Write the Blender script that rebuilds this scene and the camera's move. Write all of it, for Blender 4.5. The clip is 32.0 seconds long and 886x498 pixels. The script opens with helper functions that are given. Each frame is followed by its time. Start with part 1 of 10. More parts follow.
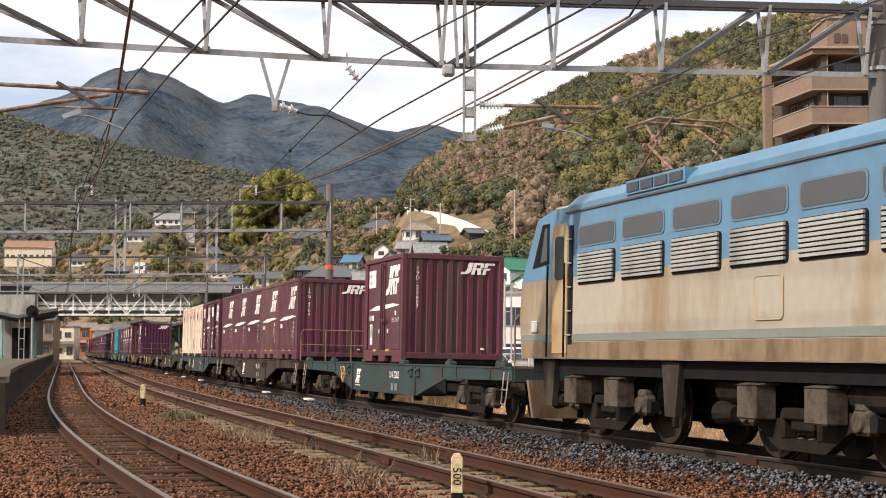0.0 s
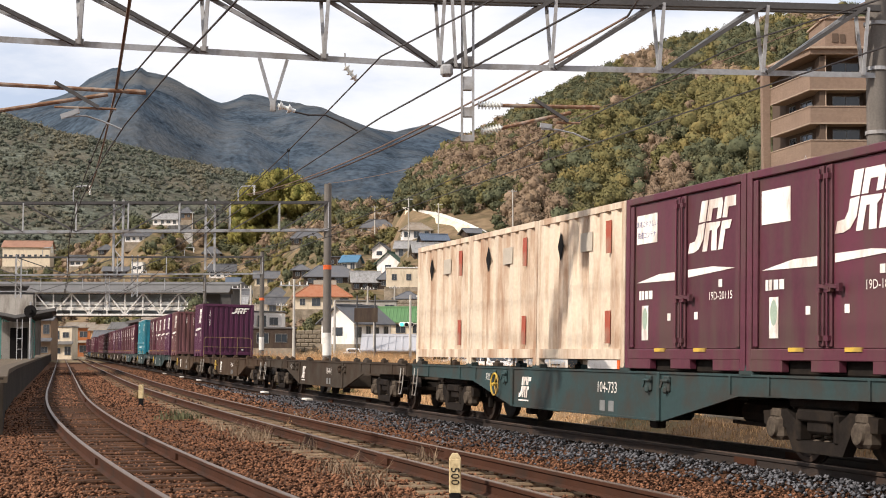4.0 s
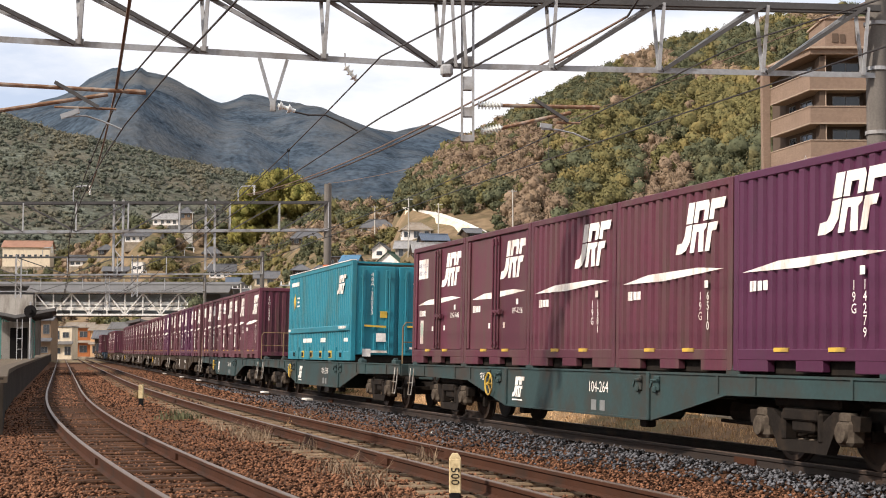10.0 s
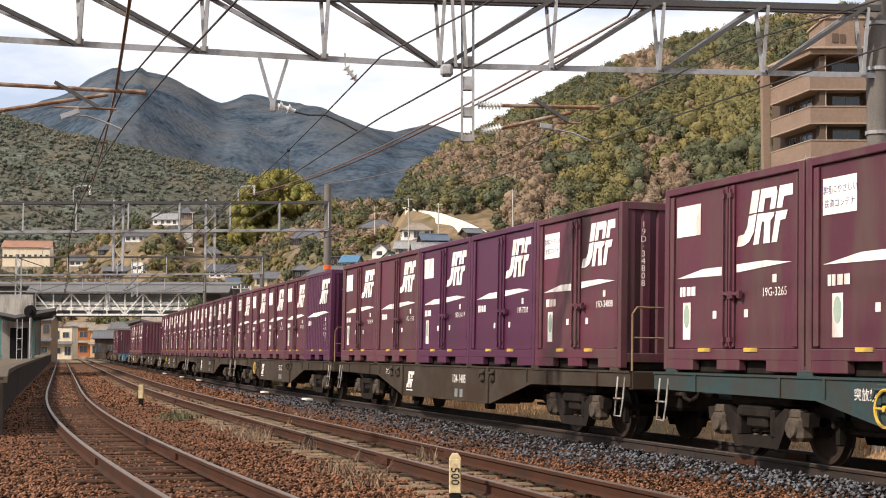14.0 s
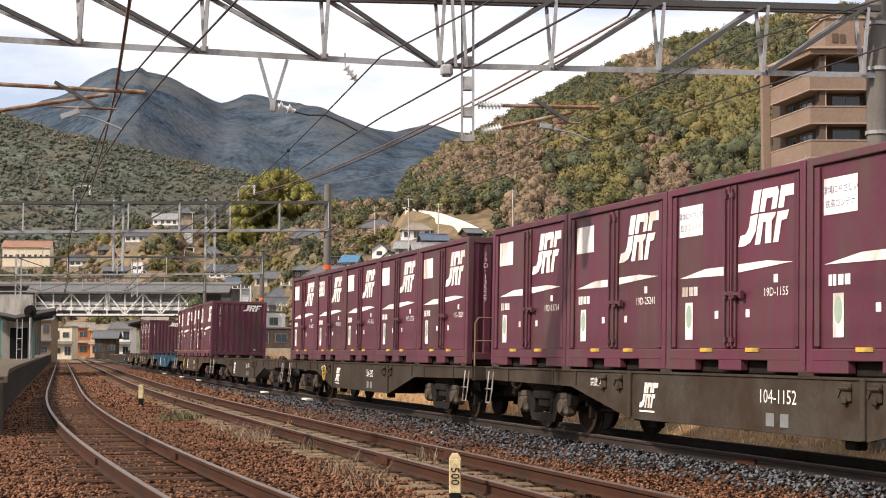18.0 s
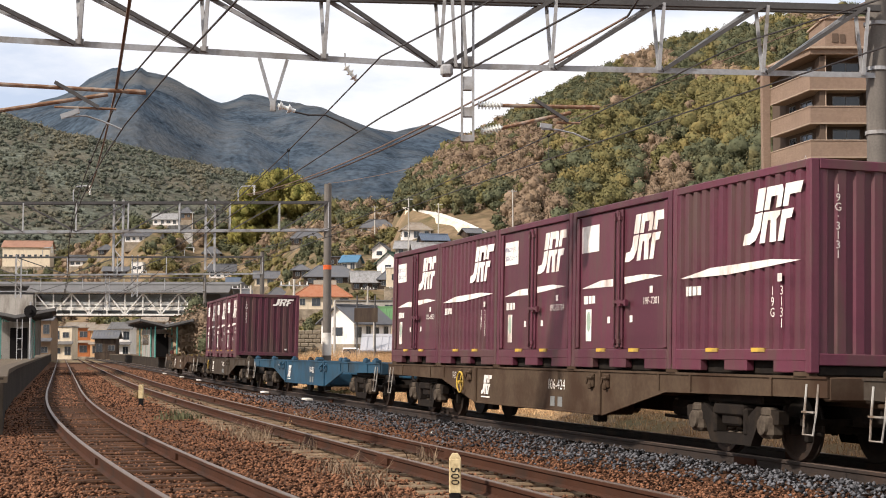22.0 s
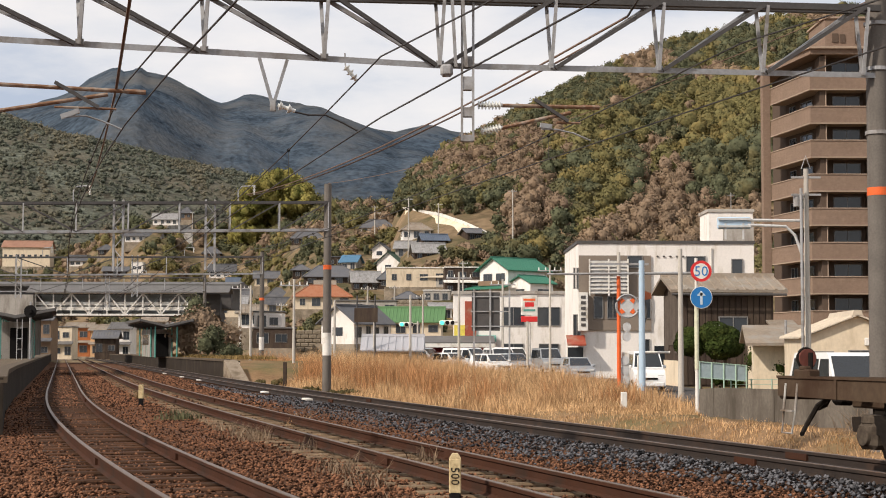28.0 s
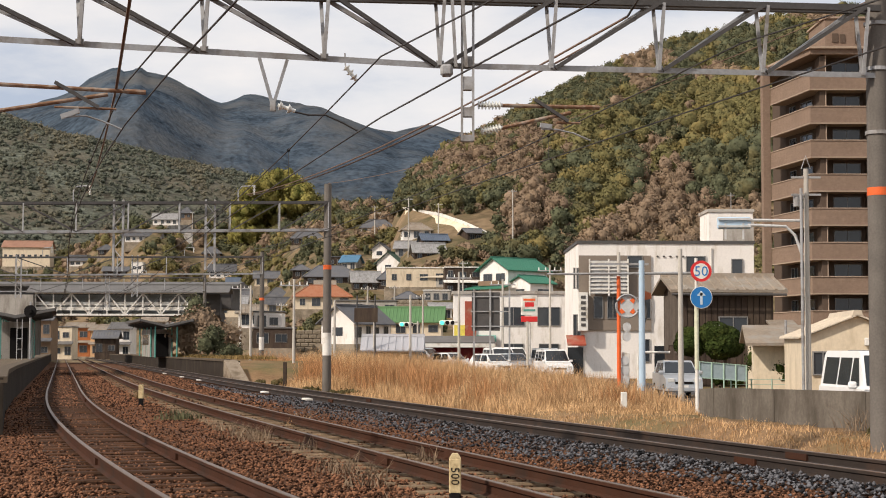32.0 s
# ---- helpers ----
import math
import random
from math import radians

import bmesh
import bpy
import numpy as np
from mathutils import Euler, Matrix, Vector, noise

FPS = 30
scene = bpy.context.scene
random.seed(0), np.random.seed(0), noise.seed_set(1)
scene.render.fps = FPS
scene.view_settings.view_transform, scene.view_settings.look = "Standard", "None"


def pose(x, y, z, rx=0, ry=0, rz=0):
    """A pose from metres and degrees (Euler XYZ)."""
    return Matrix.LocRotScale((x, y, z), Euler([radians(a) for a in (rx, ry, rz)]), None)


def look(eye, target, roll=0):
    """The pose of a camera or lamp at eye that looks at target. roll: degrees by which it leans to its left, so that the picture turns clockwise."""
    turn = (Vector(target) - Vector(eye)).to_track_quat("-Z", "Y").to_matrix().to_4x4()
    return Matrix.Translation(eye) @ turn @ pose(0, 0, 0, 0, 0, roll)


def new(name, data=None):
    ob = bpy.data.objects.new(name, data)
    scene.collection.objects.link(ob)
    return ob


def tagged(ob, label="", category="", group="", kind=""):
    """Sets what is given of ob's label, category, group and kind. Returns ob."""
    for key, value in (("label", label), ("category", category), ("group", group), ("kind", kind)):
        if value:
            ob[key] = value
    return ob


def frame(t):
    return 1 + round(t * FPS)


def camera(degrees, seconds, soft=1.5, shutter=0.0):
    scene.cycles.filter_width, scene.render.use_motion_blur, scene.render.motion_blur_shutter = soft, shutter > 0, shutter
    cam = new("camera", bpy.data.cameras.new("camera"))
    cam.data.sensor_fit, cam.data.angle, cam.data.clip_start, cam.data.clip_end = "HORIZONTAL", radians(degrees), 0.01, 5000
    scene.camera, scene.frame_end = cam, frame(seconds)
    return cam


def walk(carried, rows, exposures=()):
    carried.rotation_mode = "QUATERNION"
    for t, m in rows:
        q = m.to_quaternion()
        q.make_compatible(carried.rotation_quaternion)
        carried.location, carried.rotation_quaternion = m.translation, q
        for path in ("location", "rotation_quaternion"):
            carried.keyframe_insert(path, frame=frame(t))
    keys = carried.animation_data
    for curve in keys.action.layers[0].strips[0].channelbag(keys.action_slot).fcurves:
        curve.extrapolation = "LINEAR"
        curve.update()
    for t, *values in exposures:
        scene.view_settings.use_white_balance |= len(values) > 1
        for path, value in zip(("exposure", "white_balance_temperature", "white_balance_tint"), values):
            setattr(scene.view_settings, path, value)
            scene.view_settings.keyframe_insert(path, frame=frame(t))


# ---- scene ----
# camera: a tripod shot that settles by a hair at the start
EYE = (0.0, 0.0, 1.46)
cam = camera(32.16, 32.0, soft=1.0)


def aim(yaw):
    d = Vector((math.sin(radians(yaw)), math.cos(radians(yaw)), math.tan(radians(3.56))))
    return look(EYE, Vector(EYE) + d, 0.1)


walk(cam, [(0.0, aim(-0.07)), (0.2, aim(-0.01)), (0.4, aim(0)), (16.0, aim(0)), (32.0, aim(0))],
     exposures=[(0.0, 0.22, 6730, 14), (1.0, 0.26, 6730, 14), (3.5, 0.22, 6730, 14), (6.0, -0.03, 6730, 14), (7.0, 0.06, 6730, 14), (9.0, 0.22, 6730, 14), (14.0, 0.28, 6730, 14), (22.0, 0.24, 6730, 14), (27.0, -0.06, 6880, 14), (32.0, -0.11, 6930, 14)])

# ---- light: bright broken cloud with a weak high sun from behind the left shoulder ----
SUN_AZ, SUN_EL = 236.0, 38.0
world = bpy.data.worlds.new("sky")
scene.world = world
world.use_nodes = True
_nt = world.node_tree
_nt.nodes.clear()


def build_world():
    n, l = _nt.nodes, _nt.links
    out = n.new("ShaderNodeOutputWorld")
    sky = n.new("ShaderNodeTexSky")
    sky.sky_type = "NISHITA"
    sky.sun_disc = False
    sky.sun_elevation = radians(SUN_EL)
    sky.sun_rotation = radians(SUN_AZ)
    sky.air_density, sky.dust_density = 1.0, 1.5
    bg1 = n.new("ShaderNodeBackground")
    bg1.inputs["Strength"].default_value = 0.10
    l.new(sky.outputs[0], bg1.inputs["Color"])
    # cloud deck: broken stratocumulus over the whole sky
    tc = n.new("ShaderNodeTexCoord")
    mp = n.new("ShaderNodeMapping")
    mp.inputs["Scale"].default_value = (2.4, 2.4, 7.0)
    mp.inputs["Location"].default_value = (0.35, 0.1, 0.2)
    l.new(tc.outputs["Generated"], mp.inputs["Vector"])
    nz = n.new("ShaderNodeTexNoise")
    nz.inputs["Scale"].default_value = 1.6
    nz.inputs["Detail"].default_value = 9
    nz.inputs["Roughness"].default_value = 0.55
    l.new(mp.outputs[0], nz.inputs["Vector"])
    r1 = n.new("ShaderNodeValToRGB")
    r1.color_ramp.elements[0].position, r1.color_ramp.elements[0].color = 0.36, (0.50, 0.60, 0.76, 1)
    r1.color_ramp.elements[1].position, r1.color_ramp.elements[1].color = 0.61, (1.0, 1.0, 1.0, 1)
    e = r1.color_ramp.elements.new(0.49)
    e.color = (0.84, 0.88, 0.93, 1)
    l.new(nz.outputs["Fac"], r1.inputs["Fac"])
    bg2 = n.new("ShaderNodeBackground")
    bg2.inputs["Strength"].default_value = 1.12
    l.new(r1.outputs[0], bg2.inputs["Color"])
    mix = n.new("ShaderNodeMixShader")
    mix.inputs["Fac"].default_value = 0.8
    l.new(bg1.outputs[0], mix.inputs[1])
    l.new(bg2.outputs[0], mix.inputs[2])
    l.new(mix.outputs[0], out.inputs["Surface"])


build_world()
sun = new("sun", bpy.data.lights.new("sun", "SUN"))
sun.data.energy, sun.data.angle, sun.data.color = 4.3, radians(2.0), (1.0, 0.94, 0.85)
_az, _el = radians(SUN_AZ), radians(SUN_EL)
sun.matrix_basis = look((0, 0, 60), Vector((0, 0, 60)) - Vector((math.sin(_az) * math.cos(_el), math.cos(_az) * math.cos(_el), math.sin(_el))))


# ---- materials ----
def mat(name, col, rough=0.8, metal=0.0, var=0.25, scale=6.0, bump=0.0, fine=60.0, dirt=None, dirt_amount=0.4, dirt_scale=1.5,
        spec=0.35, island=0.0, objvar=0.0, streak=0.0):
    """Plain painted or mineral surface: two scales of variation, optional dirt of its own colour, streaks down the face."""
    m = bpy.data.materials.new(name)
    m.use_nodes = True
    n, l = m.node_tree.nodes, m.node_tree.links
    p = n["Principled BSDF"]
    p.inputs["Roughness"].default_value, p.inputs["Metallic"].default_value = rough, metal
    p.inputs["Specular IOR Level"].default_value = spec * (0.25 if rough >= 0.8 and metal == 0 else 1.0)
    tc = n.new("ShaderNodeTexCoord")
    co = tc.outputs["Object"]
    if objvar > 0:
        oi0 = n.new("ShaderNodeObjectInfo")
        sh = n.new("ShaderNodeVectorMath")
        sh.operation = "MULTIPLY_ADD"
        l.new(oi0.outputs["Random"], sh.inputs[0])
        sh.inputs[1].default_value = (37.0, 11.0, 23.0)
        l.new(co, sh.inputs[2])
        co = sh.outputs[0]
    n1, n2 = n.new("ShaderNodeTexNoise"), n.new("ShaderNodeTexNoise")
    n1.inputs["Scale"].default_value, n1.inputs["Detail"].default_value = scale, 5
    n2.inputs["Scale"].default_value, n2.inputs["Detail"].default_value = fine, 3
    l.new(co, n1.inputs["Vector"])
    l.new(co, n2.inputs["Vector"])
    mul = n.new("ShaderNodeMath")
    mul.operation = "ADD"
    l.new(n1.outputs["Fac"], mul.inputs[0])
    l.new(n2.outputs["Fac"], mul.inputs[1])
    val = mul.outputs[0]
    if island > 0:
        ge = n.new("ShaderNodeNewGeometry")
        a = n.new("ShaderNodeMath")
        a.operation = "MULTIPLY_ADD"
        l.new(ge.outputs["Random Per Island"], a.inputs[0])
        a.inputs[1].default_value = island * 2
        l.new(val, a.inputs[2])
        s0 = n.new("ShaderNodeMath")
        s0.operation = "SUBTRACT"
        l.new(a.outputs[0], s0.inputs[0])
        s0.inputs[1].default_value = island
        val = s0.outputs[0]
    if objvar > 0:
        oi = n.new("ShaderNodeObjectInfo")
        a = n.new("ShaderNodeMath")
        a.operation = "MULTIPLY_ADD"
        l.new(oi.outputs["Random"], a.inputs[0])
        a.inputs[1].default_value = objvar * 2
        l.new(val, a.inputs[2])
        s0 = n.new("ShaderNodeMath")
        s0.operation = "SUBTRACT"
        l.new(a.outputs[0], s0.inputs[0])
        s0.inputs[1].default_value = objvar
        val = s0.outputs[0]
    mr = n.new("ShaderNodeMapRange")
    mr.inputs["From Min"].default_value, mr.inputs["From Max"].default_value = 0.6, 1.4
    mr.inputs["To Min"].default_value, mr.inputs["To Max"].default_value = 1 - var, 1 + var
    l.new(val, mr.inputs["Value"])
    sc = n.new("ShaderNodeVectorMath")
    sc.operation = "SCALE"
    sc.inputs[0].default_value = col[:3]
    l.new(mr.outputs[0], sc.inputs["Scale"])
    cout = sc.outputs[0]
    if dirt:
        n3 = n.new("ShaderNodeTexNoise")
        n3.inputs["Scale"].default_value, n3.inputs["Detail"].default_value = dirt_scale, 7
        n3.inputs["Roughness"].default_value = 0.65
        if streak > 0:
            mp = n.new("ShaderNodeMapping")
            mp.inputs["Scale"].default_value = (1, 1, 1 / streak)
            l.new(co, mp.inputs["Vector"])
            l.new(mp.outputs[0], n3.inputs["Vector"])
        else:
            l.new(co, n3.inputs["Vector"])
        r = n.new("ShaderNodeMapRange")
        r.inputs["From Min"].default_value, r.inputs["From Max"].default_value = 0.62 - dirt_amount * 0.35, 0.75 - dirt_amount * 0.2
        l.new(n3.outputs["Fac"], r.inputs["Value"])
        mx = n.new("ShaderNodeMix")
        mx.data_type = "RGBA"
        l.new(r.outputs[0], mx.inputs["Factor"])
        l.new(cout, mx.inputs[6])
        mx.inputs[7].default_value = (*dirt[:3], 1)
        cout = mx.outputs[2]
    l.new(cout, p.inputs["Base Color"])
    if bump > 0:
        b = n.new("ShaderNodeBump")
        b.inputs["Strength"].default_value = 0.6
        b.inputs["Distance"].default_value = bump
        l.new(n2.outputs["Fac"], b.inputs["Height"])
        l.new(b.outputs[0], p.inputs["Normal"])
    return m


def leafmat(name, col, var=0.5, island=0.5, warm=(0.2, 0.16, 0.03), warm_amount=0.3, patch=0.06, leaf=2.2):
    """Foliage: leaf to leaf and patch to patch variation with a leafy relief."""
    m = mat(name, col, rough=0.8, var=var, scale=patch * 6, fine=leaf, island=island, dirt=warm, dirt_amount=warm_amount, dirt_scale=patch * 2, spec=0.15, bump=0.5 / leaf)
    m.node_tree.nodes["Bump"].inputs["Strength"].default_value = 1.0
    return m


# ---- geometry kit ----
class Geo:
    """Gathers boxes, bars, tubes and slabs into one mesh."""

    def __init__(self):
        self.v, self.f = [], []

    def add(self, vs, fs, m=None):
        k = len(self.v)
        if m is not None:
            vs = [m @ Vector(p) for p in vs]
        self.v.extend(tuple(p) for p in vs)
        self.f.extend(tuple(i + k for i in q) for q in fs)
        return self

    def box(self, c, s, m=None, bev=0.0):
        x, y, z = s[0] / 2, s[1] / 2, s[2] / 2
        if bev <= 0:
            vs = [(c[0] + i * x, c[1] + j * y, c[2] + k * z) for k in (-1, 1) for j in (-1, 1) for i in (-1, 1)]
            return self.add(vs, [(0, 2, 3, 1), (4, 5, 7, 6), (0, 1, 5, 4), (2, 6, 7, 3), (0, 4, 6, 2), (1, 3, 7, 5)], m)
        b = min(bev, x * 0.9, y * 0.9, z * 0.9)
        vs, idx = [], {}
        for i in (-1, 1):
            for j in (-1, 1):
                for k in (-1, 1):
                    for a in range(3):
                        d = [b, b, b]
                        d[a] = 0
                        idx[i, j, k, a] = len(vs)
                        vs.append((c[0] + i * (x - d[0]), c[1] + j * (y - d[1]), c[2] + k * (z - d[2])))
        fs = []

        def quad(ks, out):
            ctr = sum((Vector(vs[q]) for q in ks), Vector()) / len(ks)
            nrm = (Vector(vs[ks[1]]) - Vector(vs[ks[0]])).cross(Vector(vs[ks[2]]) - Vector(vs[ks[1]]))
            fs.append(tuple(ks) if nrm.dot(ctr - Vector(c)) > 0 else tuple(reversed(ks)))
        for a in range(3):
            o = [q for q in range(3) if q != a]
            for sg in (-1, 1):
                ks = []
                for p, q in ((-1, -1), (1, -1), (1, 1), (-1, 1)):
                    t = [0, 0, 0]
                    t[a], t[o[0]], t[o[1]] = sg, p, q
                    ks.append(idx[(*t, a)])
                quad(ks, a)
        for a in range(3):
            o = [q for q in range(3) if q != a]
            for p in (-1, 1):
                for q in (-1, 1):
                    t0, t1 = [0, 0, 0], [0, 0, 0]
                    t0[a], t0[o[0]], t0[o[1]] = -1, p, q
                    t1[a], t1[o[0]], t1[o[1]] = 1, p, q
                    quad([idx[(*t0, o[0])], idx[(*t1, o[0])], idx[(*t1, o[1])], idx[(*t0, o[1])]], a)
        for i in (-1, 1):
            for j in (-1, 1):
                for k in (-1, 1):
                    quad([idx[i, j, k, 0], idx[i, j, k, 1], idx[i, j, k, 2]], 0)
        return self.add(vs, fs, m)

    def bar(self, a, b, w, h=None, up=(0, 0, 1)):
        a, b = Vector(a), Vector(b)
        h = h or w
        d = b - a
        n = d.normalized()
        u = Vector(up)
        if abs(n.dot(u)) > 0.98:
            u = Vector((0, 1, 0))
        sx = n.cross(u).normalized()
        sz = sx.cross(n)
        vs = [p + sx * (i * w / 2) + sz * (k * h / 2) for p in (a, b) for k in (-1, 1) for i in (-1, 1)]
        return self.add(vs, [(0, 1, 3, 2), (4, 6, 7, 5), (0, 4, 5, 1), (2, 3, 7, 6), (0, 2, 6, 4), (1, 5, 7, 3)])

    def tube(self, a, b, r0, r1=None, n=10, cap=True):
        a, b = Vector(a), Vector(b)
        r1 = r0 if r1 is None else r1
        d = (b - a).normalized()
        u = Vector((0, 0, 1)) if abs(d.z) < 0.95 else Vector((1, 0, 0))
        sx = d.cross(u).normalized()
        sy = d.cross(sx)
        vs = [p + (sx * math.cos(q) + sy * math.sin(q)) * r for p, r in ((a, r0), (b, r1)) for q in [2 * math.pi * i / n for i in range(n)]]
        fs = [(i, i + n, (i + 1) % n + n, (i + 1) % n) for i in range(n)]
        if cap:
            fs += [tuple(range(n)), tuple(range(2 * n - 1, n - 1, -1))]
        return self.add(vs, fs)

    def line(self, pts, r, n=6):
        """One unbroken tube along a path."""
        pts = [Vector(q) for q in pts]
        vs = []
        for i, q in enumerate(pts):
            d = (pts[min(i + 1, len(pts) - 1)] - pts[max(i - 1, 0)]).normalized()
            u = Vector((0, 0, 1)) if abs(d.z) < 0.95 else Vector((1, 0, 0))
            sx = d.cross(u).normalized()
            sy = d.cross(sx)
            vs += [q + (sx * math.cos(2 * math.pi * k / n) + sy * math.sin(2 * math.pi * k / n)) * r for k in range(n)]
        m = len(pts)
        fs = [(j * n + i, (j + 1) * n + i, (j + 1) * n + (i + 1) % n, j * n + (i + 1) % n) for j in range(m - 1) for i in range(n)]
        fs += [tuple(range(n)), tuple(range(m * n - 1, (m - 1) * n - 1, -1))]
        return self.add(vs, fs)

    def slab(self, poly, a, b, axis="y"):
        """A flat outline (2D) given thickness from a to b along an axis."""
        k = len(poly)
        put = {"x": lambda p, t: (t, p[0], p[1]), "y": lambda p, t: (p[0], t, p[1]), "z": lambda p, t: (p[0], p[1], t)}[axis]
        vs = [put(p, a) for p in poly] + [put(p, b) for p in poly]
        area = sum(poly[i][0] * poly[(i + 1) % k][1] - poly[(i + 1) % k][0] * poly[i][1] for i in range(k))
        flip = (area > 0) != (b > a)
        if axis == "y":
            flip = not flip
        fs = [tuple(range(k))[::-1], tuple(range(k, 2 * k))] + [(i, (i + 1) % k, (i + 1) % k + k, i + k) for i in range(k)]
        if flip:
            fs = [q[::-1] for q in fs]
        return self.add(vs, fs)

    def lathe(self, prof, c=(0, 0, 0), n=14):
        vs = [(c[0] + r * math.cos(2 * math.pi * i / n), c[1] + r * math.sin(2 * math.pi * i / n), c[2] + z) for r, z in prof for i in range(n)]
        fs = [(j * n + i, j * n + (i + 1) % n, (j + 1) * n + (i + 1) % n, (j + 1) * n + i) for j in range(len(prof) - 1) for i in range(n)]
        fs += [tuple(range(n))[::-1], tuple(range((len(prof) - 1) * n, len(prof) * n))]
        return self.add(vs, fs)

    def mesh(self, name, material=None, smooth=False):
        me = bpy.data.meshes.new(name)
        me.from_pydata(self.v, [], self.f)
        if material:
            me.materials.append(material)
        if smooth:
            me.shade_smooth()
            me.set_sharp_from_angle(angle=radians(35))
        me.update()
        return me


def thing(name, label, category, m=None, group="", kind="", data=None):
    ob = new(name, data)
    if data is None:
        ob.empty_display_size = 0.3
    if m is not None:
        ob.matrix_basis = m
    return tagged(ob, label, category, group, kind)


def part(name, g, material, parent, label="", smooth=False, m=None):
    """One mesh object under a thing or a part; g is a Geo or a mesh that is shared."""
    me = g if isinstance(g, bpy.types.Mesh) else g.mesh(name, material, smooth)
    ob = new(name, me)
    ob.parent = parent
    if m is not None:
        ob.matrix_basis = m
    if label:
        ob["label"] = label
    return ob


def setting(name, g, material, label, category, smooth=False):
    return thing(name, label, category, kind="structure", data=g if isinstance(g, bpy.types.Mesh) else g.mesh(name, material, smooth))


def big_mesh(name, verts, faces, material, smooth=False):
    """A mesh from arrays: verts (n, 3), faces (m, 3 or 4)."""
    me = bpy.data.meshes.new(name)
    verts, faces = np.asarray(verts, np.float32), np.asarray(faces, np.int32)
    k = faces.shape[1]
    me.vertices.add(len(verts))
    me.vertices.foreach_set("co", verts.ravel())
    me.loops.add(faces.size)
    me.loops.foreach_set("vertex_index", faces.ravel())
    me.polygons.add(len(faces))
    me.polygons.foreach_set("loop_start", np.arange(0, faces.size, k, dtype=np.int32))
    if smooth:
        me.polygons.foreach_set("use_smooth", np.ones(len(faces), dtype=bool))
    me.materials.append(material)
    me.update(calc_edges=True)
    me.validate()
    return me


# ---- the line of the railway ----
GRADE = -0.0045


def grade(y):
    """Rail level: the line falls gently away towards the station."""
    return GRADE * (y - 22)


TRACKS = {"through": (3.336, -0.2556, 0.000507, 73.7), "middle": (-1.391, -0.2483, 0.000476, 73.8), "platform": (-4.831, -0.2479, 0.0000151, 60.5)}


def centre(track, y):
    a, b, k, y0 = TRACKS[track]
    return a + b * (y - 20) + k * max(0.0, y0 - y) ** (3 if track == "platform" else 2)


_ys = np.arange(-420.0, 1100.0, 0.25)
_a, _b, _k, _y0 = TRACKS["through"]
_xs = _a + _b * (_ys - 20) + _k * np.minimum(np.maximum(0.0, _y0 - _ys), _y0 + 40) ** 2 + np.minimum(0, _ys + 40) * -2 * _k * (_y0 + 40)
_ss = np.concatenate([[0], np.cumsum(np.hypot(np.diff(_xs), np.diff(_ys)))])
_ss -= np.interp(20.0, _ys, _ss)
SPEED, PITCH, SLOT = 13.25, 20.06, 3.745


def rail_point(s):
    y = float(np.interp(s, _ss, _ys))
    return Vector((float(np.interp(s, _ss, _xs)), y, grade(y)))


def on_rail(s, lead, tail, lean=1.2):
    """Pose of a vehicle whose two bogies stand lead and tail metres from its origin; its y axis points to the train's end."""
    a, b = rail_point(s + lead), rail_point(s + tail)
    d = (b - a).normalized()
    o = a + d * (-lead)
    x = d.cross(Vector((0, 0, 1))).normalized()
    z = x.cross(d)
    m = Matrix(((x.x, d.x, z.x, o.x), (x.y, d.y, z.y, o.y), (x.z, d.z, z.z, o.z), (0, 0, 0, 1)))
    return m @ pose(0, 0, 0, 0, lean, 0)


MOVERS = []
# ---- the train ----
M_MAROON = mat("maroon_paint", (0.094, 0.0215, 0.037), rough=0.5, var=0.2, scale=0.7, fine=14, objvar=0.4, dirt=(0.085, 0.045, 0.040), dirt_amount=0.5, dirt_scale=2.2, streak=6)
M_PURPLE = mat("violet_maroon_paint", (0.072, 0.015, 0.044), rough=0.45, var=0.14, scale=0.7, fine=14, objvar=0.2, dirt=(0.06, 0.02, 0.04), dirt_amount=0.25, dirt_scale=2.0, streak=4)
M_FADED = mat("faded_maroon_paint", (0.145, 0.058, 0.062), rough=0.6, var=0.2, scale=0.8, fine=14, objvar=0.2, dirt=(0.085, 0.035, 0.03), dirt_amount=0.6, dirt_scale=2.2, streak=6)
M_MARK = mat("white_marking", (0.80, 0.76, 0.70), rough=0.6, var=0.12, scale=2, fine=20, objvar=0.15, dirt=(0.45, 0.36, 0.30), dirt_amount=0.35, dirt_scale=2.5, streak=3)
M_YELLOW = mat("yellow_paint", (0.55, 0.36, 0.05), rough=0.6, var=0.2, dirt=(0.12, 0.07, 0.04), dirt_amount=0.4)
M_TEAL = mat("teal_paint", (0.013, 0.185, 0.245), rough=0.45, var=0.12, scale=0.8, fine=14, dirt=(0.03, 0.14, 0.16), dirt_amount=0.4, dirt_scale=1.2, streak=4)
M_CREAMBOX = mat("cream_container_paint", (0.62, 0.52, 0.40), rough=0.6, var=0.15, scale=1, fine=14, objvar=0.15, dirt=(0.34, 0.20, 0.12), dirt_amount=0.5, dirt_scale=2, streak=5)
M_WAGON = mat("wagon_grey_brown", (0.058, 0.047, 0.037), rough=0.8, var=0.25, scale=0.9, fine=16, objvar=0.2, dirt=(0.042, 0.028, 0.019), dirt_amount=0.6, dirt_scale=1.3)
M_WAGGREEN = mat("wagon_dull_green", (0.022, 0.046, 0.046), rough=0.75, var=0.2, scale=0.9, fine=16, objvar=0.15, dirt=(0.036, 0.030, 0.024), dirt_amount=0.5, dirt_scale=1.3)
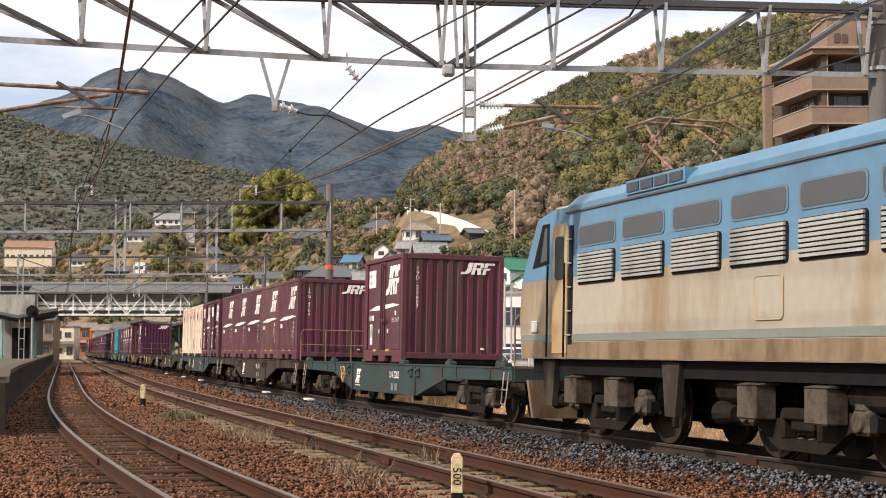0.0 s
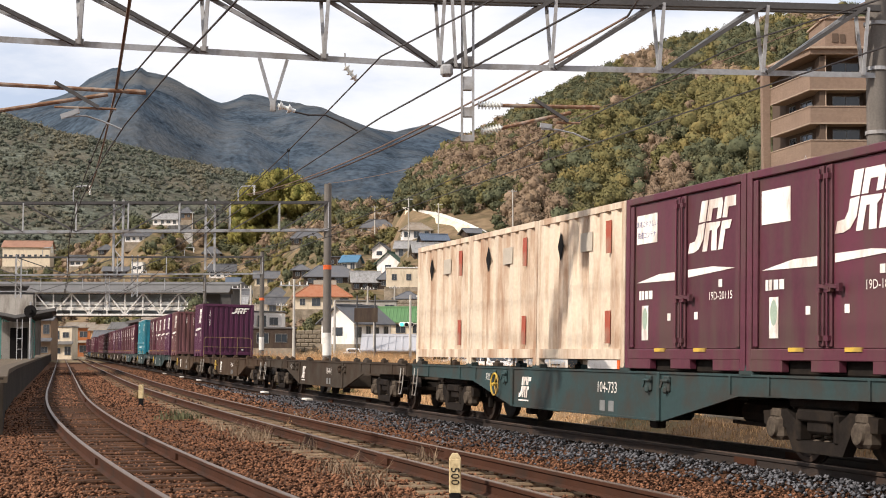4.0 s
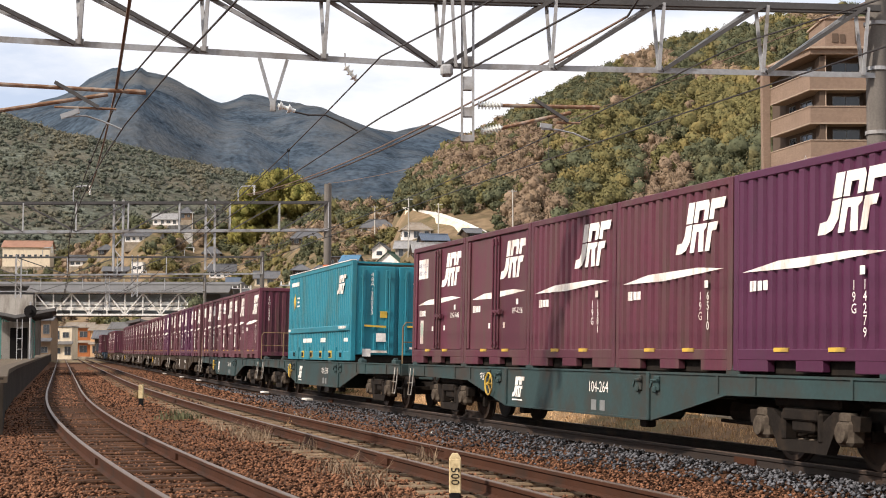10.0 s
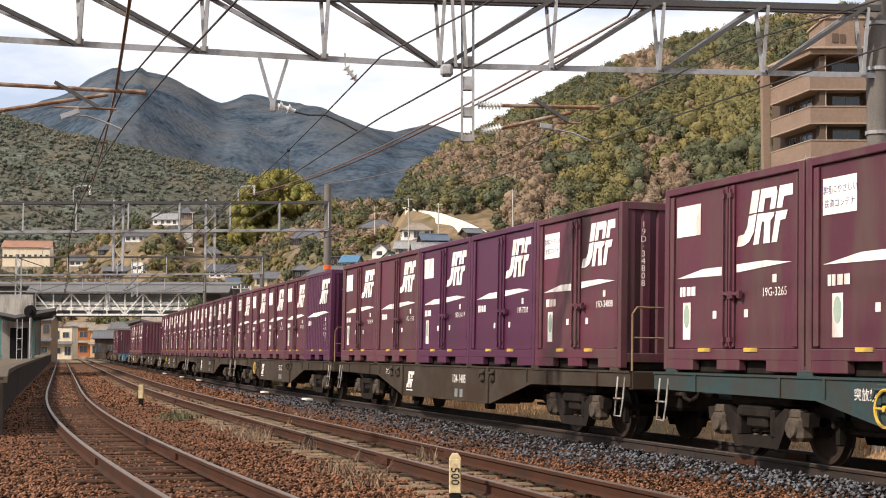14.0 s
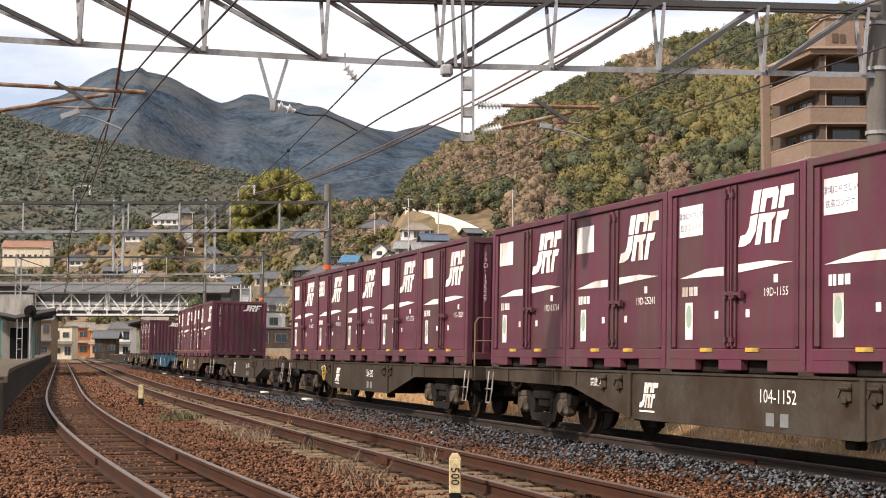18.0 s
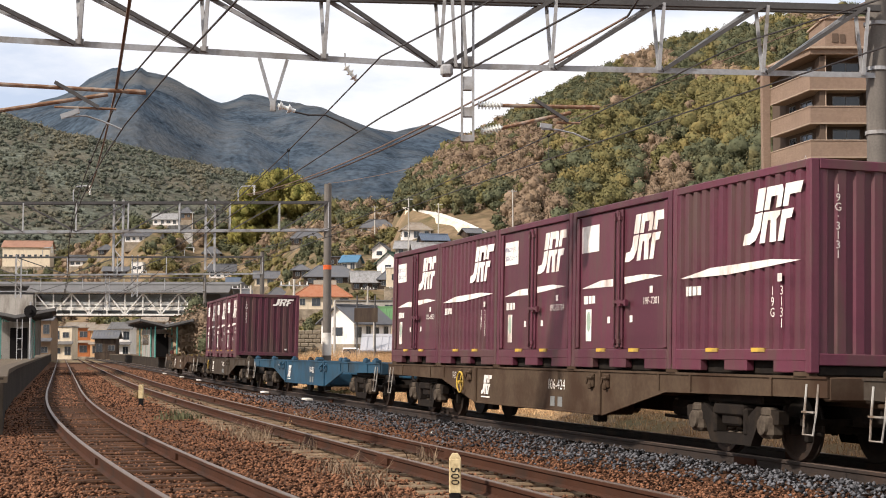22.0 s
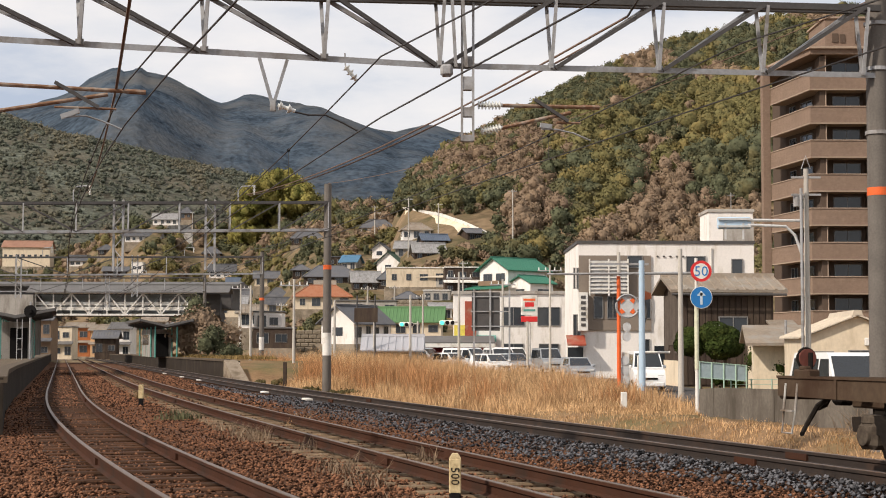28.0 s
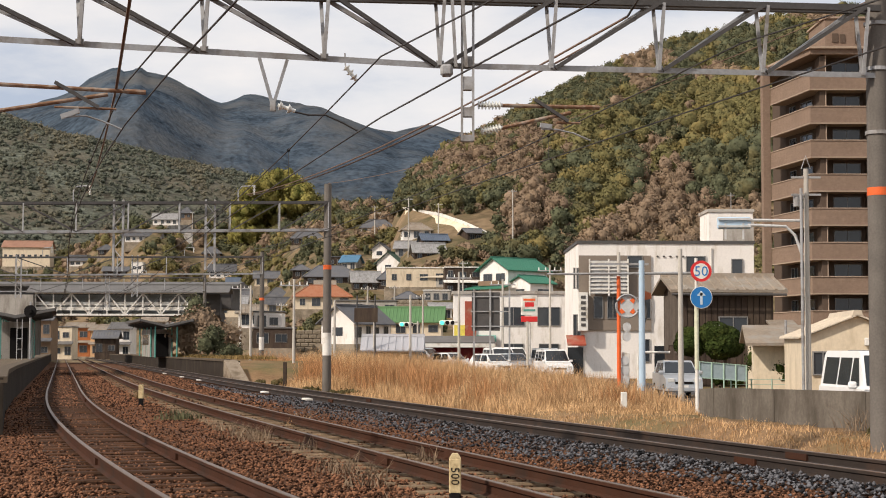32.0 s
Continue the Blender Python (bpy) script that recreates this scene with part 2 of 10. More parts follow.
M_WAGBLUE = mat("wagon_blue", (0.011, 0.058, 0.102), rough=0.65, var=0.18, scale=0.9, fine=16, dirt=(0.016, 0.034, 0.048), dirt_amount=0.45, dirt_scale=1.3)
M_WAGBROWN = mat("wagon_brown", (0.070, 0.048, 0.032), rough=0.8, var=0.25, scale=0.9, fine=16, objvar=0.2, dirt=(0.048, 0.028, 0.018), dirt_amount=0.6, dirt_scale=1.3)
M_RUN = mat("bogie_grime", (0.016, 0.013, 0.011), rough=0.85, var=0.35, scale=2, fine=25, dirt=(0.030, 0.022, 0.016), dirt_amount=0.35, dirt_scale=3)
M_AXLE = mat("axlebox_dust", (0.085, 0.068, 0.052), rough=0.85, var=0.3, scale=3, fine=25, dirt=(0.035, 0.026, 0.02), dirt_amount=0.45, dirt_scale=4)
M_WHEEL = mat("wheel_steel", (0.030, 0.024, 0.020), rough=0.6, metal=0.4, var=0.3, dirt=(0.055, 0.034, 0.023), dirt_amount=0.5)
M_RAILING = mat("rust_streaked_rail", (0.24, 0.16, 0.08), rough=0.7, var=0.3, dirt=(0.1, 0.05, 0.03), dirt_amount=0.5)
M_BLACK = mat("soot_black", (0.012, 0.011, 0.011), rough=0.8, var=0.3)

CW, CL, CH = 2.45, 3.70, 2.50


def text_geo(s, size, stack=False):
    """Letters as a thin flat mesh in the xz plane (facing -y), centred on x, base at z = 0; stacked one over another if asked."""
    cu = bpy.data.curves.new("letters", "FONT")
    cu.body = "\n".join(s) if stack else s
    cu.size, cu.align_x, cu.extrude = size, "CENTER", 0.0
    cu.space_line = 0.82
    cu.resolution_u = 2
    ob = bpy.data.objects.new("letters", cu)
    me = ob.to_mesh()
    g = Geo()
    g.add([(v.co.x, 0.0, v.co.y) for v in me.vertices], [tuple(p.vertices) for p in me.polygons])
    ob.to_mesh_clear()
    bpy.data.objects.remove(ob)
    bpy.data.curves.remove(cu)
    return g


def shear_logo(w, h, d=0.004):
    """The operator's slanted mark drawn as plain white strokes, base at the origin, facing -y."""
    g = Geo()
    k = 0.29 * h

    def stroke(*poly):
        g.slab([(x * w + k * z, z * h) for x, z in poly], 0.0, -d, "y")

    def block(x0, x1, z0, z1):
        stroke((x0, z0), (x1, z0), (x1, z1), (x0, z1))
    # each stroke is cut by the thin bar that runs across the whole mark
    block(0.16, 0.33, 0.585, 1.0)
    stroke((0.16, 0.54), (0.16, 0.34), (0.11, 0.22), (-0.02, 0.20), (-0.03, 0.0), (0.12, 0.0), (0.25, 0.06), (0.33, 0.24), (0.33, 0.565))
    stroke((0.36, 0.59), (0.48, 0.585), (0.48, 0.82), (0.62, 0.82), (0.62, 0.60), (0.735, 0.61), (0.735, 0.90), (0.69, 1.0), (0.36, 1.0))
    stroke((0.36, 0.0), (0.48, 0.0), (0.48, 0.40), (0.54, 0.40), (0.59, 0.0), (0.73, 0.0), (0.67, 0.40), (0.73, 0.47), (0.73, 0.545), (0.36, 0.555))
    stroke((0.77, 0.61), (0.89, 0.60), (0.89, 0.80), (1.12, 0.80), (1.14, 1.0), (0.77, 1.0))
    stroke((0.77, 0.0), (0.89, 0.0), (0.89, 0.38), (1.00, 0.39), (1.02, 0.55), (0.77, 0.545))
    return g


def corrugated(x0, x1, z0, z1, n, depth):
    """A wall of vertical folds in the xz plane, outer skin towards -y."""
    g = Geo()
    p = (x1 - x0) / n
    xs = []
    for i in range(n):
        a = x0 + i * p
        xs += [(a, 0.0), (a + p * 0.45, 0.0), (a + p * 0.55, depth), (a + p * 0.90, depth)]
    xs.append((x1, 0.0))
    vs = [(x, y, z) for z in (z0, z1) for x, y in xs]
    m = len(xs)
    g.add(vs, [(i, i + 1, i + 1 + m, i + m) for i in range(m - 1)])
    return g


_cache = {}


def keep(key, make):
    if key not in _cache:
        _cache[key] = make()
    return _cache[key]


def side_m(x=-CW / 2):
    """Turns a panel drawn in the xz plane (facing -y) so that it faces the near side (-x); its x runs from the tail to the front."""
    return Matrix.Translation((x, 0, 0)) @ Matrix.Rotation(radians(-90), 4, "Z")


def front_m(y=-CL / 2):
    return Matrix.Translation((0, y, 0))


def twelve_foot(kind, paint, code, panel="white", chipped=False):
    """A 12 ft container. Origin under its middle; -x is the near side, -y the front end."""
    names = {"D": "side-door", "G": "corrugated"}
    tone = {"maroon_paint": "dark maroon", "violet_maroon_paint": "violet maroon", "faded_maroon_paint": "faded brownish maroon"}[paint.name]
    lab = {"D": f"{tone} freight container with side doors on a wagon",
           "G": f"{tone} corrugated freight container on a wagon"}[kind]
    c = thing("freight_container", lab, "container", group="twelve-foot containers")

    def body():
        g = Geo()
        w, l = CW / 2, CL / 2
        for sx in (-1, 1):
            for sy in (-1, 1):
                g.box((sx * (w - 0.06), sy * (l - 0.06), CH / 2), (0.12, 0.12, CH), bev=0.012)
        for sx in (-1, 1):
            g.box((sx * (w - 0.05), 0, CH - 0.05), (0.10, CL - 0.24, 0.10), bev=0.01)
            g.box((sx * (w - 0.05), 0, 0.21), (0.10, CL - 0.24, 0.14), bev=0.01)
            for y in (-1.35, 1.35):
                g.box((sx * (w - 0.06), y, 0.09), (0.11, 0.75, 0.18), bev=0.01)
            g.box((sx * (w - 0.06), 0, 0.09), (0.11, 0.6, 0.16), bev=0.01)
        for sy in (-1, 1):
            g.box((0, sy * (l - 0.05), CH - 0.06), (CW - 0.24, 0.10, 0.12), bev=0.01)
            g.box((0, sy * (l - 0.05), 0.16), (CW - 0.24, 0.10, 0.14), bev=0.01)
        g.box((0, 0, CH - 0.04), (CW - 0.22, CL - 0.22, 0.04))
        g.box((0, 0, 0.20), (CW - 0.22, CL - 0.22, 0.06))
        g.box((w - 0.06, 0, 1.35), (0.05, CL - 0.24, 2.2))
        return g.mesh("frame", None, True)

    def with_mat(me, p):
        me = me.copy()
        me.materials.clear()
        me.materials.append(p)
        return me
    base = keep("cbody", body)
    part("frame", keep(("cbody", paint.name), lambda: with_mat(base, paint)), None, c)

    def end():
        return corrugated(-CW / 2 + 0.12, CW / 2 - 0.12, 0.22, CH - 0.11, 9, 0.035).mesh("end_wall")
    ew = keep("cend", end)
    pe = keep(("cend", paint.name), lambda: with_mat(ew, paint))
    part("end_wall", pe, None, c, m=front_m(-CL / 2 + 0.02))
    part("end_wall", pe, None, c, m=Matrix.Rotation(radians(180), 4, "Z") @ front_m(-CL / 2 + 0.02))
    hl = CL / 2 - 0.12
    if kind == "G":
        def side():
            return corrugated(-hl, hl, 0.26, CH - 0.10, 14, 0.04).mesh("side_wall")
        sw = keep("gside", side)
        part("side_wall", keep(("gside", paint.name), lambda: with_mat(sw, paint)), None, c, m=side_m(-CW / 2 + 0.015))
    else:
        def leaf():
            g = Geo()
            g.box((0, 0.02, 1.34), (hl - 0.02, 0.05, 2.12), bev=0.012)
            return g.mesh("door", None, True)
        dw = keep("dleaf", leaf)
        dm = keep(("dleaf", paint.name), lambda: with_mat(dw, paint))

        def rod():
            g = Geo()
            g.tube((0, -0.07, 0.32), (0, -0.07, 2.34), 0.017, n=6)
            for z in (0.4, 0.95, 2.25):
                g.box((0, -0.06, z), (0.09, 0.05, 0.06))
            g.bar((0.0, -0.085, 1.0), (0.26, -0.085, 0.97), 0.03, 0.04)
            g.box((0.26, -0.07, 0.97), (0.06, 0.05, 0.09))
            return g.mesh("lock_rod")
        bw = keep("drib", lambda: Geo().box((0, -0.026, 1.34), (0.10, 0.042, 2.08), bev=0.012).mesh("door_rib", None, True))
        bm_ = keep(("drib", paint.name), lambda: with_mat(bw, paint))
        rw = keep("drod", rod)
        rm = keep(("drod", paint.name), lambda: with_mat(rw, paint))
        for i in (-1, 1):
            d = part("door", dm, None, c, m=side_m(-CW / 2 + 0.05) @ Matrix.Translation((i * (hl / 2), 0, 0)))
            for x in (-hl / 2 + 0.09, hl / 2 - 0.09):
                part("door_rib", bm_, None, d, m=Matrix.Translation((x, 0, 0)))
            part("lock_rod", rm, None, d, m=Matrix.Translation((-i * (hl / 2 - 0.09), 0, 0)))
    # markings on the near side and on the front end
    ys = 0.002 if kind == "G" else 0.004
    sm = side_m(-CW / 2 + (0.012 if kind == "G" else 0.044)) @ Matrix.Translation((0, -ys, 0))

    def put(key, make, m, name, lab=""):
        me = keep(key, lambda: make().mesh(name, M_MARK))
        part(name, me, None, c, lab, m=m)
    ox = 0.20 if kind == "D" else 0.22
    put("logo", lambda: shear_logo(1.10, 0.68), sm @ Matrix.Translation((ox, 0, 1.58)), "side_mark", "slanted white operator mark")

    if kind == "D":
        put("stripe_tail", lambda: Geo().slab([(-1.52, 1.245), (-0.17, 1.235), (-0.17, 1.350), (-0.75, 1.345)], 0.0, -0.004, "y"), sm, "side_stripe", "tapering white side stripe")
        put("stripe_head", lambda: Geo().slab([(0.17, 1.255), (1.52, 1.322), (0.9, 1.37), (0.17, 1.358)], 0.0, -0.004, "y"), sm, "side_stripe", "tapering white side stripe")
    else:
        put("stripe", lambda: Geo().slab([(-1.62, 1.24), (-0.2, 1.235), (1.62, 1.325), (0.9, 1.37), (-0.7, 1.345)], 0.0, -0.004, "y"), sm, "side_stripe", "tapering white side stripe")
    if kind == "D" and panel:
        put("panel", lambda: Geo().box((0, -0.002, 0), (0.70, 0.004, 0.42)), sm @ Matrix.Translation((-1.18, 0, 2.02)), "side_panel", "white notice panel")
        if panel == "text":
            def slogan():
                g = Geo()
                t = text_geo("環境にやさしい", 0.105)
                g.add([(x, -0.006, z + 0.035) for x, y, z in t.v], t.f)
                t = text_geo("鉄道コンテナ", 0.105)
                g.add([(x, -0.006, z - 0.125) for x, y, z in t.v], t.f)
                return g
            part("slogan", keep("slogan", lambda: slogan().mesh("slogan", M_INK)), None, c, "small blue slogan lettering", m=sm @ Matrix.Translation((-1.18, 0, 2.02)))
        put("label", lambda: Geo().box((0, -0.002, 0), (0.22, 0.004, 0.50)), sm @ Matrix.Translation((-1.22, 0, 0.66)), "data_plate", "pale data plate")
        part("plate_emblem", keep("emblem", lambda: Geo().slab([(0.085 * math.cos(a * 0.5236), 0.16 * math.sin(a * 0.5236)) for a in range(12)], -0.0055, -0.0045).mesh("plate_emblem", M_EMBLEM)), None, c, "faded green oval emblem", m=sm @ Matrix.Translation((-1.22, 0, 0.72)))
    put("jrbar", lambda: Geo().box((-0.17, -0.002, 0), (0.07, 0.004, 0.13)).box((-0.08, -0.002, 0), (0.07, 0.004, 0.13)).box((0.05, -0.002, 0), (0.11, 0.004, 0.12)).box((0.19, -0.002, 0), (0.11, 0.004, 0.12)), sm @ Matrix.Translation((-1.22, 0, 1.06)), "owner_mark", "small white owner marking")
    put("sq", lambda: Geo().box((0, -0.002, 0), (0.10, 0.004, 0.10)), sm @ Matrix.Translation((1.12, 0, 1.14)), "square_mark")
    if kind == "D":
        put("sq2", lambda: Geo().box((0, -0.002, 0), (0.10, 0.004, 0.10)), sm @ Matrix.Translation((0.42, 0, 0.73)), "square_mark")
        put("sq2", None, sm @ Matrix.Translation((-0.42, 0, 0.73)), "square_mark")
    fm = front_m(-CL / 2 + 0.012)
    pre, num = code
    if kind == "D":
        me = text_geo(pre + "-" + num, 0.15).mesh("side_number", M_MARK)
        part("side_number", me, None, c, m=sm @ Matrix.Translation((1.12, -0.003, 0.93)))
        me = text_geo(pre + "·" + num, 0.135, True).mesh("end_number", M_MARK)
        part("end_number", me, None, c, m=fm @ Matrix.Translation((-0.86, -0.004, 2.12)))
    else:
        for k, (w, dx) in enumerate(((pre, 0.0), (num, 0.22))):
            me = text_geo(w, 0.16, True).mesh("side_number", M_MARK)
            part("side_number", me, None, c, m=sm @ Matrix.Translation((0.95 + dx, -0.003, 0.93)))
        if paint is M_MAROON or paint is M_PURPLE:
            me = text_geo(pre + "·" + num, 0.135, True).mesh("end_number", M_MARK)
            part("end_number", me, None, c, m=fm @ Matrix.Translation((-0.86, -0.004, 2.12)))
        else:
            for w, dx in ((pre, -0.52), (num, -0.14)):
                me = text_geo(w, 0.15, True).mesh("end_number", M_MARK)
                part("end_number", me, None, c, m=fm @ Matrix.Translation((-0.15 + dx, -0.004, 2.1)))
    put("logo_small", lambda: shear_logo(0.66, 0.27), fm @ Matrix.Translation((0.18, -0.004, 2.06)), "end_mark", "slanted white operator mark")
    put("dot", lambda: Geo().box((0, -0.002, 0), (0.09, 0.004, 0.05)), fm @ Matrix.Translation((0.72, -0.004, 0.34)), "end_dot")
    # Dark box added to fill the bright gap between floor and deck.
    part("underframe", keep("cunder", lambda: Geo().box((0, 0, 0.072), (CW - 0.26, CL - 0.10, 0.21), bev=0.02).mesh("underframe", M_RUN, True)), None, c, "grimy container underframe")
    # fork pockets show as yellow lips
    yl = keep("lip", lambda: Geo().box((0, 0, 0), (0.03, 0.34, 0.05)).mesh("pocket_lip", M_YELLOW))
    for y in (-0.62, 0.62):
        part("pocket_lip", yl, None, c, "worn yellow fork-pocket lip", m=Matrix.Translation((-CW / 2 + 0.002, y, 0.27)))
    return c


M_EMBLEM = mat("faded_green_emblem", (0.30, 0.38, 0.30), rough=0.6, var=0.2)
M_INK = mat("blue_ink", (0.10, 0.10, 0.22), rough=0.6)


def cream_box():
    c = thing("freight_container", "cream freight container with red and black markings on a wagon", "container", group="cream containers")
    g = Geo()
    w, l = CW / 2, CL / 2
    for sx in (-1, 1):
        for sy in (-1, 1):
            g.box((sx * (w - 0.06), sy * (l - 0.06), CH / 2), (0.12, 0.12, CH), bev=0.012)
        g.box((sx * (w - 0.05), 0, CH - 0.05), (0.10, CL - 0.24, 0.10))
        g.box((sx * (w - 0.05), 0, 0.21), (0.10, CL - 0.24, 0.16))
    g.box((0, 0, CH - 0.04), (CW - 0.2, CL - 0.2, 0.04))
    g.box((0, 0, 0.22), (CW - 0.2, CL - 0.2, 0.06))
    for sy in (-1, 1):
        g.box((0, sy * (l - 0.05), 1.3), (CW - 0.24, 0.06, 2.3))
    part("frame", keep("crf", lambda: g.mesh("frame", M_CREAMBOX, True)), None, c)
    part("side_wall", keep("crs", lambda: corrugated(-l + 0.12, l - 0.12, 0.26, CH - 0.1, 8, 0.05).mesh("side_wall", M_CREAMBOX)), None, c, m=side_m(-w + 0.015))
    red = keep("crr", lambda: Geo().box((0, 0, 0), (0.20, 0.008, 0.5)).mesh("red_mark", M_REDMARK))
    for z in (2.0, 0.62):
        part("red_mark", red, None, c, "brick-red panel mark", m=side_m(-w) @ Matrix.Translation((1.25, -0.004, z)))
    blk = keep("crb", lambda: Geo().slab([(0, -0.24), (0.13, 0), (0, 0.24), (-0.13, 0)], 0, -0.006).mesh("black_mark", M_BLACK))
    part("black_mark", blk, None, c, "black diamond mark", m=side_m(-w) @ Matrix.Translation((-0.75, -0.004, 1.98)))
    gry = keep("crg", lambda: Geo().box((0, 0, 0), (0.5, 0.006, 0.3)).mesh("grey_mark", M_GREYMARK))
    part("grey_mark", gry, None, c, m=side_m(-w) @ Matrix.Translation((0.35, -0.002, 1.98)))
    return c


M_REDMARK = mat("brick_red_paint", (0.33, 0.07, 0.04), rough=0.6, var=0.2, dirt=(0.3, 0.2, 0.14), dirt_amount=0.4)
M_GREYMARK = mat("faded_grey_paint", (0.42, 0.37, 0.30), rough=0.6, var=0.2)


def teal_box():
    """The one thirty-foot box: teal, ribbed, with double end doors."""
    L, H = 9.05, 2.62
    c = thing("freight_container", "long teal ribbed steel container with end doors on a wagon", "container")
    w, l = CW / 2, L / 2
    g = Geo()
    for sx in (-1, 1):
        for sy in (-1, 1):
            g.box((sx * (w - 0.07), sy * (l - 0.07), H / 2), (0.14, 0.14, H), bev=0.015)
        g.box((sx * (w - 0.06), 0, H - 0.06), (0.12, L - 0.28, 0.12), bev=0.01)
        g.box((sx * (w - 0.06), 0, 0.12), (0.12, L - 0.28, 0.24), bev=0.01)
        g.box((sx * (w + 0.0), 0, 0.86), (0.06, L - 0.28, 0.16), bev=0.02)
    g.box((0, 0, H - 0.05), (CW - 0.2, L - 0.2, 0.05))
    g.box((0, 0, 0.2), (CW - 0.2, L - 0.2, 0.05))
    g.box((0, l - 0.06, H / 2), (CW - 0.28, 0.06, H - 0.2))
    for y in (-2.7, -1.0, 1.0, 2.7):
        g.box((-w, y, 0.2), (0.06, 0.14, 0.34), bev=0.01)
    part("frame", g, M_TEAL, c, smooth=True)
    part("upper_side_wall", corrugated(-l + 0.14, l - 0.14, 0.94, H - 0.12, 36, 0.04), M_TEAL, c, m=side_m(-w + 0.015))
    part("lower_side_wall", corrugated(-l + 0.14, l - 0.14, 0.24, 0.78, 36, 0.04), M_TEAL, c, m=side_m(-w + 0.015))
    part("door_backing", Geo().box((0, -l + 0.12, 1.32), (CW - 0.26, 0.05, H - 0.3)), M_TEAL, c)
    for i in (-1, 1):
        d = Geo().box((0, 0, 1.32), (CW / 2 - 0.17, 0.05, H - 0.3), bev=0.015)
        for x in (-0.3, 0.0, 0.3):
            d.box((x, -0.03, 1.32), (0.09, 0.04, H - 0.5), bev=0.015)
        dd = part("end_door", d, M_TEAL, c, smooth=True, m=Matrix.Translation((i * (CW / 4 - 0.035), -l + 0.05, 0)))
        for x in (-0.36, 0.36):
            r = Geo().tube((x, -0.09, 0.2), (x, -0.09, H - 0.2), 0.02, n=6)
            for z in (0.5, 1.3, 2.2):
                r.box((x, -0.07, z), (0.1, 0.05, 0.07))
            part("lock_rod", r, M_TEAL, dd)
        h = Geo().bar((-0.30, -0.1, 0.92), (0.28, -0.1, 0.90), 0.03, 0.05)
        part("lock_handle", h, M_YELLOW, dd, "yellow lock handle")
    for x, z, s in ((-0.42, 0.62, (0.26, 0.006, 0.22)), (0.62, 0.52, (0.24, 0.006, 0.10)), (0.6, 0.36, (0.5, 0.006, 0.06)), (-0.8, 0.22, (0.22, 0.006, 0.2)), (-0.5, 0.25, (0.5, 0.006, 0.06))):
        part("data_plate", Geo().box((x, -l - 0.012, z), s), M_MARK, c)
    part("yellow_plate", Geo().box((-0.36, -l - 0.012, 1.22), (0.19, 0.006, 0.17)), M_YELLOW, c, "yellow plate on the end door")
    part("end_number", text_geo("48A·38033", 0.15, True), M_MARK, c, m=Matrix.Translation((-0.68, -l - 0.02, 2.2)))
    part("end_mark", shear_logo(0.4, 0.2), M_MARK, c, m=Matrix.Translation((0.42, -l - 0.02, 2.02)))
    sm = side_m(-w) @ Matrix.Translation((0, -0.006, 0))
    part("side_mark", shear_logo(0.85, 0.5), M_MARK, c, m=sm @ Matrix.Translation((2.75, 0, 1.78)))
    for x, z, wide, tall, band in ((-3.55, 2.30, 1.2, 0.12, 0), (-1.4, 0.56, 1.35, 0.12, 0), (0.9, 0.56, 0.7, 0.12, 0), (3.6, 0.88, 0.9, 0.07, 1), (-4.15, 0.88, 0.4, 0.07, 1), (3.9, 0.55, 0.5, 0.1, 0), (-3.0, 1.86, 0.42, 0.05, 0), (-3.0, 1.74, 0.36, 0.05, 0), (-3.02, 1.62, 0.42, 0.05, 0)):
        n = max(2, int(wide / tall / 1.15))
        for k in range(n):
            part("lettering_bar", Geo().box((x - wide / 2 + (k + 0.5) * wide / n, -0.028 if band else 0.016, z), (wide / n * 0.78, 0.006, tall)), M_MARK, c, m=sm)
    part("yellow_diamond", Geo().slab([(0, -0.26), (0.2, 0), (0, 0.26), (-0.2, 0)], 0, -0.006), M_YELLOW, c, "yellow diamond mark", m=sm @ Matrix.Translation((-3.6, 0.018, 1.75)))
    # Same dark filler, added to keep the gap under the long box unlit.
    part("underframe", Geo().box((0, 0, 0.08), (CW - 0.28, L - 0.2, 0.23), bev=0.02), M_RUN, c, "grimy container underframe")
    for y in (-3.4, -2.0, -0.7, 0.7, 2.0, 3.4):
        part("pocket_lip", Geo().box((-w - 0.002, y, 0.16), (0.03, 0.36, 0.20), bev=0.01), M_YELLOW if abs(y) < 3 else M_TEAL, c, "worn yellow fork-pocket frame" if abs(y) < 3 else "")
        # Black plate over the frame paints the shade inside the pocket.
        part("pocket_opening", Geo().box((-w - 0.012, y, 0.15), (0.02, 0.28, 0.12)), M_BLACK, c, "dark fork pocket")
    # Pale strip laid along the near roof edge.
    part("roof_edge", Geo().box((-w + 0.05, 0, H + 0.006), (0.14, L, 0.02)), M_MARK, c, "pale weathered roof edge")
    return c


WAG_L = 19.35


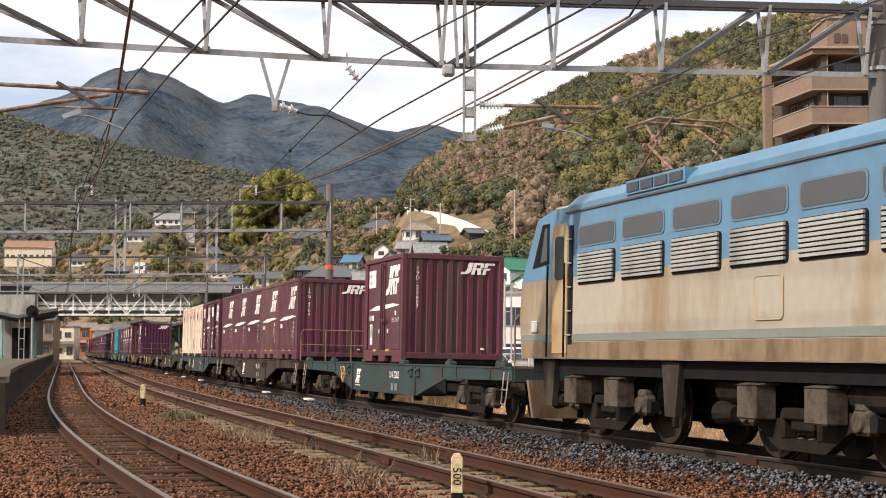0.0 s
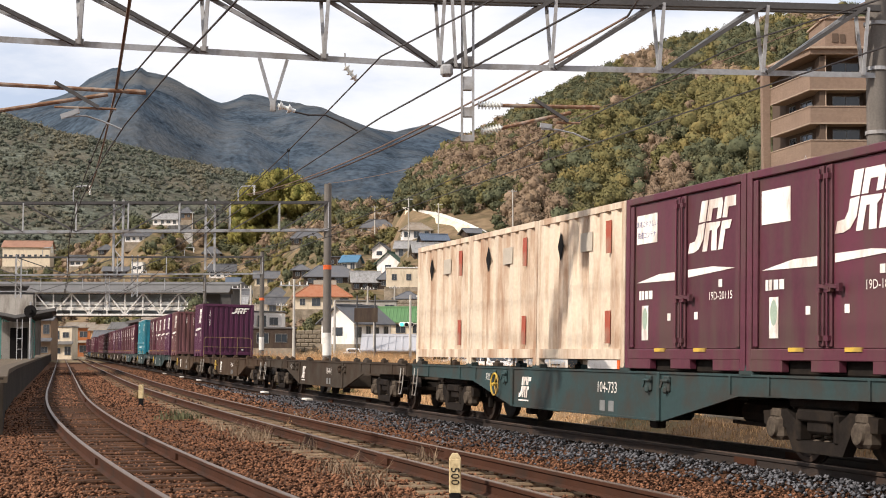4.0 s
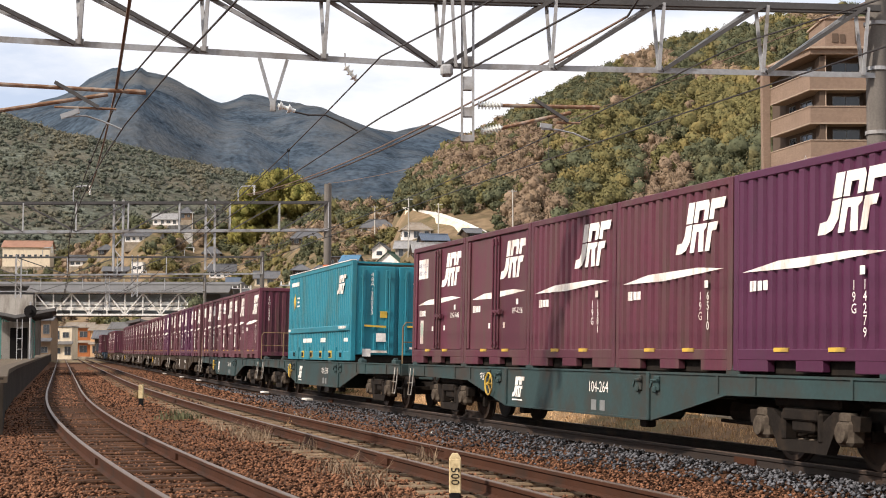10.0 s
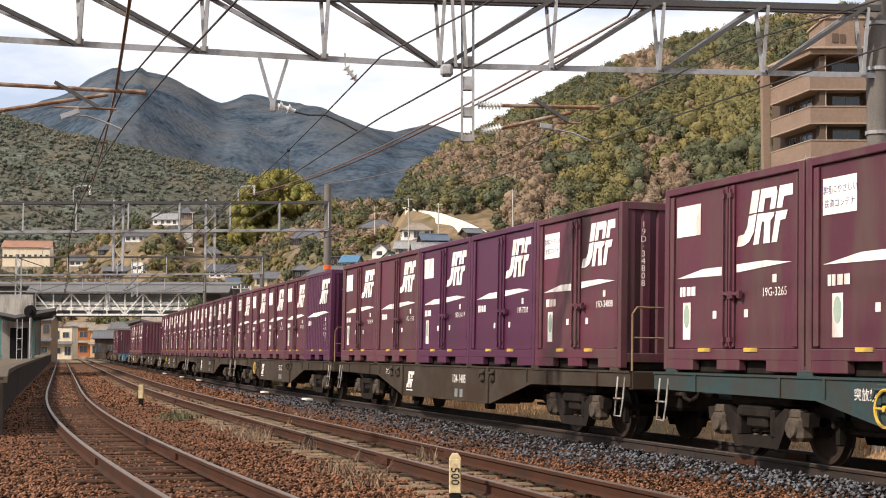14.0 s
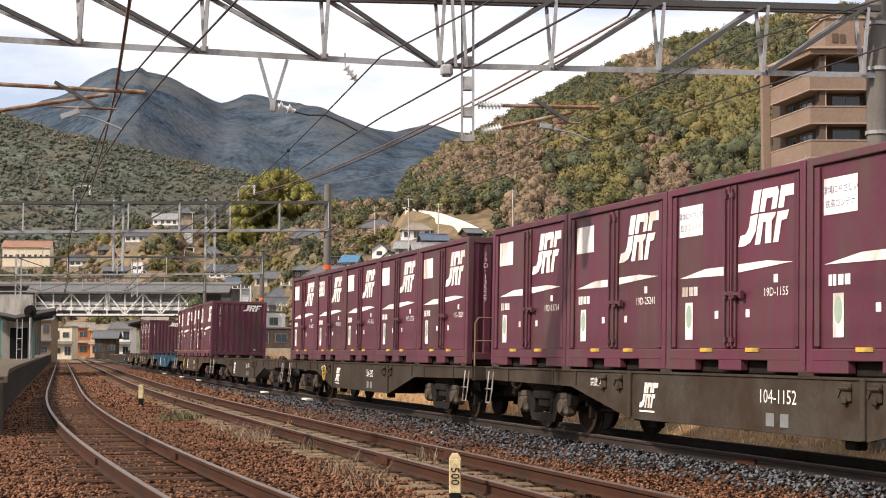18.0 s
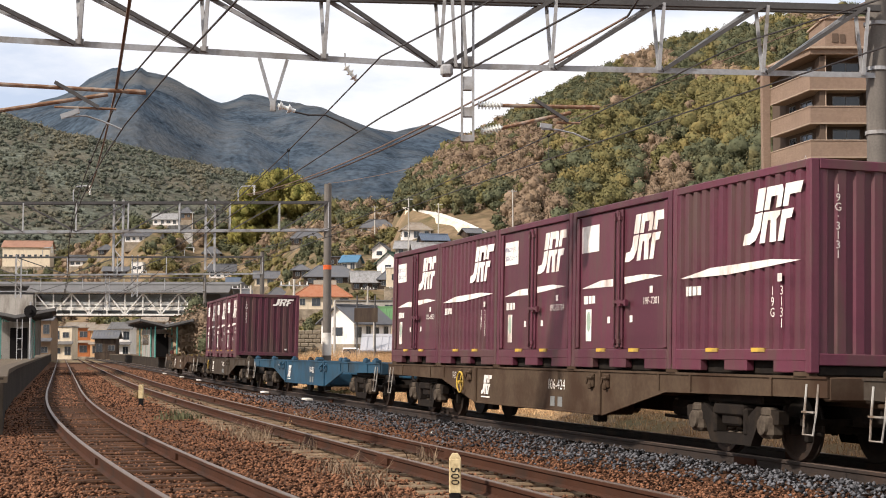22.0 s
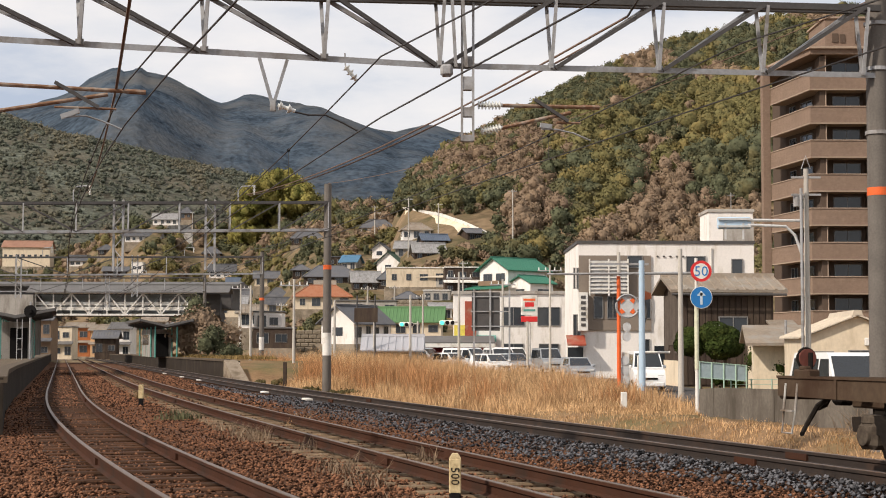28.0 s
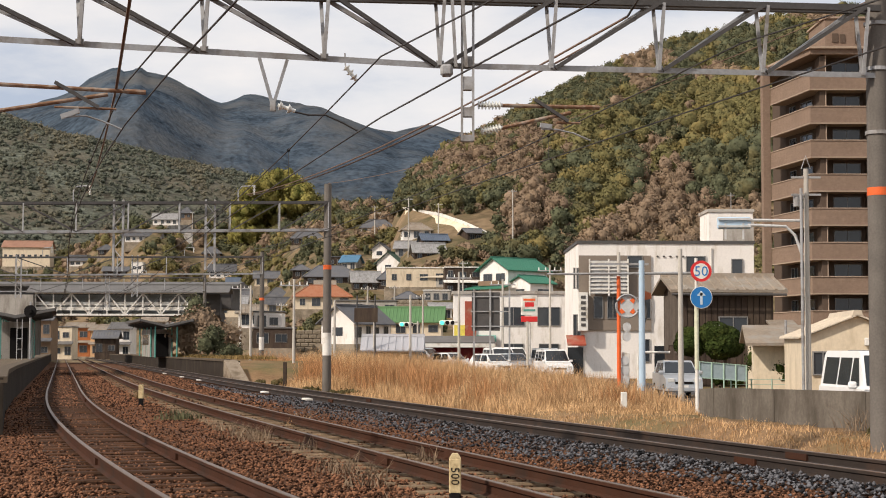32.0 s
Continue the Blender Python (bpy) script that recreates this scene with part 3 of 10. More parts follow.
def wagon_bodies(paint):
    """The meshes of one flat wagon: sills, deck frame, ends."""
    def sill():
        g = Geo()
        e, z1 = WAG_L / 2, 1.06
        prof = [(-e, z1), (e, z1), (e, 0.82), (5.4, 0.78), (3.1, 0.36), (-3.1, 0.36), (-5.4, 0.78), (-e, 0.82)]
        g.slab(prof, -1.20, -1.165, "x")
        g.box((-1.155, 0, 1.045), (0.13, WAG_L, 0.03))
        for a, b, zz in ((-3.1, 3.1, 0.36),):
            g.box((-1.14, 0, zz + 0.02), (0.16, b - a, 0.03))
        for y in (-3.05, 3.05):
            g.box((-1.21, y, 0.70), (0.035, 0.06, 0.66))
        for y in (-8.4, -6.2, -5.2, 5.2, 6.2, 8.4):
            g.box((-1.205, y, 0.92), (0.03, 0.05, 0.22))
        return g

    def deck():
        g = Geo()
        e = WAG_L / 2
        g.box((0, 0, 0.86), (0.5, WAG_L - 0.2, 0.34), bev=0.02)
        for k in range(11):
            y = -e + 0.5 + k * (WAG_L - 1.0) / 10
            g.box((0, y, 0.93), (2.32, 0.16, 0.2))
        for s in (-1, 1):
            g.box((0, s * (e - 0.06), 0.92), (2.36, 0.14, 0.28), bev=0.02)
        g.slab([(-e, 1.06), (e, 1.06), (e, 0.82), (5.4, 0.78), (3.1, 0.36), (-3.1, 0.36), (-5.4, 0.78), (-e, 0.82)], 1.165, 1.20, "x")
        g.box((0.35, 0.6, 0.56), (0.9, 1.6, 0.5), bev=0.06)
        g.box((-0.5, -1.6, 0.55), (0.7, 1.0, 0.42), bev=0.06)
        g.tube((-0.7, 2.0, 0.6), (-0.7, 3.4, 0.6), 0.2, n=10)
        return g
    return keep(("sill", paint.name), lambda: sill().mesh("side_sill", paint)), keep(("deck", paint.name), lambda: deck().mesh("deck_frame", paint, True))


def bogie(parent, y0, wheelbase=1.9, r=0.43, big=False):
    b = part("bogie", keep(("bog", big), lambda: bogie_frame(wheelbase, big)), None, parent, "grimy cast bogie frame", m=Matrix.Translation((0, y0, 0)))
    for y in (-wheelbase / 2, wheelbase / 2):
        part("wheelset", keep(("whl", r), lambda: wheelset(r)), None, b, "dark steel wheelset", m=Matrix.Translation((0, y, r)))
        for s in (0, math.pi):
            part("axlebox", keep("axb", axlebox), None, b, "dusty axlebox", m=Matrix.Translation((0, y, r)) @ Matrix.Rotation(s, 4, "Z"))
    for s in (-0.86, 0.86):
        for y in (-0.24, 0.0, 0.24):
            part("spring", keep("spr", springs), None, b, m=Matrix.Translation((s, y, 0)))
    return b


def bogie_frame(wb, big):
    g = Geo()
    h = wb / 2
    for s in (-1, 1):
        x = s * 0.98
        pr = [(-h - 0.32, 0.62), (-h + 0.25, 0.66), (-0.42, 0.50), (-0.42, 0.30), (0.42, 0.30), (0.42, 0.50), (h - 0.25, 0.66), (h + 0.32, 0.62), (h + 0.30, 0.46),
              (h - 0.22, 0.44), (0.55, 0.16), (-0.55, 0.16), (-h + 0.22, 0.44), (-h - 0.30, 0.46)]
        g.slab(pr[::-1], x - 0.07, x + 0.07, "x")
        g.box((x, 0, 0.60), (0.22, 0.8, 0.14), bev=0.02)
        for y in (-0.42, 0.42):
            g.box((x, y, 0.46), (0.18, 0.10, 0.34), bev=0.02)
    g.box((0, 0, 0.52), (2.1, 0.5, 0.26), bev=0.03)
    for y in (-h - 0.5, h + 0.5):
        g.box((0, y, 0.5), (1.7, 0.06, 0.08))
    for s in (-1, 1):
        for y in (-h, h):
            for q in (-1, 1):
                g.box((s * 0.75, y + q * 0.5, 0.42), (0.1, 0.08, 0.34), bev=0.02)
    return g.mesh("bogie", M_RUN, True)


def wheelset(r):
    """Two wheels on their axle, turned in one piece."""
    half = [(0.95, 0.075), (0.70, 0.075), (0.70, 0.12), (0.635, 0.13), (0.60, r - 0.09), (0.625, r - 0.065), (0.62, r - 0.004), (0.535, r), (0.53, r + 0.028), (0.50, r + 0.026), (0.50, r - 0.07), (0.53, 0.14), (0.46, 0.075)]
    prof = [(a, -x) for x, a in half] + [(a, x) for x, a in half[::-1]]
    return Geo().add(*[(lambda g: ([(z, x, y) for x, y, z in g.v], g.f))(Geo().lathe(prof, n=28))][0]).mesh("wheelset", M_WHEEL)


def axlebox():
    g = Geo()
    g.box((-0.98, 0, 0), (0.22, 0.34, 0.30), bev=0.05)
    g.tube((-1.04, 0, 0), (-1.125, 0, 0), 0.14, 0.11, n=16)
    g.box((-1.0, 0, 0.17), (0.16, 0.24, 0.12), bev=0.03)
    return g.mesh("axlebox", M_AXLE, True)


def springs():
    g = Geo()
    g.line([(0.075 * math.cos(a * 0.7), 0.075 * math.sin(a * 0.7), 0.27 + a * 0.0065) for a in range(42)], 0.017, 5)
    return g.mesh("spring", M_AXLE, True)


def handwheel():
    g = Geo()
    n = 18
    ring = [Vector((0, 0.2 * math.cos(2 * math.pi * i / n), 0.2 * math.sin(2 * math.pi * i / n))) for i in range(n + 1)]
    g.line(ring, 0.018, 5)
    for i in range(0, n, 6):
        g.tube((0, 0, 0), ring[i], 0.013, n=5)
    g.tube((-0.03, 0, 0), (0.1, 0, 0), 0.035, n=8)
    return g.mesh("handwheel", M_YELLOW)


def coupler():
    g = Geo()
    g.box((0, 0.0, 0), (0.22, 0.5, 0.24), bev=0.04)
    g.box((0.06, -0.28, 0), (0.26, 0.2, 0.32), bev=0.05)
    g.line([(0.4, 0.1, 0.1), (0.42, -0.1, -0.15), (0.4, -0.3, -0.2)], 0.03)
    g.line([(-0.4, 0.1, 0.1), (-0.42, -0.1, -0.18), (-0.4, -0.3, -0.22)], 0.03)
    return g.mesh("coupler", M_RUN, True)


def brake_gear():
    """Reservoirs, levers, rods and the bolster beams between and above the bogies, added as one dark mass to darken the
    underside.
    """
    g = Geo()
    g.box((0, 0, 0.60), (0.34, 17.6, 0.30), bev=0.02)
    for s in (-1, 1):
        g.box((0, s * 7.05, 0.76), (2.0, 1.5, 0.16), bev=0.03)
        g.box((0.5, s * 5.1, 0.58), (0.9, 0.7, 0.40), bev=0.05)
        g.box((0.45, s * 9.0, 0.62), (1.3, 0.5, 0.30), bev=0.05)
        g.tube((-0.45, s * 4.4, 0.56), (-0.45, s * 5.6, 0.56), 0.17, n=10)
        for x in (-0.62, 0.62):
            g.tube((x, s * 4.2, 0.42), (x, s * 8.6, 0.36), 0.028, n=6)
        g.bar((-0.8, s * 6.0, 0.40), (0.8, s * 5.9, 0.42), 0.05, 0.12)
        g.bar((-0.8, s * 8.15, 0.40), (0.8, s * 8.1, 0.42), 0.05, 0.12)
    return g.mesh("brake_gear", M_RUN, True)


def lever_bracket(paint):
    g = Geo()
    g.box((-0.02, 0, 0.02), (0.06, 0.24, 0.30), bev=0.02)
    g.box((-0.06, 0.02, -0.10), (0.07, 0.12, 0.14), bev=0.03)
    g.tube((-0.07, -0.14, 0.08), (-0.07, 0.16, 0.08), 0.028, n=6)
    g.bar((-0.07, 0.10, 0.10), (-0.09, 0.16, -0.06), 0.03, 0.045)
    return g.mesh("lever_bracket", paint, True)


def end_rail():
    g = Geo()
    for x in (-1.12, -0.35, 0.45, 1.12):
        g.tube((x, 0, 0), (x, 0, 0.95 if abs(x) < 1 else 0.85), 0.018, n=6)
    g.line([(-1.12, 0, 0.85), (-1.05, 0, 0.95), (1.05, 0, 0.95), (1.12, 0, 0.85)], 0.018)
    g.tube((-1.12, 0, 0.5), (1.12, 0, 0.5), 0.014, n=6)
    return g.mesh("end_railing", M_RAILING)


def side_step():
    g = Geo()
    g.line([(0.0, -0.13, 0.02), (-0.03, -0.13, -0.30), (-0.06, -0.11, -0.56), (-0.06, 0.11, -0.56), (-0.03, 0.13, -0.30), (0.0, 0.13, 0.02)], 0.015)
    g.box((-0.045, 0, -0.30), (0.06, 0.26, 0.02))
    return g.mesh("side_step", M_MARKGREY)


M_DATAGREY = mat("dim_data_panel", (0.17, 0.175, 0.17), rough=0.7, var=0.3)
M_MARKGREY = mat("chalky_grey_paint", (0.42, 0.41, 0.38), rough=0.7, var=0.25, dirt=(0.14, 0.1, 0.07), dirt_amount=0.5)


def flat_wagon(paint, code, label, railing=-1, wheel=True):
    w = thing("flat_wagon", label, "wagon", group="container flat wagons")
    sill, deck = wagon_bodies(paint)
    part("side_sill", sill, None, w)
    part("deck_frame", deck, None, w)
    for y in (-7.05, 7.05):
        bogie(w, y)
    for y in (-3.35, -2.75, 3.45, 4.05):
        part("lever_bracket", keep(("lvb", paint.name), lambda: lever_bracket(paint)), None, w, "greasy lock lever bracket", m=Matrix.Translation((-1.20, y, 0.88)) @ Matrix.Scale(0.72, 4))
    for s in (-1, 1):
        part("sill_rib", keep(("rib", paint.name), lambda: Geo().box((-1.215, 0, 0.71), (0.05, 0.09, 0.68), bev=0.01).mesh("sill_rib", paint)), None, w, m=Matrix.Translation((0, s * 3.08, 0)))
        part("rail_guard", keep("rgd", lambda: Geo().box((-1.0, 0, 0.31), (0.16, 0.24, 0.12), bev=0.02).mesh("rail_guard", M_RUN)), None, w, m=Matrix.Translation((0, s * 2.6, 0)))
    part("brake_gear", keep("brg", brake_gear), None, w, "grimy brake gear under the deck")
    for s in (-1, 1):
        part("coupler", keep("cpl", coupler), None, w, m=Matrix.Translation((0, s * (WAG_L / 2 + 0.1), 0.86)) @ Matrix.Rotation(0 if s < 0 else math.pi, 4, "Z"))
        part("side_step", keep("sst", side_step), None, w, "pale grey side step", m=Matrix.Translation((-1.2, s * (WAG_L / 2 - 0.32), 0.95)))
    lock = keep(("lock", paint.name), lambda: Geo().box((0, 0, 0.0), (0.16, 0.34, 0.12), bev=0.02).box((-0.02, 0, 0.07), (0.10, 0.14, 0.06), bev=0.02).mesh("container_lock", paint, True))
    for k in range(6):
        y = -9.35 + 0.0 + k * SLOT
        part("container_lock", lock, None, w, m=Matrix.Translation((-1.14, y + (0.25 if k == 0 else -0.25 if k == 5 else 0), 1.08)))
        part("container_lock", lock, None, w, m=Matrix.Translation((1.14, y + (0.25 if k == 0 else -0.25 if k == 5 else 0), 1.08)))
    if railing:
        part("end_railing", keep("erl", end_rail), None, w, "rust-streaked end railing", m=Matrix.Translation((0, railing * (WAG_L / 2 - 0.12), 1.05)))
    sm = side_m(-1.203)
    if wheel:
        part("handwheel", keep("hwl", handwheel), None, w, "worn yellow brake handwheel", m=Matrix.Translation((-1.27, 3.9, 0.74)))
    me = keep("wlogo", lambda: shear_logo(0.46, 0.36).mesh("side_mark", M_MARK))
    part("side_mark", me, None, w, "slanted white operator mark", m=sm @ Matrix.Translation((-2.75, 0, 0.54)))
    part("mark_underline", keep("wul", lambda: Geo().box((0, -0.003, 0), (0.5, 0.004, 0.025)).mesh("mark_underline", M_MARK)), None, w, m=sm @ Matrix.Translation((-2.5, 0, 0.49)))
    if code:
        part("side_number", text_geo(code, 0.24).mesh("side_number", M_MARK), None, w, m=sm @ Matrix.Translation((1.2, -0.004, 0.72)))
    for x in (1.03, 1.37):
        part("data_box", keep("wdb", lambda: Geo().box((0, -0.002, 0), (0.20, 0.004, 0.16)).mesh("data_box", M_DATAGREY)), None, w, m=sm @ Matrix.Translation((x, 0, 0.52)))
    part("notice", keep("wnt", lambda: text_geo("突放禁止", 0.15).mesh("notice", M_MARK)), None, w, m=sm @ Matrix.Translation((-4.3, -0.004, 0.82)))
    return w


# wagon by wagon: paint, painted number, boxes by slot
D, Gc = "D", "G"
P, V, F_ = M_MAROON, M_PURPLE, M_FADED
CONSIST = [
    (M_WAGGREEN, "104-2282", "dull green container flat wagon carrying one box", -1, {2: (D, P, ("19D", "25607"), "text")}),
    (M_WAGON, "104-1016", "grey-brown container flat wagon under five boxes", -1, {0: (Gc, P, ("19G", "4704")), 1: (Gc, F_, ("19F", "2318")), 2: (Gc, P, ("19F", "5334")), 3: (Gc, P, ("19G", "6178")), 4: (Gc, P, ("19G", "1631"))}),
    (M_WAGGREEN, "104-733", "dull green container flat wagon under mixed boxes", 1, {0: (D, P, ("19D", "18207"), "white"), 1: (D, P, ("19D", "20115"), "text"), 2: "cream", 3: "cream", 4: "cream"}),
    (M_WAGON, "106-411", "empty grey-brown container flat wagon", 0, {}),
    (M_WAGBROWN, "106-350", "empty rust-brown container flat wagon", 0, {}),
    (M_WAGBROWN, "107-51", "rust-brown container flat wagon with two boxes", -1, {0: (Gc, V, ("19G", "589")), 4: (Gc, F_, ("19F", "6641"))}),
    (M_WAGGREEN, "104-264", "dull green container flat wagon under five boxes", 0, {0: (Gc, V, ("19G", "14279"), None, 1), 1: (Gc, P, ("19G", "6510")), 2: (Gc, P, ("19G", "1581")), 3: (D, P, ("19F", "7216"), None), 4: (D, P, ("19G", "5648"), "text")}),
    (M_WAGGREEN, "104-1399", "dull green container flat wagon under a long teal box", -1, {"teal": 1}),
    (M_WAGGREEN, "104-1701", "green container flat wagon under five boxes", -1, {0: (Gc, P, ("19G", "5435")), 1: (D, P, ("19D", "19903"), "text"), 2: (D, P, ("19D", "40280"), "text"), 3: (D, P, ("19D", "3265"), "text"), 4: (D, P, ("19G", "3265"), "white")}),
    (M_WAGON, "104-1485", "grey-brown container flat wagon under five boxes", -1, {0: (D, P, ("19D", "34808"), "text"), 1: (D, V, ("19F", "7330"), None), 2: (D, V, ("19D", "24117"), "white"), 3: (D, P, ("19D", "15526"), None), 4: (D, P, ("19D", "6014"), "white")}),
    (M_WAGON, "107-62", "pale grey-brown container flat wagon under five boxes", -1, {0: (Gc, V, ("19G", "7702")), 1: (D, P, ("19D", "10552"), "white"), 2: (D, P, ("19D", "8174"), "white"), 3: (D, P, ("19D", "29038"), "white"), 4: (D, P, ("19G", "2388"), "text")}),
    (M_WAGON, "104-1152", "grey-brown container flat wagon under five boxes", -1, {0: (D, P, ("19D", "20782"), "text"), 1: (D, P, ("19C", "3478"), "text"), 2: (D, P, ("19D", "1155"), "text"), 3: (D, P, ("19D", "25241"), "white"), 4: (D, P, ("19D", "13714"), "white")}),
    (M_WAGON, "104-202", "grey-brown container flat wagon under five side-door boxes", -1, {0: (D, P, ("19D", "13529"), "white"), 1: (D, P, ("19D", "16736"), "white"), 2: (D, P, ("19D", "15631"), "white"), 3: (D, P, ("19D", "30012"), "text"), 4: (D, P, ("19D", "18455"), "white")}),
    (M_WAGON, "106-1073", "empty grey-brown container flat wagon", 0, {}),
    (M_WAGBROWN, "106-424", "brown container flat wagon under five boxes", 0, {0: (Gc, P, ("19G", "3131")), 1: (D, P, ("19F", "7301"), "white"), 2: (D, P, ("19C", "33704"), "text"), 3: (Gc, P, ("19F", "2233")), 4: (D, P, ("19G", "8823"), "text")}),
    (M_WAGBLUE, "104-852", "empty blue container flat wagon", 0, {}),
    (M_WAGON, "104-2033", "grey-brown container flat wagon with three boxes", 0, {1: (D, P, ("19D", "9901"), "text"), 2: (D, P, ("19D", "32908"), "text"), 3: (D, P, ("19D", "6025"), "text")}),
    (M_WAGBROWN, "106-87", "empty brown container flat wagon at the train's end", 0, {}),
]
M_TAILDISC = mat("dull_red_disc", (0.16, 0.05, 0.035), rough=0.7, var=0.2)
TRAIN_START = 8.65
# small slack in the couplings, wagon by wagon
SLACK = (0.0, -0.15, -0.1, 0.1, 0.4, 0.5, 0.3, 0.3, 0.4, 0.3, 0.2, 0.1, 0.0, 0.0, 0.0, -0.1, -0.35, -1.1)


def build_train():
    for i, (paint, code, label, railing, boxes) in enumerate(CONSIST):
        s0 = TRAIN_START + i * PITCH - SLACK[i]
        mid = s0 + 2.5 * SLOT - 0.02
        MOVERS.append((flat_wagon(paint, code, label, railing, wheel=i % 2 == 0 or i in (7, 5)), mid, -7.05, 7.05, None))
        if i == len(CONSIST) - 1:
            w = MOVERS[-1][0]
            disc = part("tail_disc", Geo().tube((-0.85, WAG_L / 2 - 0.1, 1.27), (-0.85, WAG_L / 2 - 0.02, 1.27), 0.115, n=20), M_TAILDISC, w, "dull red round tail disc")
            part("disc_rim", Geo().line([(-0.85 + 0.115 * math.cos(a * 0.3142), WAG_L / 2 - 0.06, 1.27 + 0.115 * math.sin(a * 0.3142)) for a in range(21)], 0.025, 5), M_RUN, disc)
            part("disc_post", Geo().tube((-0.85, WAG_L / 2 - 0.16, 1.0), (-0.85, WAG_L / 2 - 0.16, 1.34), 0.03, n=8), M_RUN, w)
            for x in (-0.5, 0.55):
                part("brake_hose", Geo().line([(x, WAG_L / 2, 0.8), (x, WAG_L / 2 + 0.25, 0.7), (x - 0.1, WAG_L / 2 + 0.35, 0.45), (x - 0.25, WAG_L / 2 + 0.2, 0.35)], 0.03, 6), M_RUN, w)
        for k, b in boxes.items():
            if k == "teal":
                ob, at = teal_box(), mid
            else:
                ob = cream_box() if b == "cream" else twelve_foot(b[0], b[1], b[2], b[3] if len(b) > 3 else None)
                at = s0 + k * SLOT + CL / 2
            MOVERS.append((ob, mid, -7.05, 7.05, (0, at - mid, 1.095)))


build_train()


def motions():
    times = [0, 0.5] + [float(t) for t in range(1, 32)] + [31.5, 32.0]
    for ob, s, lead, tail, off in MOVERS:
        rows = []
        for t in times:
            m = on_rail(s - SPEED * t, lead, tail)
            if off:
                m = m @ Matrix.Translation(off)
            rows.append((t, m))
        walk(ob, rows)
    for ob, rows in ROAD_CARS:
        walk(ob, rows)


ROAD_CARS = []
# ---- ground, line and hills ----
def smooth(t):
    t = np.clip(t, 0.0, 1.0)
    return t * t * (3 - 2 * t)


# crest lines: bearing (sideways metres per metre ahead) and rise (metres up per metre ahead)
CREST_NEAR = [(-0.055, 0.088), (-0.028, 0.098), (-0.009, 0.118), (0.006, 0.132), (0.035, 0.146), (0.065, 0.162), (0.094, 0.177), (0.124, 0.191), (0.153, 0.203), (0.19, 0.212), (0.226, 0.223), (0.29, 0.23), (0.45, 0.22), (0.7, 0.12)]
CREST_MID = [(-0.6, 0.10), (-0.40, 0.145), (-0.288, 0.153), (-0.25, 0.142), (-0.204, 0.133), (-0.16, 0.122), (-0.13, 0.112), (-0.08, 0.10), (-0.02, 0.09), (0.1, 0.08)]
CREST_FAR = [(-0.6, 0.12), (-0.4, 0.135), (-0.3103, 0.1531), (-0.2883, 0.1554), (-0.2717, 0.1565), (-0.2662, 0.1606), (-0.2533, 0.1643), (-0.2405, 0.1711), (-0.2324, 0.1778), (-0.2258, 0.1804), (-0.2184, 0.1827), (-0.2136, 0.1823), (-0.2092, 0.1789), (-0.2037, 0.1801), (-0.1996, 0.1808), (-0.1945, 0.1759), (-0.1816, 0.1714), (-0.1632, 0.1651), (-0.1467, 0.1576), (-0.1412, 0.158), (-0.1302, 0.161), (-0.1154, 0.1599), (-0.0934, 0.1587), (-0.0787, 0.1554), (-0.0677, 0.1516), (-0.0493, 0.146), (-0.0309, 0.1412), (-0.0125, 0.1438), (0.0096, 0.1408), (0.1, 0.135), (0.3, 0.12), (0.6, 0.1)]


def crest(knots, u):
    k = np.array(knots)
    return np.interp(u, k[:, 0], k[:, 1])


FAR = 1.5  # depth of the village and the wooded hills


def village(u, y):
    start = 120 + 120 * smooth((-0.075 - u) / 0.10) + 30 * smooth((u - 0.05) / 0.1)
    knoll = 1 + 1.3 * np.exp(-((u + 0.185) / 0.035) ** 2) * smooth((y - 240) / 80.0)
    v = 31 * smooth((y - start) / 250.0)
    return np.minimum(v * knoll, np.maximum(v, 28.5))


def relief(x, y):
    """Height of the land at arrays x, y."""
    x, y = np.asarray(x, float), np.asarray(y, float)
    r = np.hypot(x, y)
    f = np.where(y > 1, np.clip(y, 1, None), 1.0)
    u = np.clip(np.where(y > 1, x / f, np.sign(x) * 0.69), -0.69, 0.69)
    ahead = smooth((y / np.maximum(r, 1e-6) - 0.55) / 0.2)
    z = GRADE * (np.clip(y, -100, 420) - 22) - 0.24
    cx = TRACKS["through"][0] + TRACKS["through"][1] * (y - 20) + TRACKS["through"][2] * np.maximum(0, TRACKS["through"][3] - np.maximum(y, -40)) ** 2
    z = z - 0.28 * smooth((x - cx - 1.7) / 1.2) * smooth((110 - y) / 20)
    z = z + 0.42 * smooth((x - cx - 2.7) / 1.6) * smooth((47 - y) / 9.0) * smooth((y - 4) / 8.0) * (1 - smooth((x - cx - 5.95) / 0.5))
    ys = y / FAR
    v = village(u, ys) * ahead
    h1 = (crest(CREST_NEAR, u) - 0.0015) * 385
    t = np.clip((ys - 185) / 200.0, 0, 1)
    near = np.where(ys < 385, v + np.maximum(h1 - v, 0) * t ** 1.15, np.maximum(h1 - (ys - 385) * 0.22, 0)) * smooth((u + 0.07) / 0.05)
    h2 = (crest(CREST_MID, u) - 0.0035) * 820
    mid = np.where(ys < 820, h2 * smooth((ys - 400) / 430.0), np.maximum(h2 - (ys - 820) * 0.15, 0))
    h3 = (crest(CREST_FAR, u) - 0.0035) * 2700
    far = np.where(y < 2700, h3 * smooth((y - 1150) / 1560.0), np.maximum(h3 - (y - 2700) * 0.1, 0))
    return z + np.maximum(np.maximum(v, np.maximum(near, mid) * ahead) * FAR, far * ahead)


def height(x, y):
    return float(relief(np.array([x]), np.array([y]))[0])


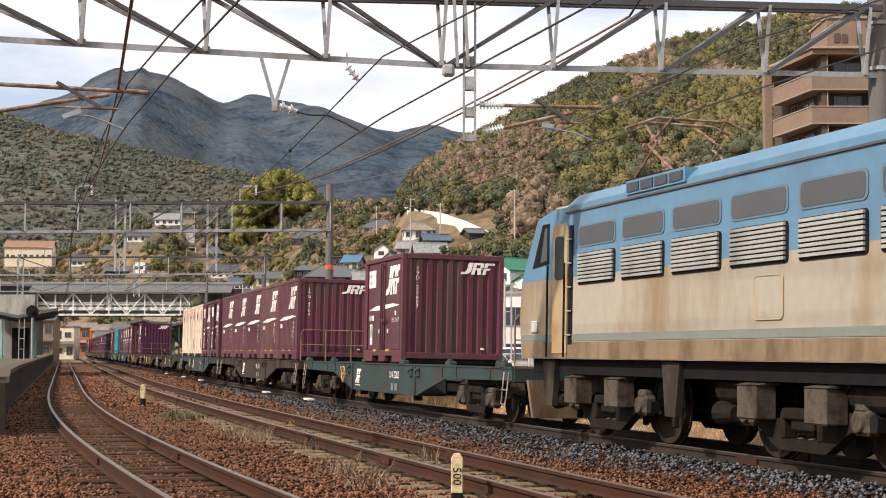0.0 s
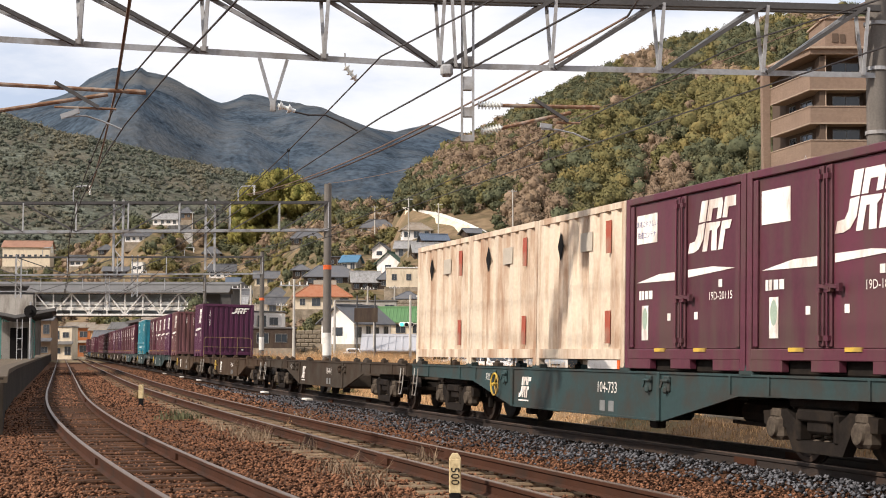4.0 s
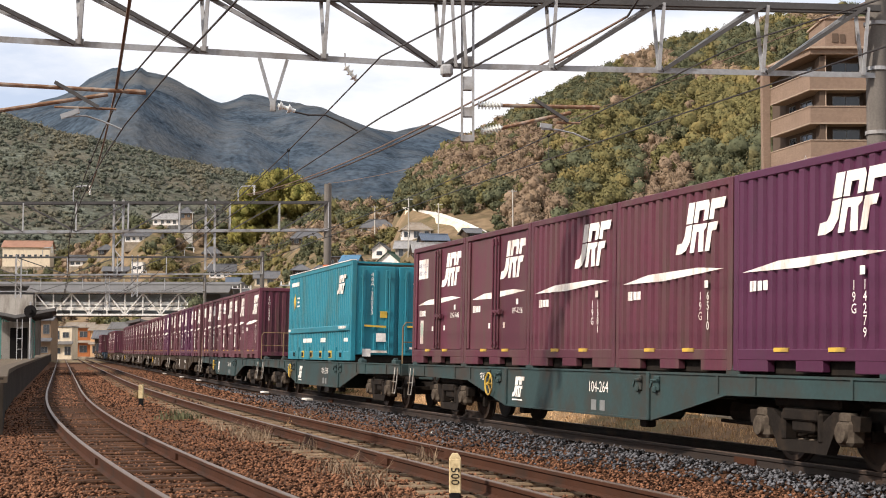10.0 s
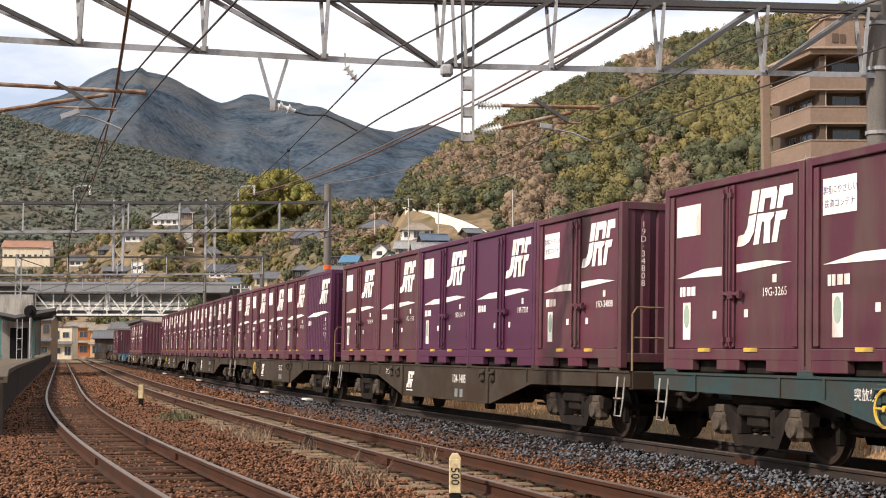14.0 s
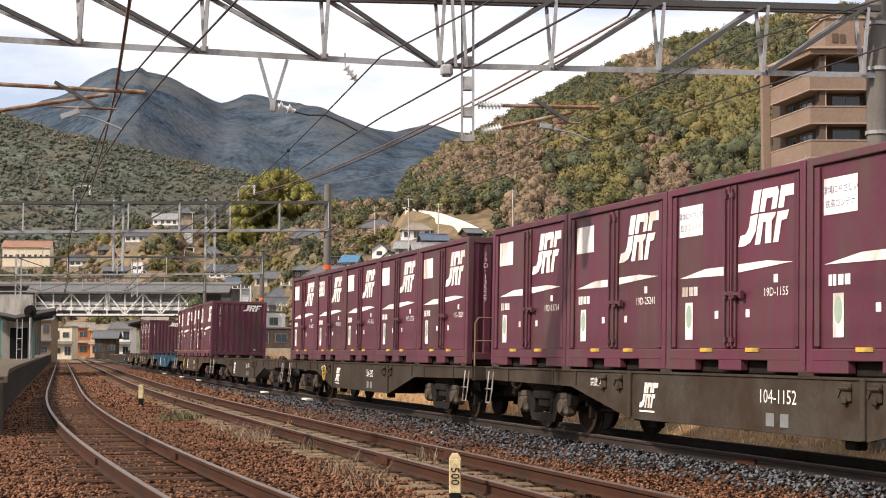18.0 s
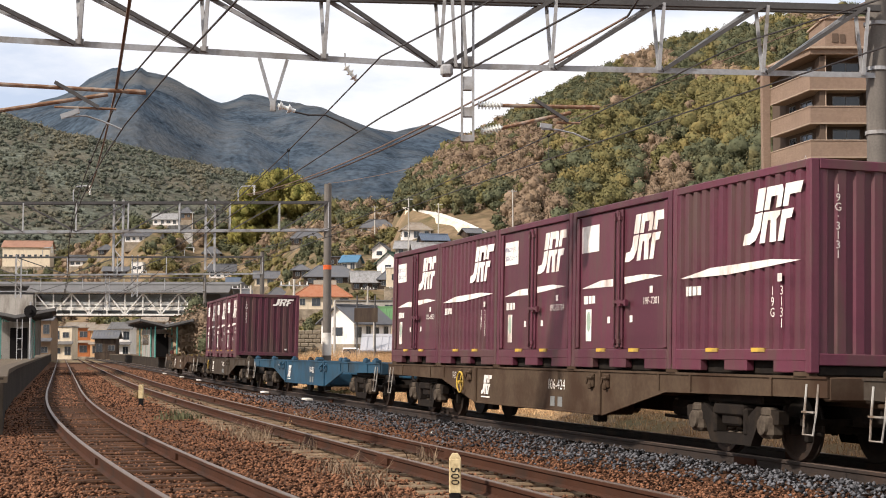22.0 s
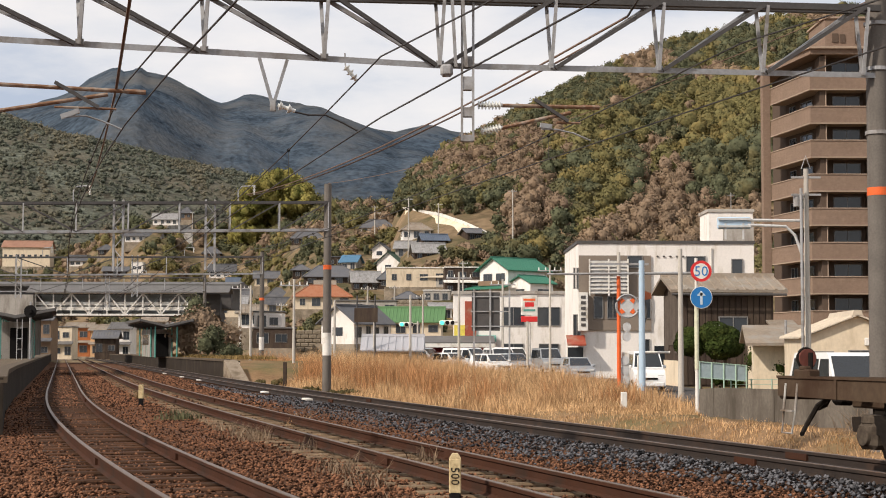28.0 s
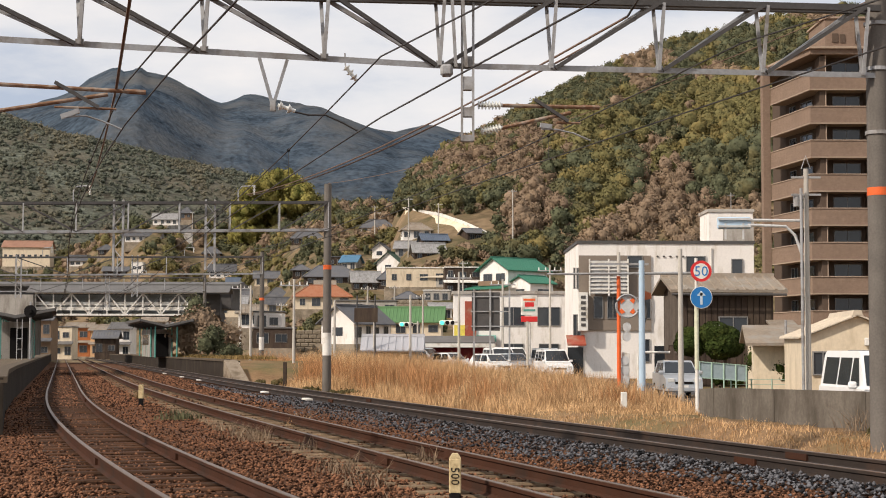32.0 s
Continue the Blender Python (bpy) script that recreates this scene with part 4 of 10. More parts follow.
def lump(x, y):
    """Uneven rise and fall of the hillsides beyond the village."""
    if y <= 260:
        return 0.0
    a = min((y - 260) / 160, 1.0) * min(y, 3000.0) ** 0.75 * 0.03
    if abs(x / y) < 0.045 and y < 420:
        a *= 0.15
    return a * (noise.noise((x * 0.011, y * 0.006, 4.0)) + 0.35 * noise.noise((x * 0.022, y * 0.012, 0)))


def land(x, y):
    return height(x, y) + lump(x, y)


M_BALLAST = mat("rusty_ballast", (0.130, 0.060, 0.033), rough=0.95, var=0.75, scale=0.9, fine=11, bump=0.08, dirt=(0.075, 0.042, 0.026), dirt_amount=0.5, dirt_scale=0.9)
M_SOIL = mat("dry_field_soil", (0.21, 0.130, 0.070), rough=0.95, var=0.4, scale=0.6, fine=9, bump=0.04, dirt=(0.11, 0.10, 0.045), dirt_amount=0.5, dirt_scale=0.25)
M_SLOPE = mat("scrubby_hillside", (0.20, 0.142, 0.085), rough=0.95, var=0.45, scale=0.05, fine=0.5, bump=0.4, dirt=(0.06, 0.06, 0.028), dirt_amount=0.5, dirt_scale=0.08)
# Hill floor colour stands in for shade between crowns and a greying haze.
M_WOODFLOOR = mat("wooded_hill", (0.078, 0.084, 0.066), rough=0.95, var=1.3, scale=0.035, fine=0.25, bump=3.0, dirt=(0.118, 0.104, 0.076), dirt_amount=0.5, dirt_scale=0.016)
# Aerial haze over the far range is mixed into its blue base colour.
M_MOUNTAIN = mat("haze_blue_mountain", (0.052, 0.071, 0.093), rough=1.0, var=0.7, scale=0.018, fine=0.12, bump=5.0, dirt=(0.098, 0.098, 0.096), dirt_amount=0.5, dirt_scale=0.0045, spec=0.0)


def build_ground():
    fine = np.linspace(-24, 24, 230)
    ang = np.radians(np.concatenate([np.linspace(-180, -25, 46), fine, np.linspace(25, 176, 45)]))
    rad = np.concatenate([[0.02, 0.5], np.geomspace(1.2, 4600, 250)])
    A, R = np.meshgrid(ang, rad)
    X, Y = R * np.sin(A), R * np.cos(A)
    Z = relief(X, Y)
    # lumpy hillsides
    flat = np.stack([X.ravel(), Y.ravel()], 1)
    bump = np.array([lump(p[0], p[1]) for p in flat])
    big = np.clip((Y.ravel() - 1450) / 700, 0, 1)
    ridge = np.array([(abs(noise.noise((p[0] * 0.0035, p[1] * 0.0022, 9.0))) - 0.25) * 130 * b + noise.noise((p[0] * 0.008, p[1] * 0.0045, 2.0)) * 36 * b + noise.noise((p[0] * 0.03, 0, 11.0)) * 6 * b if b > 0 else 0.0 for p, b in zip(flat, big)])
    keepcrest = np.clip(np.abs(Y.ravel() - 2700) / 900, 0.12, 1)
    Z = (Z.ravel() + bump + ridge * keepcrest).reshape(Z.shape)
    n, m = A.shape
    V = np.concatenate([np.stack([X, Y, Z], -1).reshape(-1, 3), [[0, 0, -0.3]]])
    i, j = np.meshgrid(np.arange(n - 1), np.arange(m), indexing="ij")
    j2 = (j + 1) % m
    F = np.stack([i * m + j, (i + 1) * m + j, (i + 1) * m + j2, i * m + j2], -1).reshape(-1, 4)[:, ::-1]
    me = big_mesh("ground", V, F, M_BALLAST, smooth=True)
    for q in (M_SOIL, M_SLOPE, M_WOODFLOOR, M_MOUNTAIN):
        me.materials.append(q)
    cx_, cy_ = V[F].mean(1)[:, 0], V[F].mean(1)[:, 1]
    a, b, k, y0 = TRACKS["through"]
    tc = a + b * (cy_ - 20) + k * np.maximum(0, y0 - np.maximum(cy_, -40)) ** 2
    al, bl, kl, yl = TRACKS["platform"]
    lc = al + bl * (cy_ - 20) + kl * np.maximum(0, yl - np.maximum(cy_, 0)) ** 3
    idx = np.zeros(len(F), np.int32)
    idx[(cx_ > tc + 2.7) | (cx_ < lc - 4) & (cy_ > 60)] = 1
    idx[cy_ > 215] = 2
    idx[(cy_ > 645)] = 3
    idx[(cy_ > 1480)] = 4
    me.polygons.foreach_set("material_index", idx)
    me.update()
    thing("ground", "rust-brown ballast, dry verge and wooded hills beyond", "ground", kind="structure", data=me)


build_ground()

M_RAILTOP = mat("worn_rail_steel", (0.17, 0.125, 0.10), rough=0.45, metal=0.5, var=0.2, dirt=(0.16, 0.09, 0.06), dirt_amount=0.3)
M_RAILBRIGHT = mat("polished_rail_steel", (0.17, 0.13, 0.105), rough=0.5, metal=0.4, var=0.2, dirt=(0.16, 0.09, 0.06), dirt_amount=0.3)
M_RAILRUST = mat("rail_rust", (0.058, 0.025, 0.015), rough=0.85, var=0.3, scale=3, dirt=(0.036, 0.022, 0.016), dirt_amount=0.4)
M_RAILDARK = mat("oily_dark_rail", (0.026, 0.018, 0.014), rough=0.75, var=0.3, scale=3, dirt=(0.05, 0.028, 0.018), dirt_amount=0.3)
M_SLEEPER = mat("weathered_sleeper", (0.075, 0.038, 0.022), rough=0.9, var=0.35, objvar=0.35, scale=3, fine=40, dirt=(0.06, 0.04, 0.03), dirt_amount=0.4, dirt_scale=4)
M_SLEEPER_C = mat("concrete_sleeper", (0.21, 0.15, 0.095), rough=0.9, var=0.25, objvar=0.35, scale=3, fine=40, dirt=(0.13, 0.085, 0.055), dirt_amount=0.55, dirt_scale=4)
M_GREYBALLAST = mat("grey_ballast", (0.082, 0.082, 0.088), rough=0.95, var=0.8, island=0.8, scale=2, fine=30)
M_BROWNSTONE = mat("rusty_stones", (0.140, 0.067, 0.038), rough=0.95, var=0.8, island=0.8, scale=2, fine=30)


def track_frame(name, y):
    x0, x1 = centre(name, y - 0.2), centre(name, y + 0.2)
    d = Vector((x1 - x0, 0.4, 0)).normalized()
    return Vector((centre(name, y), y, grade(y))), d, Vector((d.y, -d.x, 0))


def build_track(name, label, sleeper, far_to=260.0, sink=0.0):
    t = thing("railway_track_" + name, label, "railway track", kind="structure")
    ys = list(np.concatenate([np.arange(3.0, 60, 0.8), np.arange(60, 130, 3.0), np.arange(130, far_to, 8.0)]))
    prof = [(-0.033, 0.0), (0.033, 0.0), (0.033, -0.035), (0.010, -0.05), (0.010, -0.125), (0.065, -0.15), (-0.065, -0.15), (-0.010, -0.125), (-0.010, -0.05), (-0.033, -0.035)]
    for side in (-0.5665, 0.5665):
        for nm, pr, mt in (("rail", [(a, b - 0.002) for a, b in prof], M_RAILDARK if name == "through" else M_RAILRUST), ("running_surface", [(-0.03, 0.006), (0.03, 0.006), (0.031, -0.004), (-0.031, -0.004)], M_RAILBRIGHT if name == "platform" else M_RAILTOP)):
            g = Geo()
            k = len(pr)
            for y in ys:
                o, d, s = track_frame(name, y)
                g.v.extend(tuple(o + s * (side + a) + Vector((0, 0, b))) for a, b in pr)
            for i in range(len(ys) - 1):
                g.f.extend((i * k + j, i * k + (j + 1) % k, (i + 1) * k + (j + 1) % k, (i + 1) * k + j) for j in range(k))
            if nm == "rail":
                rail = part("rail", g, mt, t)
            else:
                part("running_surface", g, mt, rail, "wheel-polished rail head")
    me = Geo().box((0, 0, 0), (2.1, 0.21, 0.14), bev=0.02).mesh("sleeper", sleeper)
    n = 0
    far = Geo()
    y = 9.0
    while y < 150:
        o, d, s = track_frame(name, y)
        m = Matrix.Translation(o + Vector((random.uniform(-0.03, 0.03), 0, -0.225 - sink + random.uniform(-0.012, 0.012)))) @ Matrix.Rotation(math.atan2(-d.x, d.y) + random.uniform(-0.012, 0.012), 4, "Z")
        if y < 62:
            part("sleeper", me, None, t, m=m)
        else:
            far.box((0, 0, 0), (2.1, 0.21, 0.14), m)
        y += 0.62
    tagged(part("distant_sleepers", far, sleeper, t), kind="stuff")
    # joint bars
    for side in (-0.5665, 0.5665):
        for y in (20.7 + (0.6 if side > 0 else 0), 45.2):
            o, d, s = track_frame(name, y)
            p = o + s * side
            part("joint_bar", Geo().bar(p - d * 0.28 + Vector((0, 0, -0.08)), p + d * 0.28 + Vector((0, 0, -0.08)), 0.09, 0.09), M_RAILRUST, t)
    return t


build_track("platform", "rusty railway track curving past a platform on timber sleepers", M_SLEEPER, sink=0.045)
build_track("middle", "rusty railway track on pale concrete sleepers", M_SLEEPER_C, sink=0.05)
build_track("through", "railway track with dark rails on grey ballast", M_SLEEPER, far_to=420.0, sink=0.05)


def stones(name, label, material, spots, size):
    """Loose stones as one heap: small uneven eight-sided lumps."""
    n = len(spots)
    base = np.array([(1, 0, 0), (0, 1, 0), (-1, 0, 0), (0, -1, 0), (0, 0, 1), (0, 0, -1)], float)
    tri = np.array([(0, 1, 4), (1, 2, 4), (2, 3, 4), (3, 0, 4), (1, 0, 5), (2, 1, 5), (3, 2, 5), (0, 3, 5)])
    rs = np.random.RandomState(7)
    s = size * rs.uniform(0.55, 1.35, (n, 1, 1)) * rs.uniform(0.6, 1.3, (n, 6, 1))
    a = rs.uniform(0, 2 * np.pi, n)
    c, d = np.cos(a), np.sin(a)
    P = base[None] * s * np.array([1, 0.8, 0.65])
    P += rs.normal(0, size * 0.12, P.shape)
    X = P[..., 0] * c[:, None] - P[..., 1] * d[:, None]
    Y = P[..., 0] * d[:, None] + P[..., 1] * c[:, None]
    V = np.stack([X, Y, P[..., 2]], -1) + spots[:, None, :]
    F = (tri[None] + 6 * np.arange(n)[:, None, None]).reshape(-1, 3)
    thing(name, label, "stones", kind="stuff", data=big_mesh(name, V.reshape(-1, 3), F, material))


def scatter_stones():
    rs = np.random.RandomState(3)
    n = 108000
    y = 10.5 + (rs.uniform(0, 1, n) ** 1.7) * 42
    u = rs.uniform(-0.33, 0.33, n)
    x = u * y
    tc = np.array([centre("through", q) for q in y])
    mc = np.array([centre("middle", q) for q in y])
    lc = np.array([centre("platform", q) for q in y])
    ok = (x < tc + 2.5) & (x > lc - 3.2)
    # keep most rail tops clear, thin out the foot of the rails
    for q in (tc, mc, lc):
        for s in (-0.5665, 0.5665):
            ok &= np.abs(x - q - s) > 0.10
    x, y, tc, mc, lc = x[ok], y[ok], tc[ok], mc[ok], lc[ok]
    between = np.zeros(len(x), bool)
    for q in (tc, mc, lc):
        between |= np.abs(x - q) < 0.55
    z = relief(x, y) + rs.uniform(-0.005, 0.035, len(x))
    lay = rs.uniform(0, 1, len(x))
    sl = ((y - 9.0) / 0.62) % 1.0
    onsl = between & ((sl < 0.2) | (sl > 0.8)) & (lay < 0.8)
    grey = (tc - x < 2.25 + 0.45 * rs.normal(0, 1, len(x)) - 0.9 * np.clip((23 - y) / 6, 0, 1)) & (x < tc + 2.4)
    shoulder = np.clip(1 - np.abs(x - tc) / 2.6, 0, 1) * 0.14 * grey
    z = z + shoulder * (np.abs(x - tc) > 0.75)
    p = np.stack([x, y, z], 1)
    stones("rusty_ballast_stones", "loose rust-brown ballast stones", M_BROWNSTONE, p[~grey & ~onsl], 0.027)
    stones("grey_ballast_stones", "fresh bluish-grey ballast stones", M_GREYBALLAST, p[grey & ~onsl], 0.033)
    # coarser scatter farther down the line
    n = 30000
    y = rs.uniform(44, 125, n)
    lc = np.array([centre("platform", q) for q in y])
    tc = np.array([centre("through", q) for q in y])
    x = lc - 1.5 + rs.uniform(0, 1, n) * (tc + 1.9 - lc + 1.5)
    ok = np.ones(n, bool)
    for nm in TRACKS:
        q = np.array([centre(nm, v) for v in y])
        ok &= np.abs(np.abs(x - q) - 0.5665) > 0.14
    x, y, tc = x[ok], y[ok], tc[ok]
    p = np.stack([x, y, relief(x, y) + rs.uniform(0.0, 0.03, len(x))], 1)
    g = (np.abs(x - tc) < 1.5) & (y < 75)
    stones("far_rusty_stones", "rust-brown ballast farther down the line", M_BROWNSTONE, p[~g], 0.055)
    stones("far_grey_stones", "grey ballast farther down the line", M_GREYBALLAST, p[g], 0.055)


scatter_stones()
# ---- overhead line and railway furniture ----
M_GALV = mat("weathered_galvanised_steel", (0.36, 0.365, 0.37), rough=0.6, metal=0.25, var=0.2, scale=2, fine=20, dirt=(0.20, 0.18, 0.16), dirt_amount=0.45, dirt_scale=2)
# Darker steel tone; on the gantries it imitates members seen in shade.
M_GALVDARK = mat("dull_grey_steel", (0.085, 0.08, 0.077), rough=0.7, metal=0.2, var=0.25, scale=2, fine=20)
M_CONCPOLE = mat("stained_concrete_pole", (0.15, 0.135, 0.12), rough=0.9, var=0.2, scale=2, fine=30, dirt=(0.10, 0.09, 0.08), dirt_amount=0.4, streak=6)
M_ORANGE = mat("orange_band_paint", (0.75, 0.13, 0.03), rough=0.6, var=0.12)
M_WHITEP = mat("chalky_white_paint", (0.70, 0.68, 0.63), rough=0.7, var=0.12, dirt=(0.4, 0.35, 0.28), dirt_amount=0.3)
M_RUSTPIPE = mat("rusty_pipe", (0.21, 0.115, 0.07), rough=0.85, var=0.35, scale=6, dirt=(0.34, 0.29, 0.24), dirt_amount=0.45, dirt_scale=6)
M_WIRE = mat("dark_wire", (0.05, 0.046, 0.045), rough=0.6, metal=0.3)
M_WIRERUST = mat("brown_wire", (0.16, 0.10, 0.07), rough=0.7)
M_INSUL = mat("white_porcelain", (0.72, 0.72, 0.68), rough=0.25, var=0.06, spec=0.6)
# Nearly black concrete with slightly lighter streaks, for the platform faces.
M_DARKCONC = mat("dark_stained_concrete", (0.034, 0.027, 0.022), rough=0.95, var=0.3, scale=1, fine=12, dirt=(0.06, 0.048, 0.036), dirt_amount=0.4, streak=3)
M_PAVE = mat("platform_paving", (0.135, 0.105, 0.075), rough=0.9, var=0.2, scale=1, fine=12, dirt=(0.085, 0.064, 0.044), dirt_amount=0.45)
M_EDGE = mat("weathered_edge_stone", (0.105, 0.082, 0.06), rough=0.9, var=0.3, scale=1.5, fine=12, dirt=(0.1, 0.08, 0.06), dirt_amount=0.5)
M_TURQ = mat("sea_green_paint", (0.09, 0.30, 0.25), rough=0.55, var=0.15)
M_CONC = mat("grey_concrete", (0.33, 0.31, 0.28), rough=0.9, var=0.2, scale=0.8, fine=14, bump=0.01, dirt=(0.15, 0.13, 0.11), dirt_amount=0.5, dirt_scale=0.7, streak=4)


def insulator(parent, a, b, r=0.075, n=7):
    g = Geo()
    a, b = Vector(a), Vector(b)
    d = (b - a) / n
    for i in range(n):
        g.tube(a + d * (i + 0.2), a + d * (i + 0.55), r, r * 0.55, 12)
        g.tube(a + d * i, a + d * (i + 1), r * 0.4, n=8)
    return part("insulator", g, M_INSUL, parent, "white ribbed porcelain insulator", True)


def truss(parent, a, b, height, width, bays, chord=0.10, web=0.06, switch=None):
    """A lattice beam between a and b (its lower chord's middle line)."""
    a, b = Vector(a), Vector(b)
    d = (b - a).normalized()
    s = Vector((d.y, -d.x, 0)).normalized()
    up = Vector((0, 0, height))
    for k, off in (("lower_chord", Vector()), ("upper_chord", up)):
        for q in (-1, 1):
            p, r = a + off + s * q * width / 2, b + off + s * q * width / 2
            g = Geo().bar(p, r, chord * 0.25, chord)
            g.bar(p - s * q * chord * 0.4 + Vector((0, 0, chord / 2)), r - s * q * chord * 0.4 + Vector((0, 0, chord / 2)), chord * 0.9, chord * 0.12)
            part(k, g, M_GALV if k == "lower_chord" else M_GALVDARK, parent)
    n = bays
    for i in range(n + 1):
        p = a + (b - a) * (i / n)
        for q in (-1, 1):
            o = s * q * width / 2
            part("web_post", Geo().bar(p + o, p + o + up, web), M_GALV, parent)
        part("cross_tie", Geo().bar(p - s * width / 2, p + s * width / 2, web * 0.8), M_GALV, parent)
        if i < n:
            p2 = a + (b - a) * ((i + 1) / n)
            for q in (-1, 1):
                o = s * q * width / 2
                e = (p + o + up, p2 + o) if i < (n / 2 if switch is None else switch) else (p + o, p2 + o + up)
                part("diagonal", Geo().bar(e[0], e[1], web), M_GALVDARK, parent)


def round_pole(parent, p, h, r0, r1, mat_, bands=()):
    p = Vector(p)
    part("pole", Geo().tube(p, p + Vector((0, 0, h)), r0, r1, 20), mat_, parent, smooth=True)
    for z, w, mt, lab in bands:
        q = r0 + (r1 - r0) * z / h + 0.006
        part("band", Geo().tube(p + Vector((0, 0, z)), p + Vector((0, 0, z + w)), q, q, 20), mt, parent, lab, True)


def near_gantry():
    """A beam of triangular section: one lower chord, two upper ones, with paired posts and diagonals between them."""
    g = thing("overhead_line_gantry", "weathered grey lattice gantry spanning the tracks on a concrete pole", "gantry", group="overhead line gantries")
    nodes = [6.83 - 1.72 * k for k in range(12)]

    def along(x):
        return 24.85 + (x - 7.05) * 0.2495

    def low(x):
        return Vector((x, along(x), 5.68 + (0.025 * x if x > 0 else -0.013 * x)))

    def high(x, q):
        return Vector((x - q * 0.07, along(x) + q * 0.14, 6.70 + 0.034 * x))
    ends = (7.05, -0.05, -12.15)
    for a, b in zip(ends, ends[1:]):
        p, r = low(a), low(b)
        part("lower_chord", Geo().bar(p, r, 0.014, 0.085).bar(p + Vector((0, 0.045, 0.04)), r + Vector((0, 0.045, 0.04)), 0.09, 0.012), M_GALV, g)
    for q in (-1, 1):
        p, r = high(7.05, q), high(-12.15, q)
        # Upper chords are coloured dark to imitate their shaded undersides.
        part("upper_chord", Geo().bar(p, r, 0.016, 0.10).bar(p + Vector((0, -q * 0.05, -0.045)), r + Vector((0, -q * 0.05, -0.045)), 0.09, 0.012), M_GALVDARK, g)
    for i, x in enumerate(nodes):
        for q in (-1, 1):
            part("web_post", Geo().bar(low(x) + Vector((0, q * 0.03, 0)), high(x, q), 0.052, 0.05), M_GALV, g)
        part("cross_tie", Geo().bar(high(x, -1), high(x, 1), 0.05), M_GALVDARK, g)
        part("gusset", Geo().box(tuple(low(x) + Vector((0, -0.012, 0.03))), (0.12, 0.012, 0.09)), M_GALV, g)
        if i:
            b = nodes[i - 1]
            for q in (-1, 1):
                e = (low(x + 0.06), high(b - 0.06, q)) if b > 0 else (low(b - 0.06), high(x + 0.06, q))
                # Each pair of diagonals has a lit and a shaded steel colour.
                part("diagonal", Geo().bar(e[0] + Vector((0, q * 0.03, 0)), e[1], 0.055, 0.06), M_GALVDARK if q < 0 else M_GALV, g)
    round_pole(g, (7.12, 25.0, -0.75), 8.3, 0.20, 0.17, M_CONCPOLE, [(3.9 + 0.75, 0.13, M_ORANGE, "faded orange band")])
    for z in (4.9, 5.95, 6.7):
        part("pole_clamp", Geo().tube((7.12, 25, z), (7.12, 25, z + 0.06), 0.205, n=18), M_GALV, g)
    # hanging bracket over the space between the tracks
    hx, hy = 0.37, 23.17
    b = Geo().box((hx - 0.085, hy, 5.72), (0.035, 0.16, 2.36)).box((hx + 0.085, hy, 5.72), (0.035, 0.16, 2.36))
    for z, t in ((4.58, 0.10), (4.98, 0.14), (5.42, 0.20), (5.75, 0.16)):
        b.box((hx, hy, z), (0.16, 0.14, t))
    part("drop_bracket", b, M_GALV, g, "slotted steel drop bracket")
    for x in (hx - 0.18, hx - 0.02):
        part("bracket_stay", Geo().bar((x, hy - 0.1, 5.66), (x - 0.06, hy - 0.2, 6.72), 0.05), M_GALV, g)
    part("terminal_box", Geo().box((hx - 0.32, hy - 0.12, 5.60), (0.19, 0.14, 0.19), bev=0.04), M_GALV, g)
    return g


near_gantry()


def cantilever(anchors, top, stay, brace, short, clamp, arm):
    """A hinged pipe bracket: insulators at the post, a top tube, a stay, a brace and a steady arm that holds the contact wire."""
    c = thing("catenary_cantilever", "rusty pipe cantilever with white porcelain insulators holding the overhead wire", "cantilever", group="cantilevers")
    for a, b in anchors:
        insulator(c, a, b, 0.068, 7)
    part("top_tube", Geo().tube(*top, 0.030, n=8), M_RUSTPIPE, c)
    part("stay_tube", Geo().line(stay, 0.030, 8), M_RUSTPIPE, c)
    part("brace", Geo().bar(*brace, 0.035, 0.05), M_GALVDARK, c)
    part("short_tube", Geo().tube(*short, 0.018, n=8), M_RUSTPIPE, c)
    part("steady_clamp", Geo().bar(*clamp, 0.05, 0.07), M_GALV, c)
    part("steady_arm", Geo().line(arm, 0.014, 6), M_GALV, c)
    part("tube_cap", Geo().tube(Vector(top[1]) - (Vector(top[1]) - Vector(top[0])).normalized() * 0.28, top[1], 0.036, n=8), M_RUSTPIPE, c)
    return c


cantilever([((0.53, 23.22, 5.10), (0.90, 23.31, 5.11)), ((0.58, 23.23, 4.70), (0.90, 23.31, 4.77))], ((0.88, 23.31, 5.11), (2.42, 23.69, 5.14)), [(0.88, 23.31, 4.76), (1.53, 23.47, 4.93), (1.97, 23.58, 5.04)],
           ((1.40, 23.40, 5.22), (1.93, 23.53, 4.90)), ((1.75, 23.52, 4.88), (2.12, 23.61, 4.88)), ((1.49, 23.46, 4.83), (1.67, 23.50, 4.81)), [(1.51, 23.46, 4.77), (1.75, 23.52, 4.77), (2.02, 23.59, 4.72), (2.28, 23.66, 4.62)])
cantilever([((-7.75, 21.17, 5.14), (-7.40, 21.26, 5.14)), ((-7.75, 21.17, 4.50), (-7.40, 21.26, 4.55))], ((-7.40, 21.26, 5.14), (-4.30, 22.03, 5.09)), [(-7.40, 21.26, 4.55), (-6.70, 21.43, 4.66), (-4.82, 21.90, 5.04)],
           ((-5.53, 21.68, 5.18), (-4.93, 21.83, 4.84)), ((-5.54, 21.72, 4.83), (-4.70, 21.93, 4.83)), ((-5.45, 21.74, 4.69), (-5.20, 21.80, 4.79)), [(-5.41, 21.75, 4.69), (-5.12, 21.82, 4.72), (-4.89, 21.88, 4.65), (-4.62, 21.94, 4.54)])
